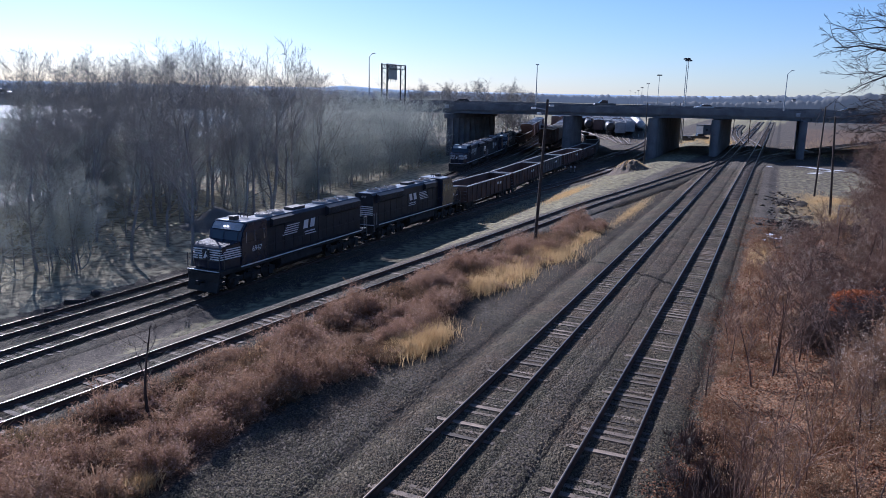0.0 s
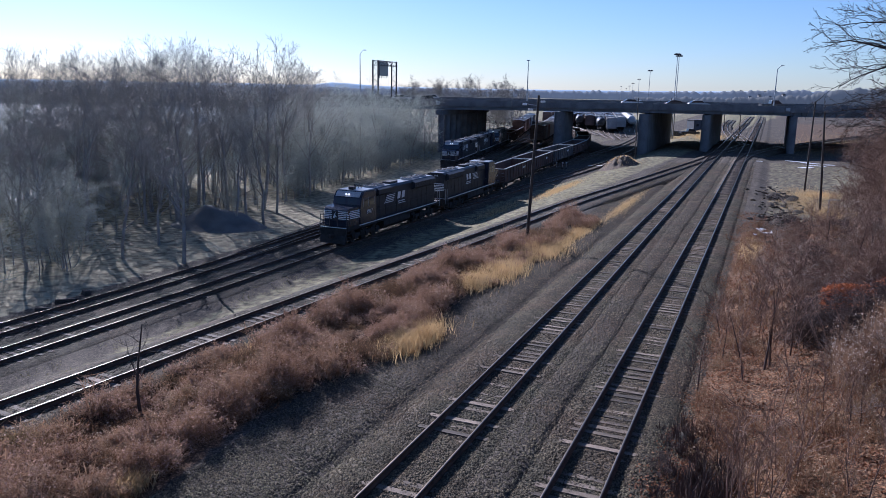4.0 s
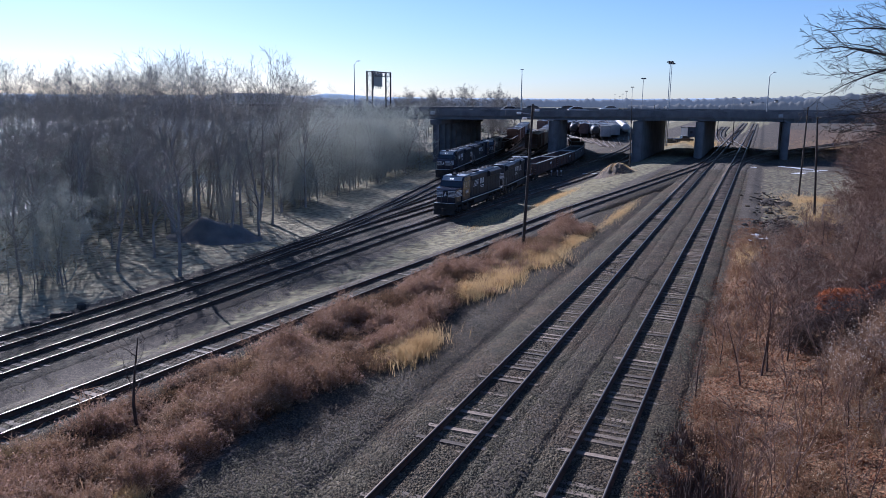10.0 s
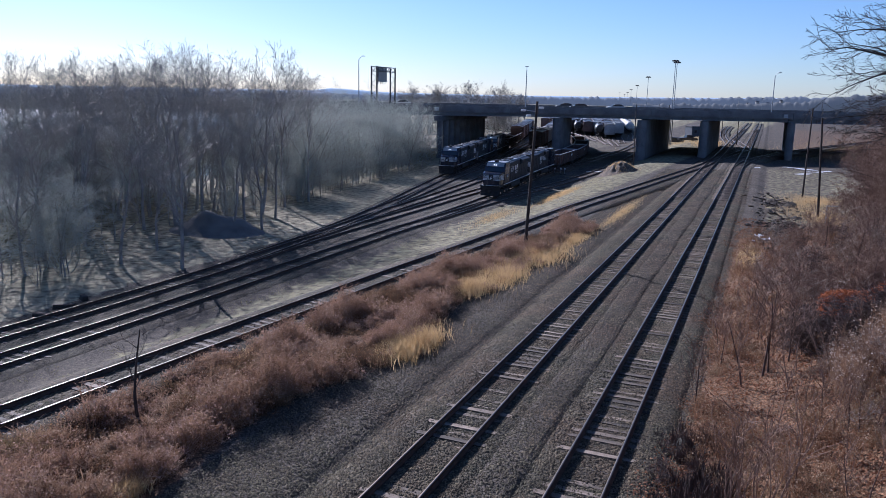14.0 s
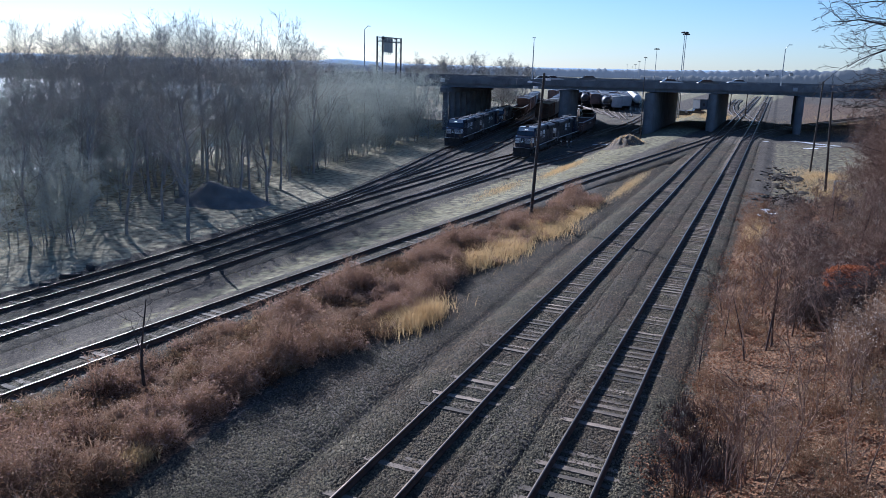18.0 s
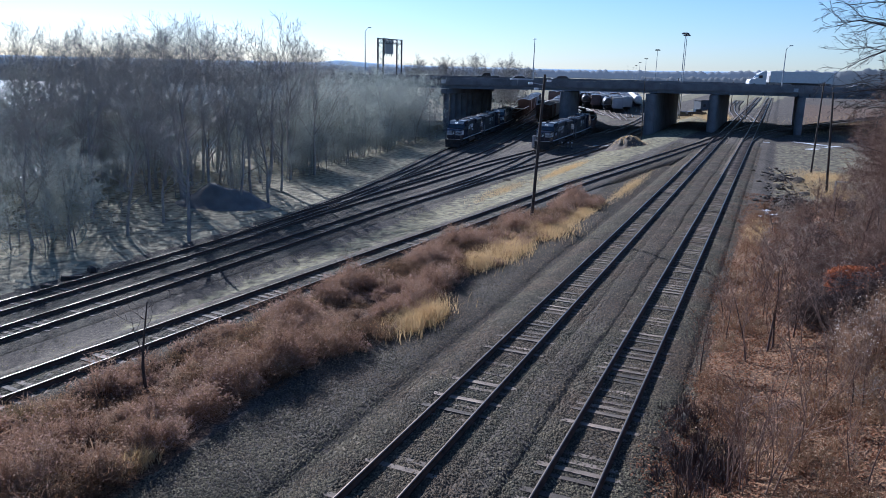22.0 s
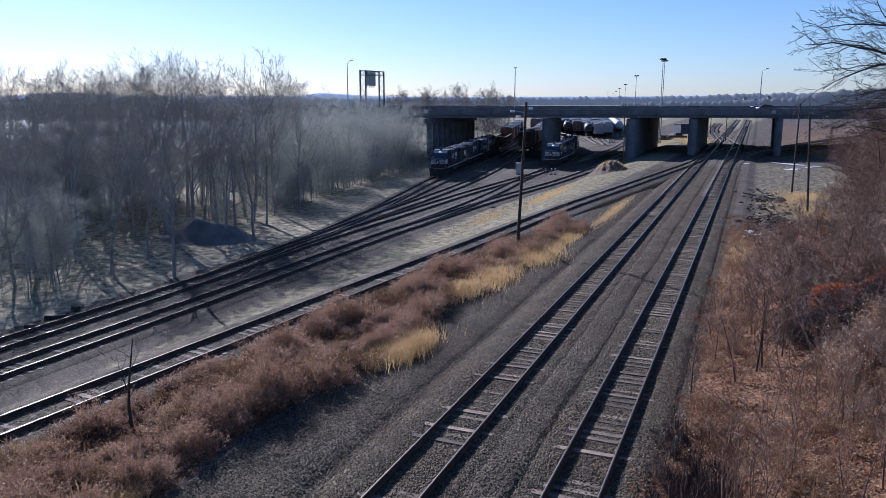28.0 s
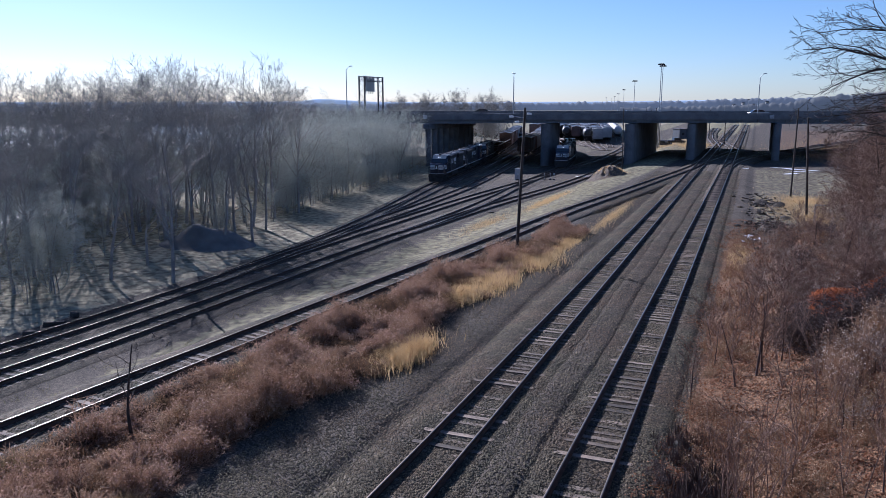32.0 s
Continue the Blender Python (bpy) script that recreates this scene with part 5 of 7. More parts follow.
for k, lo, hi, tall_by, mat, seeds, amount, label in (
        ("dry_weeds", 0.36, 0.6, 1.0, M_WEED, M_SEED, 70, "reddish-brown bushy dry weeds between the tracks"),
        ("fluffy_weeds", 0.6, 9.0, 1.3, M_WEED, M_PINK, 150, "tall dry weeds with pinkish fluffy heads between the tracks"),
        ("dark_weeds", -9.0, 0.36, 0.82, M_DARKWEED, M_RUSTSEED, 40, "low dark weeds with orange-brown leaves between the tracks")):
    p = (look_at >= lo) & (look_at < hi)
    clumps(k, wx[p], wy[p], hh[p] * tall_by, (0.35 + 0.5 * hh)[p], 34, mat, label, 4 + amount, (0.010, 0.024), seeds, amount, 4)

# straw-coloured tufts
gx, gy, gh = [], [], []
for cx, cy, rx, ry, n, h in ((-14.2, 30.4, 0.9, 2.2, 3800, 0.64), (-14.9, 45, 1.4, 3.5, 2000, 0.55), (-14.6, 52.5, 1.9, 3.4, 3600, 0.6), (-13.9, 61, 0.9, 6.0, 3200, 0.34), (-13.0, 78, 0.7, 12.0, 3000, 0.2), (-15.9, 14.6, 0.4, 0.6, 800, 0.5), (-19.8, 27.5, 0.7, 3.0, 1500, 0.5), (-21.2, 15.0, 0.6, 1.5, 1500, 0.5), (-15.6, 41, 1.0, 2.0, 2200, 0.6), (-24.2, 95, 1.2, 10, 3500, 0.3), (-26.0, 76, 1.2, 8, 1500, 0.2), (7.2, 84, 2.5, 5, 3000, 0.35), (-14.2, 216, 4.0, 14, 7000, 0.7), (14, 190, 14, 26, 4000, 0.35), (24, 222, 16, 40, 5000, 0.45), (-24, 232, 10, 26, 5000, 0.5), (4.4, 94, 3.2, 12, 6000, 0.18), (6.5, 100, 2.5, 5, 3000, 0.3), (-0.4, 59, 0.8, 5, 1000, 0.25)):
    gx.append(RNG.normal(cx, rx * 0.5, n))
    gy.append(RNG.normal(cy, ry * 0.5, n))
    gh.append(np.full(n, h) * RNG.uniform(0.5, 1.15, n))
gx, gy, gh = np.concatenate(gx), np.concatenate(gy), np.concatenate(gh)
blades("straw_grass", gx, gy, ground_z(gx, gy) - 0.02, gh, RNG.uniform(0.012, 0.03, len(gx)), 0.35, M_STRAW, "tufts of pale yellow dry grass", "grass", 6)

# dry grass on an earth heap by a bridge pier
HEAP = (-22.2, 125.5, 3.8, 6.0, 1.7)
hx, hy = RNG.normal(HEAP[0] + 0.6, 1.2, 2400), RNG.normal(HEAP[1] + 1.4, 2.2, 2400)
hz = ground_z(hx, hy) - 0.15 + HEAP[4] * (1 - smooth(0.12, 1.0, np.hypot((hx - HEAP[0]) / HEAP[2], (hy - HEAP[1]) / HEAP[3])))
blades("heap_grass", hx, hy, hz, RNG.uniform(0.12, 0.32, 2400), RNG.uniform(0.02, 0.05, 2400), 0.4, M_STRAW, "pale dry grass growing on an earth heap", "grass", 16)

# litter, stems and dry growth on the bank
N = 190000
by = 12 + 68 * RNG.random(N) ** 1.4
bx = -2.8 + (7.1 + 0.17 * by) * RNG.random(N)
keep = (RNG.random(N) < 0.25 + lumps(bx, by, 0.9, 8)) & (RNG.random(N) < smooth(-2.5, -1.1, bx + 0.9 * (lumps(bx, by, 0.8, 18) - 0.5)))
bx, by = bx[keep], by[keep]
flakes("bank_litter", np.stack((bx, by, surface_z(bx, by) + RNG.uniform(0.0, 0.07, len(bx))), -1), RNG.uniform(0.022, 0.06, len(bx)), M_LITTER, "fallen brown leaves on the bank", "leaf litter", 9, flat=0.55)
N = 2300
by = 13 + 60 * RNG.random(N) ** 1.6
bx = -1.5 + (5.6 + 0.17 * by) * RNG.random(N) ** 0.85
grow = lumps(bx, by, 0.7, 12)
keep = grow > 0.38
bx, by, grow = bx[keep], by[keep], grow[keep]
clumps("bank_weeds", bx, by, 0.25 + 0.8 * grow * RNG.random(len(bx)), 0.3 + 0.4 * grow, 26, M_BANKWEED, "low dry weeds and stems on the bank", 10, (0.008, 0.018), M_SEED, 16, 2)
N = 15000
ox = RNG.uniform(2.9, 9.0, N)
oy = 36.6 - 0.15 * (ox - 4.5) + RNG.normal(0, 0.5, N)
blades("rust_leaves", ox, oy, ground_z(ox, oy) + 0.75 + 0.85 * RNG.random(N) * (0.78 + 0.22 * np.sin(ox * 2.3)) * np.exp(-((oy - 36.6 + 0.15 * (ox - 4.5)) / 0.8) ** 2), RNG.uniform(0.06, 0.13, N), RNG.uniform(0.04, 0.09, N), 0.9, M_RUST, "rust-orange dead leaves held on a bank shrub", "leaves", 11, tip=0.5)
N = 110
bx, by = np.concatenate((RNG.normal(-1.5, 0.4, 30), RNG.normal(-0.9, 0.5, 80))), np.concatenate((RNG.normal(24.8, 0.7, 30), RNG.normal(21.6, 1.3, 80)))
clumps("brush_stems", bx, by, RNG.uniform(0.35, 0.8, N), RNG.uniform(0.3, 0.5, N), 26, M_DARKTWIG, "dark broken stems on a heap of brush", 23, (0.012, 0.03))
N = 64
bx = np.concatenate((RNG.normal(5.2, 0.6, 34), RNG.normal(3.5, 0.45, 30)))
by = np.concatenate((RNG.normal(31.6, 0.7, 34), RNG.normal(29.2, 0.9, 30)))
clumps("tall_weeds", bx, by, RNG.uniform(0.9, 1.8, N), RNG.uniform(0.3, 0.5, N), 30, M_WEED, "tall dry weeds with pale fluffy heads on the bank", 21, (0.010, 0.02), M_FLUFF, 60, 2)
# dry grass in the yard
N = 26000
yy = 16 + 110 * RNG.random(N)
yx = RNG.uniform(-30, -17.5, N)
keep = (lumps(yx, yy, 0.6, 14) > 0.45) & (np.abs(yx - line_x(LINE_C, yy)) > 1.6) & (yx < line_x(LINE_C, yy)) & (np.abs(yx - line_x(LINE_I, yy)) > 1.4) & (np.abs(yx - line_x(LINE_D, yy)) > 1.5)
yx, yy = yx[keep], yy[keep]
blades("yard_grass", yx, yy, ground_z(yx, yy) - 0.01, RNG.uniform(0.03, 0.09, len(yx)), RNG.uniform(0.02, 0.045, len(yx)), 1.0, stripes("short_dry_grass", [(0.16, 0.148, 0.075), (0.28, 0.25, 0.13), (0.36, 0.31, 0.175)], through_light=0.5), "thin short dry grass in the yard", "grass", 15)


# ---- rolling stock ----
def text_mesh(body, size, mat, name):
    cu = bpy.data.curves.new(name, "FONT")
    cu.body, cu.size, cu.align_x, cu.align_y, cu.extrude = body, size, "CENTER", "CENTER", 0.004
    ob = new("lettering", cu)
    me = bpy.data.meshes.new_from_object(ob.evaluated_get(bpy.context.evaluated_depsgraph_get()))
    bpy.data.objects.remove(ob)
    me.materials.clear()
    me.materials.append(mat)
    return me


def wheelset_truck(root, y, axles, gauge_half=0.753, wheel_r=0.5, name="truck", spread=1.75):
    bm = bmesh.new()
    half = spread * (axles - 1) / 2 + 0.55
    for s in (-1, 1):
        box(bm, s * 1.02, y, 0.62, 0.16, half * 2, 0.3, bevel=0.03)
        for i in range(axles):
            yy = y + (i - (axles - 1) / 2) * spread
            box(bm, s * 1.13, yy, 0.5, 0.14, 0.42, 0.42, bevel=0.04)
            box(bm, s * 1.1, yy + spread * 0.5 * (1 if i < axles - 1 else 0), 0.72, 0.1, 0.25, 0.34)
    box(bm, 0, y, 0.72, 1.9, 0.7, 0.3)
    truck = part(name, bm, M_UNDER, root)
    for i in range(axles):
        yy = y + (i - (axles - 1) / 2) * spread
        bm = bmesh.new()
        for s in (-1, 1):
            rod(bm, (s * (gauge_half - 0.05), yy, wheel_r), (s * (gauge_half + 0.07), yy, wheel_r), wheel_r, n=20)
            rod(bm, (s * (gauge_half - 0.08), yy, wheel_r), (s * (gauge_half - 0.05), yy, wheel_r), wheel_r + 0.025, n=20)
        rod(bm, (-gauge_half, yy, wheel_r), (gauge_half, yy, wheel_r), 0.09, n=8)
        part("wheelset", bm, M_UNDER, truck)


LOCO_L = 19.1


def locomotive(name, label, number=""):
    """A black road locomotive: nose towards -y, rail top at z 0, the origin at mid-length."""
    root = thing(name, label, "locomotive", group="locomotives")
    f, r = -LOCO_L / 2, LOCO_L / 2
    bm = bmesh.new()
    box(bm, 0, 0, 1.48, 2.85, LOCO_L - 1.5, 0.3, bevel=0.03)
    box(bm, 0, 0, 1.15, 1.2, LOCO_L - 2.4, 0.4)
    part("underframe", bm, M_UNDER, root)
    for s in (-1, 1):
        bm = bmesh.new()
        box(bm, s * 1.432, 0.6, 1.58, 0.012, LOCO_L - 4.0, 0.09)
        part("sill_stripe", bm, M_WHITE, root, "white sill stripe")
    # nose
    bm = bmesh.new()
    extrude_outline(bm, [(f + 1.0, 1.62), (f + 0.95, 2.3), (f + 1.05, 3.15), (f + 1.3, 3.34), (f + 2.9, 3.46), (f + 2.9, 1.62)], "x", -1.4, 1.4)
    for v in bm.verts:
        if v.co.y < f + 1.3:
            v.co.x *= 0.84
    bmesh.ops.bevel(bm, geom=list(bm.edges), offset=0.06, segments=2, affect="EDGES")
    part("nose", bm, M_BLUECAB, root)
    for i in range(5):
        z = 2.38 + i * 0.16
        bm = bmesh.new()
        y0 = f + 0.95 + 0.10 * max(0.0, z - 2.3) / 0.85
        box(bm, 0, y0 - 0.018, z, 2.3, 0.02, 0.085)
        for s in (-1, 1):
            box(bm, s * 1.30, y0 + 0.86, z, 0.02, 1.76, 0.085, rz=-s * 0.128)
        part("nose_stripe", bm, M_WHITE, root, "white nose stripe")
    bm = bmesh.new()
    box(bm, 0, f + 0.905, 2.70, 0.62, 0.03, 0.76, bevel=0.01)
    part("nose_emblem", bm, M_BLACK, root)
    bm = bmesh.new()
    extrude_outline(bm, [(-0.22, 2.44), (0.04, 2.96), (0.1, 2.96), (0.02, 2.74), (0.24, 2.52), (0.05, 2.54), (-0.06, 2.4)], "y", f + 0.87, f + 0.885)
    part("emblem_mark", bm, M_WHITE, root)
    # cab with a slanted brow
    bm = bmesh.new()
    extrude_outline(bm, [(f + 2.6, 1.62), (f + 2.62, 3.3), (f + 2.85, 4.12), (f + 3.25, 4.62), (f + 5.3, 4.62), (f + 5.3, 1.62)], "x", -1.48, 1.48)
    bmesh.ops.bevel(bm, geom=list(bm.edges), offset=0.07, segments=2, affect="EDGES")
    part("cab", bm, M_BLUECAB, root, "glossy black cab")
    bm = bmesh.new()
    extrude_outline(bm, [(f + 2.80, 4.14), (f + 3.16, 4.60), (f + 3.19, 4.58), (f + 2.84, 4.12)], "x", -1.25, 1.25)
    part("number_board", bm, M_ROOF, root, "grey brow with number boards")
    bm = bmesh.new()
    box(bm, 0, f + 4.3, 4.66, 2.6, 1.9, 0.09, bevel=0.03)
    part("cab_roof", bm, M_ROOF, root, "pale cab roof")
    for s in (-1, 1):
        bm = bmesh.new()
        box(bm, s * 0.62, f + 2.715, 3.72, 0.95, 0.03, 0.6, rx=-0.27, bevel=0.01)
        part("windshield", bm, M_GLASS, root)
        bm = bmesh.new()
        for k in (0, 1):
            box(bm, s * 1.485, f + 3.55 + k * 0.95, 3.62, 0.025, 0.78, 0.72, bevel=0.01)
        part("side_window", bm, M_GLASS, root)
        bm = bmesh.new()
        for k in (-0.42, 0.42, 1.36):
            box(bm, s * 1.498, f + 3.55 + k, 3.62, 0.015, 0.05, 0.8)
        part("window_frame", bm, M_GALV, root)
        bm = bmesh.new()
        rod(bm, (s * 0.14, f + 2.77, 4.36), (s * 0.14, f + 2.90, 4.36), 0.075, n=14)
        part("headlight", bm, M_HEADLIGHT, root, "lit headlight")
        bm = bmesh.new()
        box(bm, s * 0.95, f + 3.0, 4.40, 0.6, 0.03, 0.24, rx=-0.66)
        part("number_panel", bm, M_HOPPER, root)
        if number:
            ob = new("road_number", text_mesh(number, 0.5, M_WHITE, "road_number"))
            ob.parent = root
            ob.matrix_basis = Matrix.Translation((s * 1.51, f + 4.15, 2.66)) @ (Matrix.Rotation(radians(90), 4, "Z") if s > 0 else Matrix.Rotation(radians(-90), 4, "Z")) @ Matrix.Rotation(radians(90), 4, "X")
    # long hood
    hw = 0.95
    bm = bmesh.new()
    extrude_outline(bm, [(-hw, 1.62), (-hw, 4.35), (-hw + 0.25, 4.52), (hw - 0.25, 4.52), (hw, 4.35), (hw, 1.62)], "y", f + 5.3, r - 1.1)
    part("long_hood", bm, M_BLACK, root)
    n = 11
    for s in (-1, 1):
        for i in range(n):
            y = f + 5.75 + i * (LOCO_L - 7.6) / n
            bm = bmesh.new()
            box(bm, s * (hw + 0.012), y + 0.4, 2.75, 0.03, 0.92, 2.0, bevel=0.012)
            box(bm, s * (hw + 0.035), y + 0.75, 2.7, 0.03, 0.05, 0.2)
            part("hood_door", bm, M_BLACK, root)
        bm = bmesh.new()
        extrude_outline(bm, [(s * hw, 3.55), (s * (hw + 0.42), 3.8), (s * (hw + 0.42), 4.32), (s * hw, 4.5)], "y", r - 6.2, r - 1.6)
        part("radiator_flare", bm, M_BLACK, root)
        for k in range(3):
            bm = bmesh.new()
            for j in range(7):
                box(bm, s * (hw + 0.44), r - 5.9 + k * 1.45 + 0.6, 3.84 + j * 0.065, 0.03, 1.25, 0.025)
            part("radiator_grille", bm, M_DARKSTEEL, root)
        bm = bmesh.new()
        extrude_outline(bm, [(s * hw, 3.75), (s * (hw + 0.3), 3.95), (s * (hw + 0.3), 4.4), (s * hw, 4.5)], "y", f + 6.2, f + 8.6)
        part("brake_blister", bm, M_BLACK, root)
    bm = bmesh.new()
    box(bm, 0, (f + 5.3 + r - 1.1) / 2, 4.535, 1.35, LOCO_L - 6.6, 0.03)
    part("hood_roof", bm, M_ROOF, root, "pale hood roof")
    for i, y in enumerate((f + 6.6, f + 8.0, r - 5.6, r - 4.1, r - 2.6)):
        bm = bmesh.new()
        rod(bm, (0, y, 4.55), (0, y, 4.74), 0.62, n=22)
        fan = part("roof_fan", bm, M_ROOF, root)
        bm = bmesh.new()
        rod(bm, (0, y, 4.742), (0, y, 4.758), 0.52, n=22)
        for k in range(6):
            a = k * math.pi / 6
            box(bm, 0, y, 4.765, 1.1, 0.03, 0.02, rz=a)
        part("fan_grille", bm, M_DARKSTEEL, fan)
    bm = bmesh.new()
    box(bm, 0, f + 10.2, 4.66, 0.9, 1.5, 0.22, bevel=0.04)
    part("exhaust_housing", bm, M_DARKSTEEL, root)
    bm = bmesh.new()
    box(bm, 0, f + 3.6, 4.86, 0.5, 0.5, 0.3, bevel=0.04)
    part("antenna_dome", bm, M_DARKSTEEL, root)
    for k in (-0.3, 0, 0.3):
        bm = bmesh.new()
        rod(bm, (k, f + 4.6, 4.72), (k, f + 4.6, 5.0), 0.03, n=6)
        rod(bm, (k, f + 4.4, 5.0), (k, f + 4.8, 5.0), 0.06, 0.03, n=8)
        part("horn", bm, M_DARKSTEEL, root)
    # side marks: bars and a block, in place of lettering
    for s in (-1, 1):
        for j in range(5):
            bm = bmesh.new()
            box(bm, s * (hw + 0.035), f + 8.4 + 0.10 * j, 2.9 + j * 0.17, 0.012, 1.7 - 0.04 * j, 0.07)
            part("side_bar", bm, M_WHITE, root, "white slanted bar")
        bm = bmesh.new()
        yc = f + 10.75
        for k in (-0.42, 0.42):
            extrude_outline(bm, [(yc + k - 0.34, 3.0), (yc + k + 0.2, 3.0), (yc + k + 0.34, 3.7), (yc + k - 0.2, 3.7)], "x", s * (hw + 0.03), s * (hw + 0.042))
        box(bm, s * (hw + 0.035), yc + 0.05, 2.72, 0.012, 1.3, 0.1)
        box(bm, s * (hw + 0.035), yc + 0.15, 2.5, 0.012, 1.4, 0.1)
        part("side_mark", bm, M_WHITE, root, "white block mark")
    # hood end stripes
    for i in range(5):
        bm = bmesh.new()
        box(bm, 0, r - 1.085, 2.5 + i * 0.19, 1.9, 0.02, 0.09)
        part("end_stripe", bm, M_WHITE, root)
    bm = bmesh.new()
    for s in (-1, 1):
        rod(bm, (s * 0.14, r - 1.11, 4.2), (s * 0.14, r - 1.0, 4.2), 0.1, n=12)
    part("rear_light", bm, M_GALV, root)
    # ends: pilots, couplers, steps, rails
    for e, y, w in ((-1, f, "front"), (1, r, "rear")):
        bm = bmesh.new()
        box(bm, 0, y - e * 0.66, 1.1, 2.7, 0.1, 0.75, bevel=0.03)
        part("pilot", bm, M_UNDER, root)
        if e < 0:
            bm = bmesh.new()
            extrude_outline(bm, [(y + 0.4, 0.18), (y + 0.6, 0.85), (y + 0.68, 0.85), (y + 0.65, 0.18)], "x", -1.3, 1.3)
            part("snow_plow", bm, M_UNDER, root)
        bm = bmesh.new()
        rod(bm, (0, y - e * 0.6, 0.85), (0, y - e * 0.12, 0.85), 0.11, n=8)
        box(bm, 0, y - e * 0.1, 0.85, 0.3, 0.2, 0.32, bevel=0.04)
        part("coupler", bm, M_UNDER, root)
        bm = bmesh.new()
        box(bm, 0, y - e * 0.62, 1.61, 2.7, 0.12, 0.035)
        part("end_sill", bm, M_WHITE, root, "white end sill")
        for s in (-1, 1):
            bm = bmesh.new()
            for k in range(4):
                box(bm, s * 1.27, y - e * 0.88, 0.42 + k * 0.3, 0.36, 0.42, 0.04)
            box(bm, s * 1.09, y - e * 0.88, 0.95, 0.03, 0.45, 1.2)
            part("steps", bm, M_UNDER, root)
            bm = bmesh.new()
            rod(bm, (s * 1.38, y - e * 0.66, 1.0), (s * 1.38, y - e * 0.66, 2.75), 0.03, n=6)
            rod(bm, (s * 1.38, y - e * 1.1, 1.6), (s * 1.38, y - e * 1.1, 2.75), 0.03, n=6)
            rod(bm, (s * 1.38, y - e * 0.66, 2.7), (s * 0.4, y - e * 0.66, 2.7), 0.025, n=6)
            rod(bm, (s * 0.4, y - e * 0.66, 1.6), (s * 0.4, y - e * 0.66, 2.7), 0.025, n=6)
            part("end_rail", bm, M_GALV if e > 0 else M_DARKSTEEL, root)
    for s in (-1, 1):
        bm = bmesh.new()
        k = f + 5.9
        while k < r - 1.2:
            rod(bm, (s * 1.4, k, 1.62), (s * 1.4, k, 2.6), 0.018, n=5)
            k += 1.5
        rod(bm, (s * 1.4, f + 5.5, 2.6), (s * 1.4, r - 1.1, 2.6), 0.02, n=5)
        part("handrail", bm, M_DARKSTEEL, root)
    bm = bmesh.new()
    extrude_outline(bm, [(-1.35, 1.25), (-1.4, 0.8), (-1.0, 0.42), (1.0, 0.42), (1.4, 0.8), (1.35, 1.25)], "y", -2.7, 2.3)
    part("fuel_tank", bm, M_UNDER, root)
    for s in (-1, 1):
        bm = bmesh.new()
        rod(bm, (s * 1.2, -2.4, 1.3), (s * 1.2, 1.2, 1.3), 0.16, n=10)
        part("air_reservoir", bm, M_UNDER, root)
    for ob in root.children:                   # narrowed and lowered to fit the camera's view
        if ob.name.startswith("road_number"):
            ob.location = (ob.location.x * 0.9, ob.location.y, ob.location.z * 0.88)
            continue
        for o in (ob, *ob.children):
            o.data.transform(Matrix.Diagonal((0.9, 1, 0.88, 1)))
    wheelset_truck(root, f + 4.0, 3)
    wheelset_truck(root, r - 4.0, 3)
    return root


GON_L = 16.2


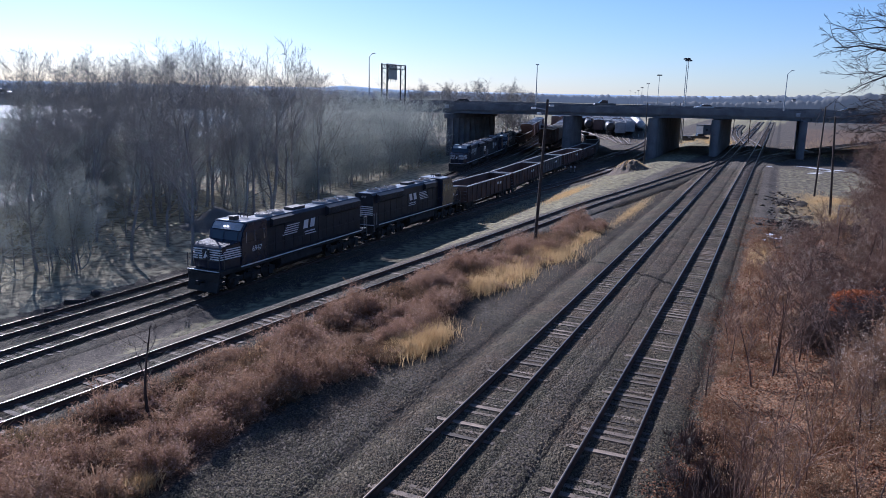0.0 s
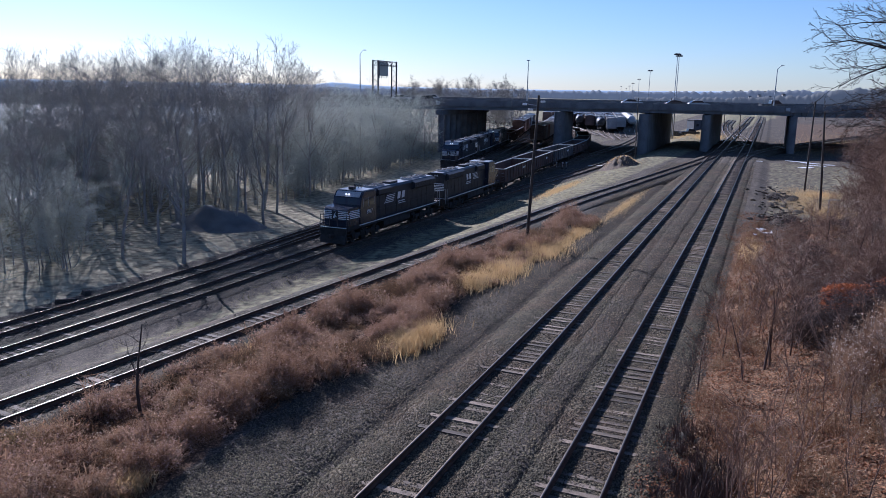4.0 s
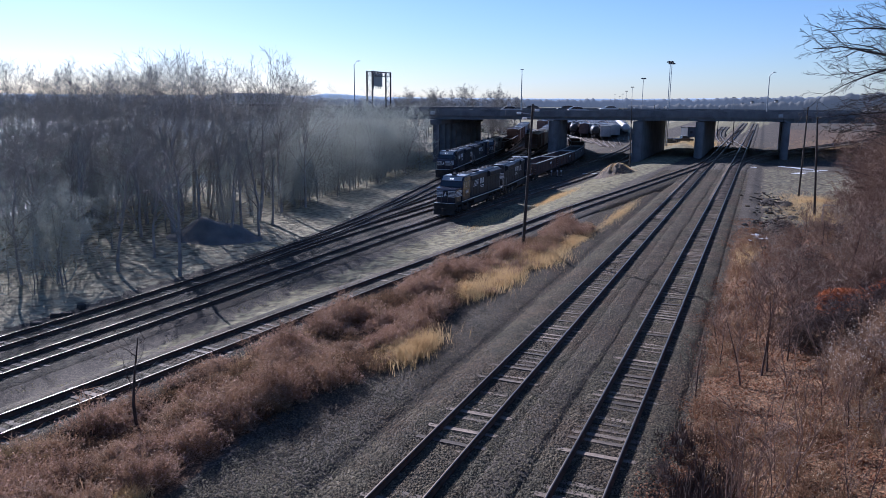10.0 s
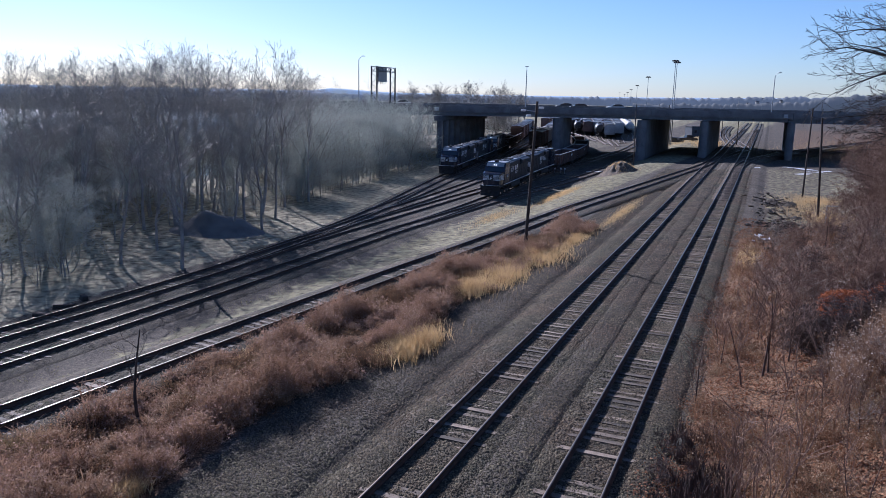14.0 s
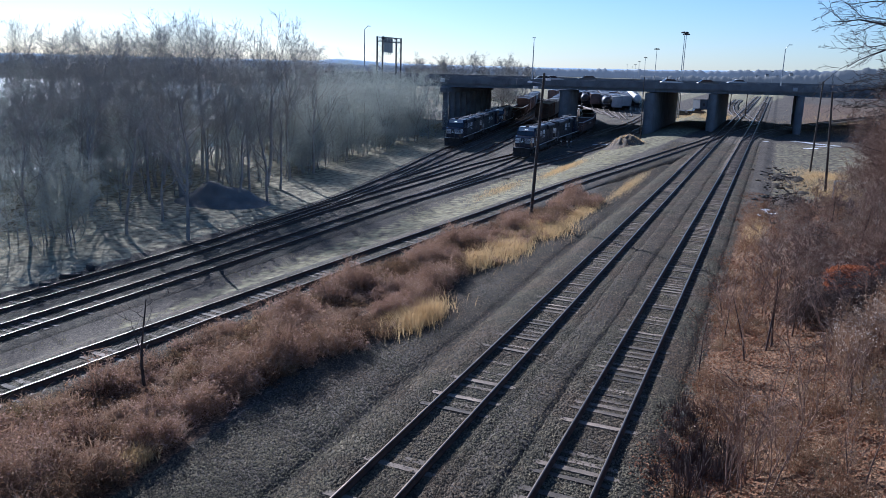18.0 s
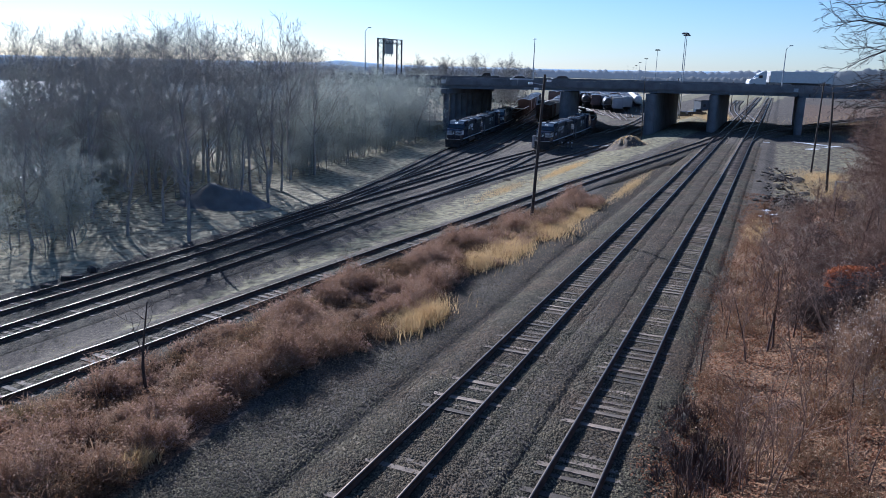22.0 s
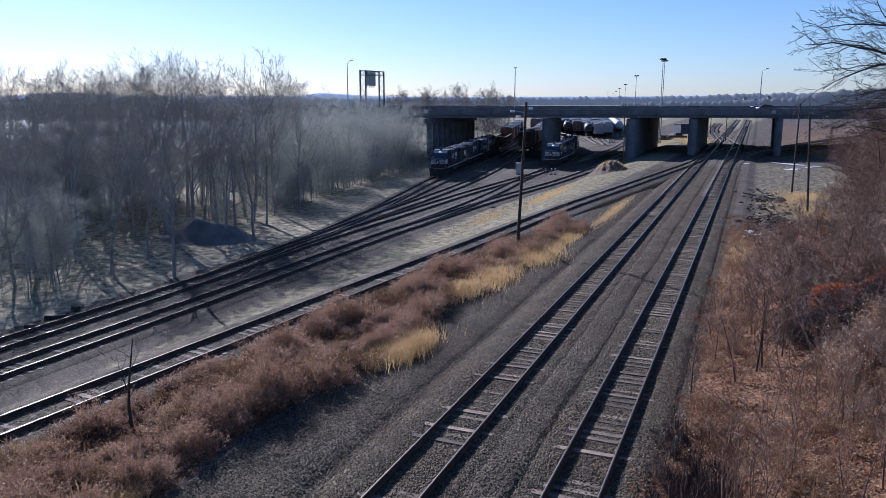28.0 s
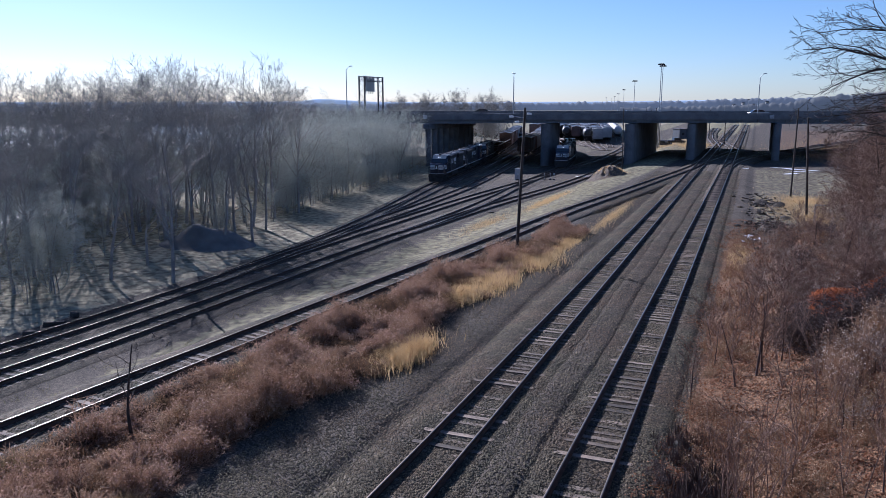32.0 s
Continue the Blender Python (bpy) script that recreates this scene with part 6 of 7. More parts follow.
def gondola(paint, label):
    root = thing("gondola_car", label, "gondola car", group="train of gondola cars")
    L, w, z0, z1 = GON_L - 0.9, 1.45, 1.05, 2.75
    bm = bmesh.new()
    box(bm, 0, 0, 1.0, 2.7, L, 0.22)
    box(bm, 0, 0, 0.8, 0.5, L - 0.4, 0.4)
    part("floor_frame", bm, M_UNDER, root)
    for s in (-1, 1):
        bm = bmesh.new()
        box(bm, s * w, 0, (z0 + z1) / 2, 0.05, L, z1 - z0)
        part("side", bm, paint, root)
        bm = bmesh.new()
        box(bm, s * w, 0, z1, 0.16, L, 0.1, bevel=0.02)
        part("top_rail", bm, M_HOPPER, root, "worn pale top rail")
        for i in range(11):
            bm = bmesh.new()
            box(bm, s * (w + 0.07), -L / 2 + 0.2 + i * (L - 0.4) / 10, (z0 + z1) / 2, 0.1, 0.12, z1 - z0 - 0.1)
            part("side_rib", bm, paint, root)
        bm = bmesh.new()
        box(bm, s * (w + 0.03), s * 3.2, 2.1, 0.012, 1.5, 0.28)
        part("side_bars", bm, M_WHITE, root, "pale lettering bar")
    for e in (-1, 1):
        bm = bmesh.new()
        box(bm, 0, e * L / 2, (z0 + z1) / 2, 2 * w, 0.06, z1 - z0)
        for z in (1.4, 1.8, 2.2):
            box(bm, 0, e * (L / 2 + 0.06), z, 2 * w - 0.2, 0.08, 0.12)
        part("end_wall", bm, paint, root)
        bm = bmesh.new()
        box(bm, 0, e * L / 2, z1, 2 * w + 0.1, 0.14, 0.1)
        part("end_rail", bm, M_HOPPER, root)
        bm = bmesh.new()
        rod(bm, (0, e * L / 2, 0.85), (0, e * (GON_L / 2), 0.85), 0.1, n=8)
        part("coupler", bm, M_UNDER, root)
        bm = bmesh.new()
        for k in range(4):
            rod(bm, (1.2, e * (L / 2 + 0.12), 1.2 + k * 0.35), (1.5, e * (L / 2 + 0.12), 1.2 + k * 0.35), 0.02, n=5)
        part("ladder", bm, M_GALV, root)
        wheelset_truck(root, e * (L / 2 - 1.9), 2, wheel_r=0.42)
    bm = bmesh.new()
    bmesh.ops.create_grid(bm, x_segments=6, y_segments=26, size=1)
    for v in bm.verts:
        v.co = Vector((v.co.x * (w - 0.05), v.co.y * (L / 2 - 0.05), 1.5 + 0.45 * noise.noise(Vector((v.co.x * 2, v.co.y * 7, L)))))
    part("load", bm, M_LOAD, root, "dark heaped scrap load")
    return root


def boxcar(paint, label, length=15.5, height=4.6, name="boxcar", roof=None):
    root = thing(name, label, "boxcar" if name == "boxcar" else "hopper car", group="stored freight cars")
    L = length - 0.9
    bm = bmesh.new()
    extrude_outline(bm, [(-1.5, 1.1), (-1.5, height - 0.25), (0, height), (1.5, height - 0.25), (1.5, 1.1)], "y", -L / 2, L / 2)
    part("body", bm, paint, root)
    bm = bmesh.new()
    rings = []
    for i in range(12):                         # raised ribs run across the roof sheet
        y = -L / 2 + 0.6 + i * (L - 1.2) / 11
        for dy, up in ((-0.06, 0.0), (-0.045, 0.06), (0.045, 0.06), (0.06, 0.0)):
            e = -L / 2 - 0.05 if i == 0 and dy == -0.06 else L / 2 + 0.05 if i == 11 and dy == 0.06 else y + dy
            rings.append([bm.verts.new((px, e, height + dz + lift * up)) for px, dz, lift in ((-1.56, -0.28, 0), (-1.56, -0.2, 1), (0, 0.05, 1), (1.56, -0.2, 1), (1.56, -0.28, 0), (0, -0.02, 0))])
    for p, q in zip(rings, rings[1:]):
        for k in range(6):
            bm.faces.new((p[k], p[(k + 1) % 6], q[(k + 1) % 6], q[k]))
    bm.faces.new(rings[0][::-1])
    bm.faces.new(rings[-1])
    part("roof", bm, roof or M_ROOF, root)
    for s in (-1, 1):
        for i in range(13):
            y = -L / 2 + 0.3 + i * (L - 0.6) / 12
            if name == "boxcar" and abs(y) < 1.6:
                continue
            bm = bmesh.new()
            box(bm, s * 1.53, y, (height + 0.8) / 2, 0.08, 0.1, height - 1.6)
            part("side_rib", bm, paint, root)
        bm = bmesh.new()
        if name == "boxcar":
            box(bm, s * 1.55, 0, (height + 0.8) / 2, 0.09, 3.0, height - 1.7, bevel=0.02)
            part("door", bm, paint, root)
        else:
            extrude_outline(bm, [(-L / 2 + 2.5, 1.2), (-1.0, 1.2), (-1.6, 0.5), (-3.0, 0.5)], "x", s * 0.2, s * 1.3)
            part("hopper_chute", bm, M_UNDER, root)
    for e in (-1, 1):
        bm = bmesh.new()
        for z in np.arange(1.4, height - 0.6, 0.3):
            box(bm, 0, e * (L / 2 + 0.03), float(z), 2.8, 0.06, 0.12)
        part("end_ribs", bm, paint, root)
        bm = bmesh.new()
        for k in range(7):
            rod(bm, (1.0, e * (L / 2 + 0.1), 1.2 + k * 0.4), (1.4, e * (L / 2 + 0.1), 1.2 + k * 0.4), 0.022, n=5)
        part("ladder", bm, M_GALV, root)
        wheelset_truck(root, e * (L / 2 - 1.9), 2, wheel_r=0.42)
    return root


def tank_car(paint, label):
    root = thing("tank_car", label, "tank car", group="stored freight cars")
    L = 15.5
    bm = bmesh.new()
    prof = [(-7.2, 0.2), (-7.1, 0.9), (-6.8, 1.3), (-6.4, 1.5), (6.4, 1.5), (6.8, 1.3), (7.1, 0.9), (7.2, 0.2)]
    n = 24
    rings = [[bm.verts.new((r * math.cos(a * 2 * math.pi / n), y, 2.65 + r * math.sin(a * 2 * math.pi / n))) for a in range(n)] for y, r in prof]
    for p, q in zip(rings, rings[1:]):
        for i in range(n):
            bm.faces.new((p[i], p[(i + 1) % n], q[(i + 1) % n], q[i]))
    bm.faces.new(rings[0])
    bm.faces.new(rings[-1])
    part("tank", bm, paint, root, smooth=False)
    bm = bmesh.new()
    rod(bm, (0, 0, 4.1), (0, 0, 4.5), 0.5, n=16)
    part("dome", bm, paint, root)
    bm = bmesh.new()
    box(bm, 0, 0, 4.28, 2.0, 3.0, 0.05)
    for s in (-1, 1):
        rod(bm, (s, -1.5, 4.9), (s, 1.5, 4.9), 0.03, n=5)
    part("platform", bm, M_GALV, root)
    bm = bmesh.new()
    box(bm, 0, 0, 0.95, 0.7, L - 0.9, 0.3)
    for e in (-1, 1):
        box(bm, 0, e * 7.2, 1.0, 2.7, 0.3, 0.2)
    part("underframe", bm, M_UNDER, root)
    for e in (-1, 1):
        bm = bmesh.new()
        for s in (-1, 1):
            rod(bm, (s * 1.3, e * 7.3, 1.1), (s * 1.3, e * 7.3, 2.0), 0.03, n=5)
        rod(bm, (-1.3, e * 7.3, 2.0), (1.3, e * 7.3, 2.0), 0.03, n=5)
        part("end_rail", bm, M_GALV, root)
        wheelset_truck(root, e * 5.6, 2, wheel_r=0.42)
    return root


class Rail:
    """A track line by its arc length."""

    def __init__(self, points, z):
        self.xy, self.length = spline(points, 0.5)
        self.s = np.arange(len(self.xy)) * 0.5
        self.z = z

    def s_of_y(self, y):
        return float(np.interp(y, self.xy[:, 1], self.s))

    def point(self, s):
        return Vector((float(np.interp(s, self.s, self.xy[:, 0])), float(np.interp(s, self.s, self.xy[:, 1])), self.z))

    def car(self, s, half, turned=False):
        a, b = self.point(s - half * 0.62), self.point(s + half * 0.62)
        d = b - a
        return Matrix.Translation((a + b) / 2) @ Matrix.Rotation(math.atan2(d.y, d.x) - math.pi / 2 + (math.pi if turned else 0), 4, "Z")


RAIL_D, RAIL_F, RAIL_G, RAIL_H = Rail(LINE_D, YARD), Rail(LINE_F, YARD - 0.006), Rail(LINE_G, YARD - 0.012), Rail(LINE_H, YARD - 0.018)

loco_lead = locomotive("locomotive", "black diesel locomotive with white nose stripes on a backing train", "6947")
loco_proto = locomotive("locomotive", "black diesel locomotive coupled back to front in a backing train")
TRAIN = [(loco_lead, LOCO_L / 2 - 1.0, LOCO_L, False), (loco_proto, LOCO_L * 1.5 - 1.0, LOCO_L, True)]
brown = gondola(M_GONDOLA, "weathered brown open gondola car with scrap load")
grey = gondola(M_GONDOLA2, "weathered grey open gondola car with scrap load")
gons = [brown, copy_thing(brown, Matrix()), grey]
for i in range(3, 13):
    gons.append(copy_thing((brown, brown, grey)[i % 3], Matrix()))
back = LOCO_L * 2 - 1.0
for g in gons:
    TRAIN.append((g, back + GON_L / 2, GON_L, False))
    back += GON_L

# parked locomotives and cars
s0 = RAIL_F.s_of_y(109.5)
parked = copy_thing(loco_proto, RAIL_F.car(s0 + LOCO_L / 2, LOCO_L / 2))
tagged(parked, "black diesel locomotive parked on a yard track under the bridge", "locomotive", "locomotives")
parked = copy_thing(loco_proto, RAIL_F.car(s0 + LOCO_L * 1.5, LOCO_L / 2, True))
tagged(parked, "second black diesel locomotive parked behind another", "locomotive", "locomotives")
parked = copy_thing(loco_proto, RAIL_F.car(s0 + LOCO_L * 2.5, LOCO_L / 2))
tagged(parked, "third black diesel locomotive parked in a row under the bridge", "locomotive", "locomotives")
for i in range(2):
    parked = copy_thing(brown, RAIL_F.car(s0 + LOCO_L * 3 + 0.6 + GON_L * (i + 0.5), GON_L / 2))
    tagged(parked, "weathered brown gondola car standing behind parked locomotives", "gondola car", "stored freight cars")
bx_brown = boxcar(M_BOXCAR, "faded brown boxcar stored in the yard")
hop_grey = boxcar(M_HOPPER, "grey covered hopper car stored in the yard", 15.5, 4.5, "hopper_car", M_HOPPER)
tank_black = tank_car(M_TANK, "black tank car stored in the yard")
tank_pale = tank_car(M_TANKPALE, "pale tank car stored in the yard")
used_proto = set()


def store(proto, m):
    if proto.name in used_proto:
        return copy_thing(proto, m)
    used_proto.add(proto.name)
    proto.matrix_basis = m
    return proto


for i in range(4):
    store((bx_brown, bx_brown, hop_grey, bx_brown)[i], RAIL_F.car(RAIL_F.s_of_y(197) + 7.8 + 15.6 * i, 7.8))
sg = RAIL_G.s_of_y(172.5)
for i in range(5):
    store((bx_brown, hop_grey, hop_grey, bx_brown, hop_grey)[i], RAIL_G.car(sg + 7.8 + 15.6 * i, 7.8))
YARD_ROWS = []
for k, (px, d, kinds) in enumerate(((999, 265, "tbthbb"), (1016, 259, "bthbhh"), (1037, 244, "thbbhb"), (1054, 239, "hbtbbh"), (1070, 251, "hhbhbb"), (1088, 276, "pppppp"), (980, 274, "bhbbht"), (960, 282, "hbhbb"), (940, 290, "bhhbb"))):
    start = bridge_at((px - 784) / 1330 * d, d)
    head = Vector((-0.20 - 0.012 * (5 - k), 0.98, 0)).normalized()
    ang = math.atan2(head.y, head.x) - math.pi / 2
    YARD_ROWS.append((start, head))
    for i, c in enumerate(kinds):
        p = start + head * (7.8 + 15.7 * i)
        proto = {"t": tank_black, "b": bx_brown, "h": hop_grey, "p": tank_pale}[c]
        store(proto, Matrix.Translation((p.x, p.y, YARD)) @ Matrix.Rotation(ang, 4, "Z"))
for k, (start, head) in enumerate(YARD_ROWS):
    a = start - head * 34 + Vector((3.0 - 0.8 * k, 0, 0)) * 1.0
    track("railway_track_%d" % (13 + k), [(a.x, a.y), ((start - head * 12).x, (start - head * 12).y), (start.x, start.y), ((start + head * 90).x, (start + head * 90).y)], YARD - 0.024 - 0.003 * k, "storage track with standing freight cars")


# ---- vehicles on the bridge ----
def paint(name, c):
    return material(name, tuple(v * 0.85 for v in c), c, 0.3, 2, 12, 0.0, spec=0.6)


P_DARK, P_SILVER, P_WHITE, P_RED = paint("dark_car_paint", (0.03, 0.032, 0.038)), paint("silver_car_paint", (0.35, 0.36, 0.37)), paint("white_car_paint", (0.55, 0.55, 0.54)), paint("red_car_paint", (0.25, 0.03, 0.03))


def wheel(root, x, y, r, w):
    bm = bmesh.new()
    rod(bm, (x, y - w / 2, r), (x, y + w / 2, r), r, n=18)
    tyre = part("wheel", bm, M_RUBBER, root)
    bm = bmesh.new()
    rod(bm, (x, y - w / 2 - 0.01, r), (x, y + w / 2 + 0.01, r), r * 0.58, n=14)
    part("rim", bm, M_GALV, tyre)


def car(p, label, high=0.0):
    """A car that drives towards +x."""
    root = thing("car", label, "car", group="cars on the bridge")
    h = 1.45 + high
    bm = bmesh.new()
    extrude_outline(bm, [(-2.25, 0.35), (-2.3, 0.75), (-2.2, 0.95), (-1.0, 1.0), (1.05, 0.98), (2.1, 0.82), (2.3, 0.6), (2.25, 0.35)], "y", -0.88, 0.88)
    bmesh.ops.bevel(bm, geom=list(bm.edges), offset=0.06, segments=2, affect="EDGES")
    part("body", bm, p, root)
    bm = bmesh.new()
    extrude_outline(bm, [(-1.95, 0.95), (-1.4, h - 0.08), (-0.7, h), (0.2, h - 0.02), (0.55, h - 0.12), (1.2, 0.95)], "y", -0.76, 0.76)
    bmesh.ops.bevel(bm, geom=list(bm.edges), offset=0.05, segments=2, affect="EDGES")
    part("glazing", bm, M_GLASS, root, "dark car glass")
    bm = bmesh.new()
    box(bm, -0.4, 0, h - 0.005, 1.5, 1.4, 0.06, bevel=0.02)
    for x0, x1 in ((-1.9, -1.35), (1.15, 0.5)):
        for s in (-1, 1):
            rod(bm, (x0, s * 0.74, 0.97), (x1, s * 0.7, h - 0.06), 0.05, n=6)
    part("roof", bm, p, root)
    for x in (-1.4, 1.4):
        for y in (-0.78, 0.78):
            wheel(root, x, y, 0.32, 0.2)
    for s in (-1, 1):
        bm = bmesh.new()
        box(bm, 2.24, s * 0.62, 0.68, 0.08, 0.4, 0.14, bevel=0.02)
        part("headlight", bm, M_GALV, root)
        bm = bmesh.new()
        box(bm, -2.27, s * 0.65, 0.78, 0.06, 0.35, 0.14, bevel=0.02)
        part("tail_light", bm, P_RED, root)
    return root


def semi_truck():
    """A tractor and its box trailer, driving towards +x, the trailer's middle at x 0."""
    root = thing("semi_truck", "white semi-trailer truck on the highway bridge", "truck", group="trucks on the bridge")
    bm = bmesh.new()
    box(bm, 0, 0, 2.65, 16.0, 2.55, 2.8, bevel=0.05)
    part("trailer_box", bm, P_WHITE, root)
    bm = bmesh.new()
    box(bm, 0, 0, 1.15, 15.4, 1.0, 0.2)
    for y in (-1.0, 1.0):
        box(bm, -1.5, y, 0.85, 6.0, 0.05, 0.7)
    part("chassis", bm, M_UNDER, root)
    bm = bmesh.new()
    extrude_outline(bm, [(8.9, 0.6), (8.9, 3.9), (9.6, 4.0), (10.9, 3.3), (11.3, 2.2), (12.9, 1.95), (13.2, 1.2), (13.2, 0.6)], "y", -1.2, 1.2)
    bmesh.ops.bevel(bm, geom=list(bm.edges), offset=0.1, segments=2, affect="EDGES")
    part("cab", bm, P_WHITE, root)
    bm = bmesh.new()
    box(bm, 11.13, 0, 2.75, 0.06, 2.1, 0.85, ry=-0.36)
    for y in (-1.21, 1.21):
        box(bm, 10.4, y, 2.6, 0.9, 0.03, 0.7)
    part("cab_glazing", bm, M_GLASS, root)
    for x in (-6.6, -5.3, 7.2, 8.5, 12.0):
        for y in (-1.05, 1.05):
            wheel(root, x, y, 0.5, 0.3)
    for ob in root.children:                   # scaled down to match its length in the camera's view
        for o in (ob, *ob.children):
            o.data.transform(Matrix.Scale(0.95, 4))
    return root


TRAFFIC = []


def pickup(p, label):
    """A pickup truck that drives towards +x."""
    root = thing("pickup_truck", label, "pickup truck", group="cars on the bridge")
    bm = bmesh.new()
    extrude_outline(bm, [(-2.75, 0.5), (-2.75, 1.15), (0.5, 1.15), (1.2, 1.15), (2.5, 1.05), (2.7, 0.85), (2.7, 0.5)], "y", -0.95, 0.95)
    bmesh.ops.bevel(bm, geom=list(bm.edges), offset=0.06, segments=2, affect="EDGES")
    part("body", bm, p, root)
    bm = bmesh.new()
    extrude_outline(bm, [(-0.75, 1.13), (-0.6, 1.82), (0.75, 1.84), (1.5, 1.13)], "y", -0.82, 0.82)
    part("glazing", bm, M_GLASS, root, "dark cab glass")
    bm = bmesh.new()
    box(bm, 0.1, 0, 1.84, 1.35, 1.6, 0.07, bevel=0.02)
    part("roof", bm, p, root)
    for x in (-1.75, 1.75):
        for y in (-0.82, 0.82):
            wheel(root, x, y, 0.38, 0.24)
    return root


# parked beyond the bridge
for px, d, turn, p, words in ((1166, 222, 0.2, P_DARK, "dark"), (1190, 216, 0.5, P_DARK, "dark")):
    at = bridge_at((px - 784) / 1330 * d, d)
    ob = pickup(p, words + " pickup truck parked on gravel beyond the bridge")
    ob.matrix_basis = Matrix.Translation((at.x, at.y, plain_z(at.x, at.y))) @ Matrix.Rotation(turn, 4, "Z")
PAINTS = {"dark": P_DARK, "silver": P_SILVER, "white": P_WHITE}
WORDS = {"dark": "dark", "silver": "silver-grey", "white": "white"}
PROTO = {}
for kind, colour, lane, way, t0, u0 in (
    ("pickup", "dark", 162.25, 1, 2, 19.69),
    ("car", "white", 166.65, 1, 2, -9.35),
    ("car", "dark", 162.25, 1, 2, -1.54),
    ("car", "silver", 166.65, 1, 2, 5.5),
    ("car", "dark", 162.25, 1, 6, -2.31),
    ("car", "silver", 166.65, 1, 6, 35.75),
    ("car", "dark", 162.25, 1, 6, 40.81),
    ("car", "silver", 166.65, 1, 9, 3.96),
    ("car", "silver", 162.25, 1, 10, 12.76),
    ("car", "silver", 166.65, 1, 17, -3.74),
    ("car", "white", 162.25, 1, 17, 20.24),
    ("car", "dark", 166.65, 1, 17, 28.93),
    ("car", "silver", 162.25, 1, 19, 40.92),
    ("car", "silver", 166.65, 1, 21, -11.0),
    ("car", "white", 162.25, 1, 24, -4.18),
    ("car", "dark", 166.65, 1, 28, 70.18),
    ("car", "silver", 162.25, 1, 29, -3.96),
    ("car", "dark", 188.1, -1, 0, -1.1),
    ("pickup", "dark", 192.5, -1, 0, 34.65),
    ("car", "silver", 188.1, -1, 0, 57.97),
    ("car", "dark", 192.5, -1, 1, 66.11),
    ("car", "silver", 188.1, -1, 1, 81.51),
    ("car", "dark", 192.5, -1, 9, 57.86),
    ("car", "dark", 188.1, -1, 9, 48.4),
    ("car", "white", 192.5, -1, 10, 39.49),
    ("car", "white", 188.1, -1, 11, 74.14),
    ("car", "dark", 192.5, -1, 13, 56.21),
    ("car", "dark", 188.1, -1, 13, 59.62),
    ("car", "silver", 192.5, -1, 13, 69.3),
    ("car", "dark", 188.1, -1, 17, 59.29),
    ("car", "silver", 192.5, -1, 18, 68.09),
    ("pickup", "dark", 188.1, -1, 20, 64.35),
    ("car", "dark", 192.5, -1, 20, 82.17),
    ("car", "dark", 188.1, -1, 23, 66.55),
    ("car", "dark", 192.5, -1, 29, 50.05),
    ("car", "dark", 188.1, -1, 30, 66.77),
    ("truck", "white", 189.75, -1, 6, 68.64),
    ("truck", "white", 189.75, -1, 23, 52.91),
):
    key = (kind, colour)
    if key in PROTO:
        ob = copy_thing(PROTO[key], Matrix())
    elif kind == "truck":
        ob = semi_truck()
    elif kind == "pickup":
        ob = pickup(PAINTS[colour], WORDS[colour] + " pickup truck driving along the highway bridge")
    else:
        ob = car(PAINTS[colour], WORDS[colour] + " car driving along the highway bridge")
    PROTO.setdefault(key, ob)
    k = len(TRAFFIC)
    v = (23.65 if way > 0 else -29.15) + 0.25 * (k % 3 - 1)
    u_in, u_out = (-253 - 10 * k, 187 + 6.6 * (37 - k)) if way > 0 else (187 + 6.6 * k, -253 - 10 * (37 - k))
    ta, tb = t0 + (u_in - u0) / v, t0 + (u_out - u0) / v
    times = sorted({0.0, 32.0, *[t for t in (ta, tb) if 0 < t < 32], *[t for t in np.arange(0.5, 32, 0.5) if ta < t < tb]})
    TRAFFIC.append((ob, lane, way, [(float(t), u0 + v * (min(max(t, ta), tb) - t0)) for t in times]))


# ---- distance ----
def ridge(name, dist, px0, px1, base_z, tops, mat, label, rough=1.0, seed=1):
    """Far wooded high ground, as a long irregular bank fitted to the camera's view; tops: (picture column, height)."""
    n = int((px1 - px0) / 2)
    u = np.linspace(px0, px1, n)
    g = np.random.default_rng(seed)
    h = np.interp(u, [t[0] for t in tops], [t[1] for t in tops])
    jag = (np.convolve(g.normal(0, 1, n + 24), np.ones(13) / 11, "same")[12:-12] + np.convolve(g.normal(0, 0.9, n + 6), np.ones(3) / 3, "same")[3:-3] + 1.2) * rough * 0.3
    v, q = [], []
    for i in range(n):
        for dd, hh in ((0, base_z), (0, h[i] * 0.6), (dist * 0.02, h[i] + jag[i]), (dist * 0.08, h[i] * 0.9), (dist * 0.2, base_z)):
            p = bridge_at((u[i] - 784) / 1330 * (dist + dd), dist + dd)
            v.append((p.x, p.y, hh))
    for i in range(n - 1):
        for k in range(4):
            a = i * 5 + k
            q.append((a, a + 5, a + 6, a + 1))
    me = bulk(name, np.array(v), np.array(q), mat=mat)
    me.shade_smooth()
    tagged(new(name, me), label, "hills", kind="structure")


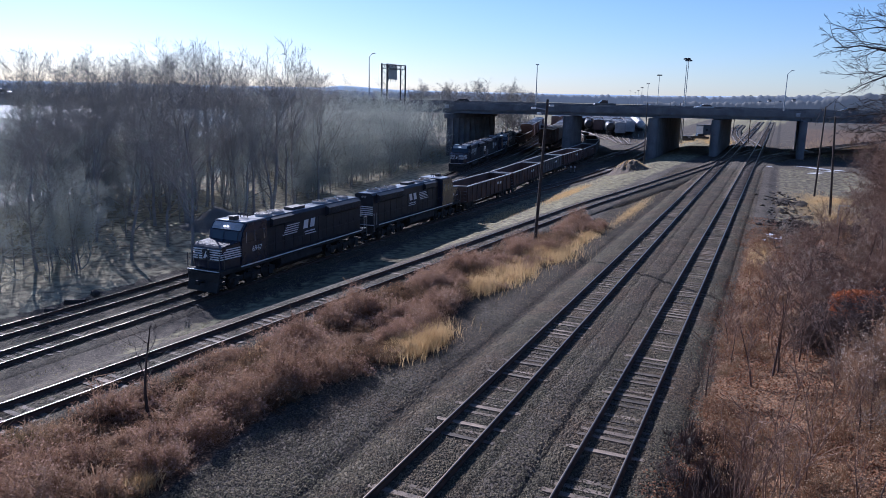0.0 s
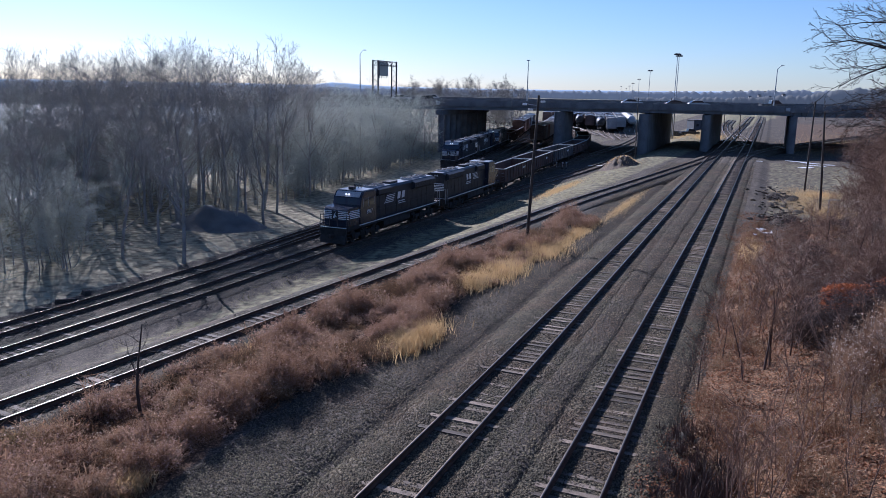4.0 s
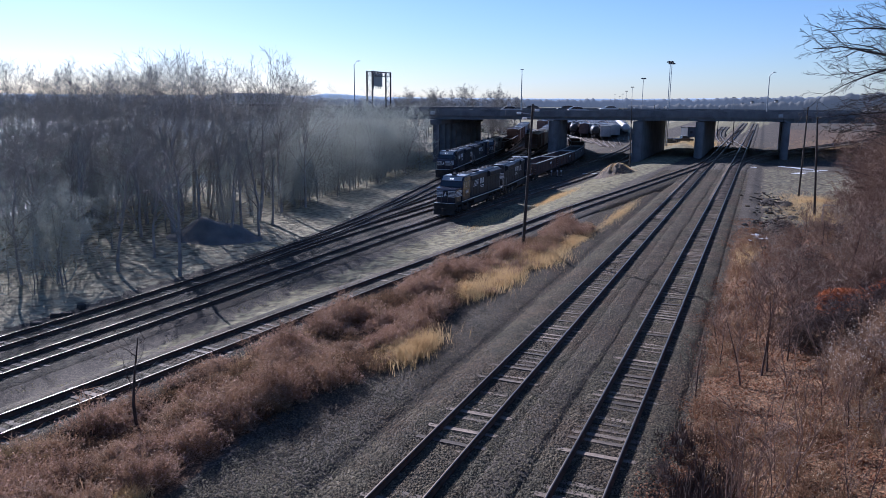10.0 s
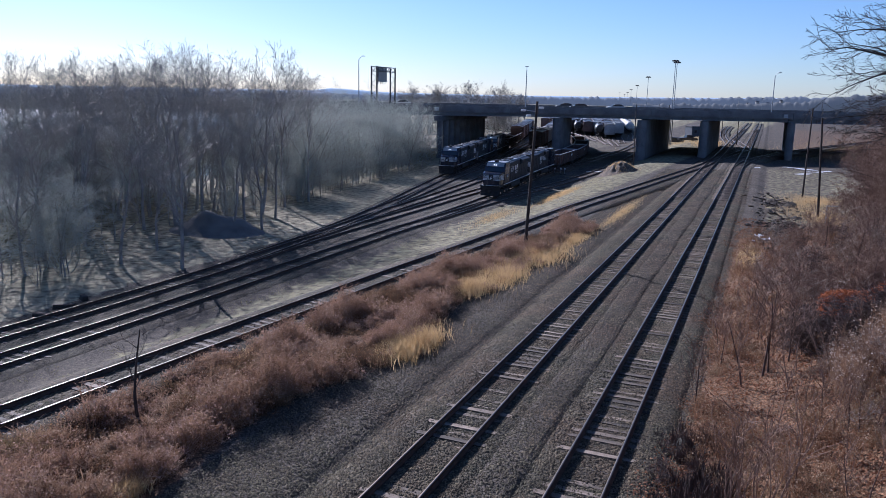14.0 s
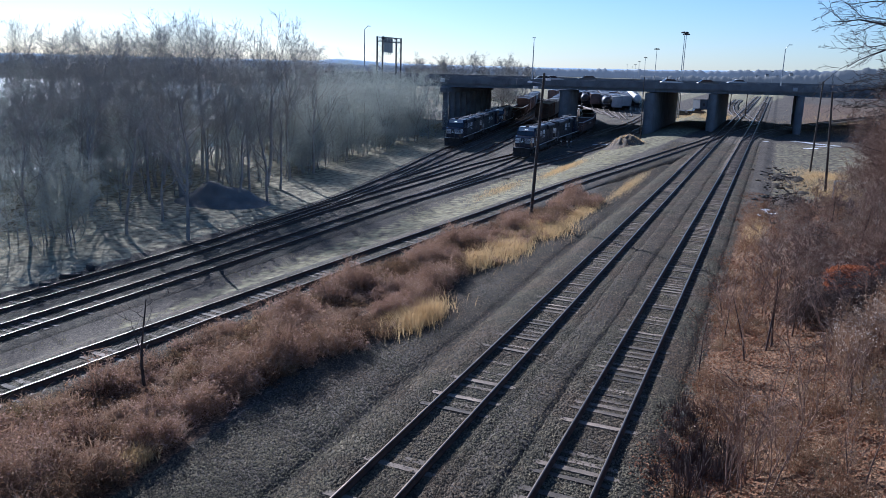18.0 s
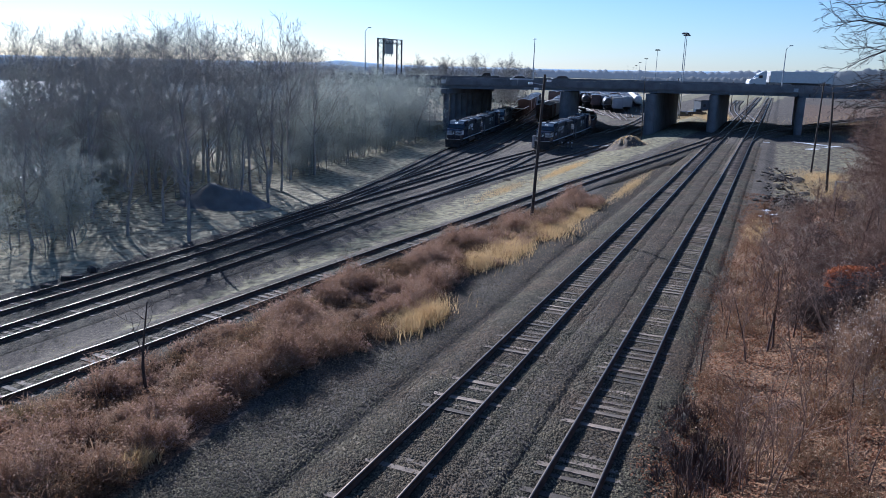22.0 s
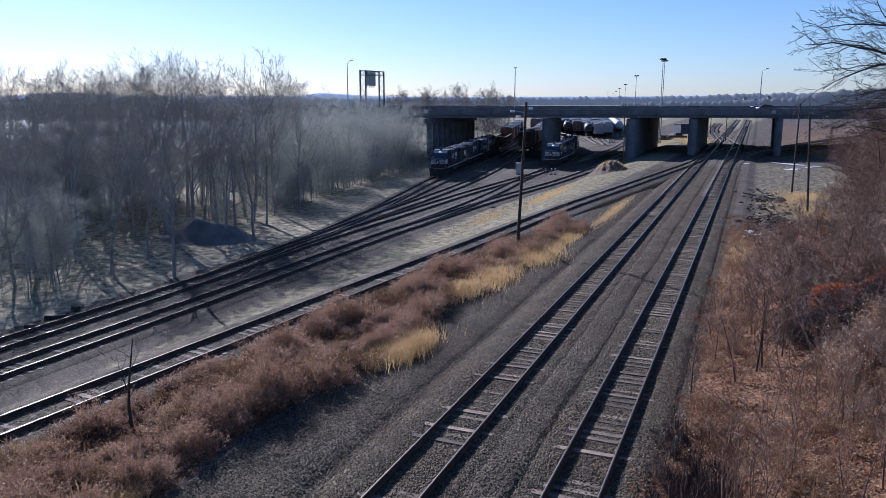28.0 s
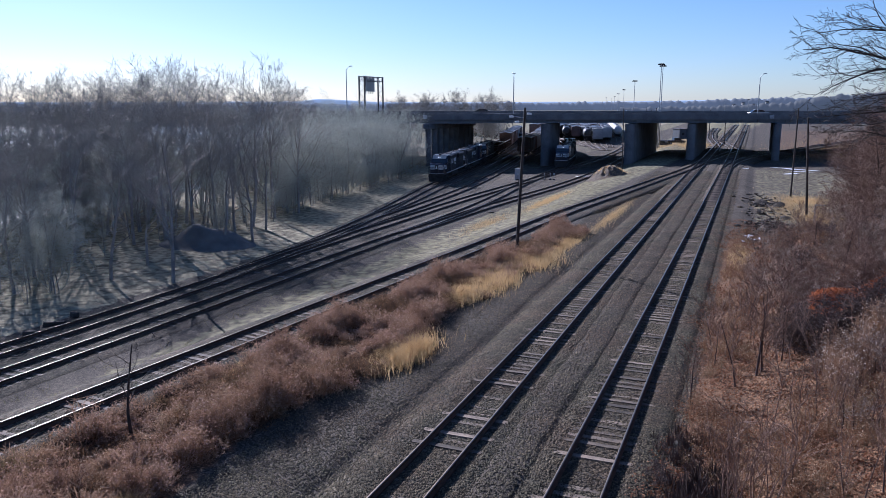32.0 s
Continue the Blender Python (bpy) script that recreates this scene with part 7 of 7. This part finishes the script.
# the air's haze is painted in: paler, bluer and more glow with distance
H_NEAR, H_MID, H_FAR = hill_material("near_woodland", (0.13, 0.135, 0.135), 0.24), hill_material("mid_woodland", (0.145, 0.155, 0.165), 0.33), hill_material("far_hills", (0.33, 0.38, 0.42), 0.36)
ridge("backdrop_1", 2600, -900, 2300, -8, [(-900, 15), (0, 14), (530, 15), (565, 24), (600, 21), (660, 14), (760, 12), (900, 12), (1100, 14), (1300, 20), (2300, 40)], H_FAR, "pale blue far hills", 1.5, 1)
ridge("backdrop_2", 1100, -900, 2300, -8, [(-900, 8), (0, 8), (600, 7.5), (800, 7.5), (1000, 8.5), (1120, 10), (1200, 10.5), (1260, 12.5), (1310, 14.5), (1400, 15.5), (1500, 19), (2300, 28)], H_MID, "wooded shore and hills with haze in their colour", 5.5, 2)
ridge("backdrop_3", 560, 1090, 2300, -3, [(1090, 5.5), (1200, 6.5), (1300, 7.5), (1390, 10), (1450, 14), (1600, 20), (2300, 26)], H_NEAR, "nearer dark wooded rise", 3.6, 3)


def house(px, d, w, h, base, wallmat, name="house"):
    p = bridge_at((px - 784) / 1330 * d, d, base)
    root = thing(name, "pale distant house on the far hillside" if name == "house" else "low blue-grey flat-roofed shed beyond the bridge", "house" if name == "house" else "building", group="distant buildings", at=Matrix.Translation(p) @ Matrix.Rotation(math.atan2(BR_U.y, BR_U.x) + 0.2, 4, "Z"))
    bm = bmesh.new()
    box(bm, 0, 0, h / 2, w, w * 0.7, h)
    part("wall", bm, wallmat, root)
    bm = bmesh.new()
    if name == "house":
        extrude_outline(bm, [(-w * 0.4, h), (0, h + w * 0.28), (w * 0.4, h)], "x", -w * 0.54, w * 0.54)
    else:
        box(bm, 0, 0, h + 0.12, w * 1.05, w * 0.76, 0.24)
    part("roof", bm, M_HOUSEROOF, root)
    for i in (-1, 0, 1):
        bm = bmesh.new()
        box(bm, i * w * 0.3, -w * 0.355, h * 0.55, w * 0.12, 0.1, h * 0.25)
        part("window", bm, M_GLASS, root)


for px, py, w in ((1288, 181, 9), (1297, 184, 8), (1304, 178, 9), (1312, 183, 10), (1322, 180, 8), (1331, 184, 9), (1276, 186, 12), (1345, 176, 9), (1200, 189, 14), (1216, 187, 12), (1180, 190, 12)):
    d, w = 1092, w * 0.5
    house(px, d, w, w * 0.55, 11.1 + (176 - py) / 1330 * d - w * 0.5, M_BRICK)
for px, d, w in ((1206, 251, 6.5),):
    p = bridge_at((px - 784) / 1330 * d, d)
    house(px, d, w, 3.2, plain_z(p.x, p.y) - 0.05, M_SHED, "yard_building")


# ---- small things ----
def heap(x, y, rx, ry, h, mat, name, label, seed, rugged=0.0):
    bm = bmesh.new()
    bmesh.ops.create_grid(bm, x_segments=44, y_segments=44, size=1)
    for v in bm.verts:
        r = math.hypot(v.co.x, v.co.y)
        f = 1 - float(smooth(0.12, 1.0, r))
        n = noise.noise(Vector((v.co.x * 2, v.co.y * 2, seed)))
        px, py = x + v.co.x * rx, y + v.co.y * ry
        lump = noise.noise(Vector((v.co.x * 6, v.co.y * 6, seed + 3))) * rugged
        v.co = Vector((px, py, plain_z(px, py) - 0.12 + h * f * (1 + 0.35 * n + lump) + 0.10 * n * f))
    tagged(new(name, finish(bm, name, mat, True)), label, "heap")


heap(-46.0, 54.8, 5.6, 3.8, 1.75, M_GRAVELHEAP, "gravel_mound", "smooth dark grey heap of gravel at the edge of the woods", 2.0)
heap(-1.5, 24.8, 0.8, 1.4, 0.28, M_DIRTHEAP, "brush_mound", "dark heap of brush and roots below the bank", 7.0)
heap(*HEAP, M_TANHEAP, "earth_mound", "dark earth heap with dry grass near a bridge pier", 5.0, 0.4)


def patch(x, y, rx, ry, mat, name, label, seed, lift=0.02):
    r = random.Random(seed)
    bm = bmesh.new()
    n = 18
    vs = []
    for i in range(n):
        a = i * 2 * math.pi / n
        k = r.uniform(0.6, 1.1)
        px, py = x + rx * k * math.cos(a), y + ry * k * math.sin(a)
        vs.append(bm.verts.new((px, py, plain_z(px, py) + lift)))
    c = bm.verts.new((x, y, plain_z(x, y) + lift + 0.04))
    for i in range(n):
        bm.faces.new((vs[i], vs[(i + 1) % n], c))
    tagged(new(name, finish(bm, name, mat, True)), label, "snow" if mat is M_SNOW else "puddle")


for i, (px, py, rx, ry) in enumerate(((6.2, 148, 2.6, 1.1), (7.9, 142, 1.9, 1.0), (6.0, 138, 1.3, 0.8), (9.6, 145, 1.5, 0.7), (-1.0, 143, 0.7, 0.6), (3.8, 150, 0.8, 0.6), (-31.0, 128, 0.0, 0.0))):
    if rx:
        patch(px, py, rx, ry, M_SNOW, "snow_patch", "old white snow patch on bare ground", i, 0.05)
for i in range(22):
    a = random.Random(40 + i)
    patch(0.45 + a.gauss(0, 0.45), 69.3 + a.gauss(0, 1.7), a.uniform(0.12, 0.3), a.uniform(0.25, 0.7), M_SNOW if i % 3 else M_MUDDY, "snow_patch" if i % 3 else "puddle", "small crust of snow and ice by the bank" if i % 3 else "small puddle of meltwater by the bank", i, 0.06)
for i, (x, y, rx, ry, h) in enumerate(((1.7, 75.0, 1.5, 3.0, 0.5), (2.6, 79.5, 1.3, 3.2, 0.45), (0.6, 73.0, 0.9, 2.2, 0.35), (1.4, 95.5, 1.7, 4.2, 0.55), (3.0, 94.5, 1.3, 3.6, 0.5), (0.7, 88.0, 1.0, 3.0, 0.3), (3.6, 84.5, 1.2, 2.6, 0.3))):
    heap(x, y, rx, ry, h, M_MUD, "mud_mound", "dark churned mound of mud on the verge", 20.0 + i)
rl = random.Random(77)
for i in range(74):                     # broken ties and roots thrown on the mounds
    x, y = ((rl.gauss(1.6, 0.8), rl.gauss(95.0, 2.6)), (rl.gauss(1.7, 0.9), rl.gauss(76.0, 2.6)))[i % 2]
    bm = bmesh.new()
    ln, th = rl.uniform(0.5, 1.7), rl.uniform(0.05, 0.13)
    box(bm, 0, 0, 0, ln, th * 1.3, th, bevel=0.012)
    ob = part("broken_timber", bm, M_POLE if i % 3 else M_TIE)
    ob.matrix_basis = pose(x, y, plain_z(x, y) + rl.uniform(0.12, 0.42), rl.uniform(-20, 20), rl.uniform(-28, 28), rl.uniform(0, 180))
    tagged(ob, "dark broken timber thrown on a mud mound" if i % 3 else "weathered broken timber thrown on a mud mound", "timber", "broken timbers")


def debris(x, y, n, seed, spread, name, label, lo=0.12, hi=0.45):
    """Broken rock and ties beside the tracks."""
    r = random.Random(seed)
    for i in range(n):
        bm = bmesh.new()
        s = r.uniform(lo, hi)
        bmesh.ops.create_icosphere(bm, subdivisions=1, radius=s)
        for v in bm.verts:
            v.co *= r.uniform(0.7, 1.2)
            v.co.z *= 0.6
        px, py = x + r.gauss(0, spread[0]), y + r.gauss(0, spread[1])
        ob = part(name, bm, M_DIRTHEAP if i % 2 else M_BALLAST)
        ob.matrix_basis = pose(px, py, plain_z(px, py) + s * 0.15, 0, 0, r.uniform(0, 360))
        tagged(ob, label, "rock", "broken rocks")


debris(1.9, 82, 120, 3, (1.3, 9.0), "rock", "grey broken rock on the muddy verge", 0.08, 0.32)


def cabinet(x, y, w, h, label, z=None):
    root = thing("equipment_cabinet", label, "cabinet", at=Matrix.Translation((x, y, plain_z(x, y) if z is None else z)))
    bm = bmesh.new()
    box(bm, 0, 0, h / 2, w, w * 0.8, h, bevel=0.03)
    part("body", bm, M_HOPPER, root)
    bm = bmesh.new()
    box(bm, 0, 0, h + 0.04, w * 1.12, w * 0.92, 0.08, bevel=0.02)
    part("roof", bm, M_HOPPER, root)
    bm = bmesh.new()
    box(bm, 0, -w * 0.41, h * 0.52, w * 0.8, 0.03, h * 0.85)
    part("door", bm, M_HOPPER, root)
    return root


def lying(name, label, category, at, size, turn, mat, seed):
    """A worn plank, slab or log lying on the ground."""
    r = random.Random(seed)
    bm = bmesh.new()
    box(bm, 0, 0, size[2] / 2, *size, bevel=min(size) * 0.18)
    for v in bm.verts:
        v.co += Vector((r.uniform(-0.04, 0.04) * size[0], r.uniform(-0.1, 0.1) * size[1], r.uniform(-0.12, 0.12) * size[2]))
    ob = new(name, finish(bm, name, mat, True))
    ob.matrix_basis = pose(at[0], at[1], plain_z(*at) - 0.02, 0, r.uniform(-2, 2), turn)
    tagged(ob, label, category)


lying("slab", "pale concrete slab lying on the yard ground", "slab", (-27.2, 131.1), (2.6, 0.9, 0.16), 20, M_HOPPER, 1)
lying("log", "dark log lying at the edge of the woods", "log", (-36.6, 28.6), (0.95, 0.34, 0.3), 12, M_POLE, 3)
lying("log", "dark log lying at the edge of the woods", "log", (-37.2, 30.6), (1.2, 0.3, 0.26), 40, M_POLE, 4)
lying("log", "short dark log on lit ground by the woods", "log", (-37.6, 32.4), (0.6, 0.36, 0.3), -25, M_POLE, 5)
lying("broken_board", "dark broken board on yard ground", "board", (-28.5, 83.5), (1.5, 0.4, 0.12), 30, M_POLE, 6)
cabinet(-36.4, 122.0, 0.9, 1.9, "small pale equipment cabinet beside the yard tracks")
root = thing("pipe_post", "bent white pipe post at the foot of a wooden pole", "post", at=Matrix.Translation((5.96, 80.3, plain_z(5.96, 80.3) - 0.1)))
bm = bmesh.new()
rod(bm, (0, 0, 0), (0, 0, 2.0), 0.07, n=10)
part("upright", bm, M_HOPPER, root)
bm = bmesh.new()
rod(bm, (-0.03, 0, 1.97), (1.05, 0.2, 1.97), 0.06, n=10)
part("crosspiece", bm, M_HOPPER, root)
for x, y in ((-37.7, 121.3), (-37.1, 121.5), (-32.8, 124), (-32.2, 124.2), (-33.7, 123.5)):
    root = thing("switch_stand", "small switch stand beside a yard track", "switch stand", group="switch stands", at=Matrix.Translation((x + 1.5, y, plain_z(x, y))))
    bm = bmesh.new()
    box(bm, 0, 0, 0.1, 0.4, 0.3, 0.2)
    part("base", bm, M_DARKSTEEL, root)
    bm = bmesh.new()
    rod(bm, (0, 0, 0.2), (0, 0, 1.0), 0.035, n=8)
    part("post", bm, M_GALV, root)
    bm = bmesh.new()
    box(bm, 0, 0, 1.0, 0.25, 0.04, 0.25)
    part("target", bm, M_WHITE, root)

# ---- ties near the camera's stand, one by one ----
for root, i, m in TRACK_LATE:
    ob = new("tie", TIES[(i * 7) % len(TIES)])
    ob.parent = root
    ob.matrix_basis = m


# ---- what moves ----
TRAIN_T = [0, 6, 9, 13, 17, 19, 23, 25, 32]
TRAIN_Y = [35.5, 59.5, 70.7, 85.5, 99.5, 106.2, 119.3, 125.6, 144.9]
TRAIN_FIT = np.polyfit(TRAIN_T, TRAIN_Y, 3)


def motions():
    for ob, back, length, turned in TRAIN:
        rows = []
        for k in range(0, 33, 2):
            s = RAIL_D.s_of_y(float(np.polyval(TRAIN_FIT, k))) + back
            rows.append((k, RAIL_D.car(s, length / 2, turned)))
        walk(ob, rows)
    for ob, lane_d, toward, rows in TRAFFIC:
        turn = math.atan2(BR_U.y, BR_U.x) + (0 if toward > 0 else math.pi)
        walk(ob, [(t, Matrix.Translation(bridge_at(u, lane_d, 8.08)) @ Matrix.Rotation(turn, 4, "Z")) for t, u in rows])


motions()
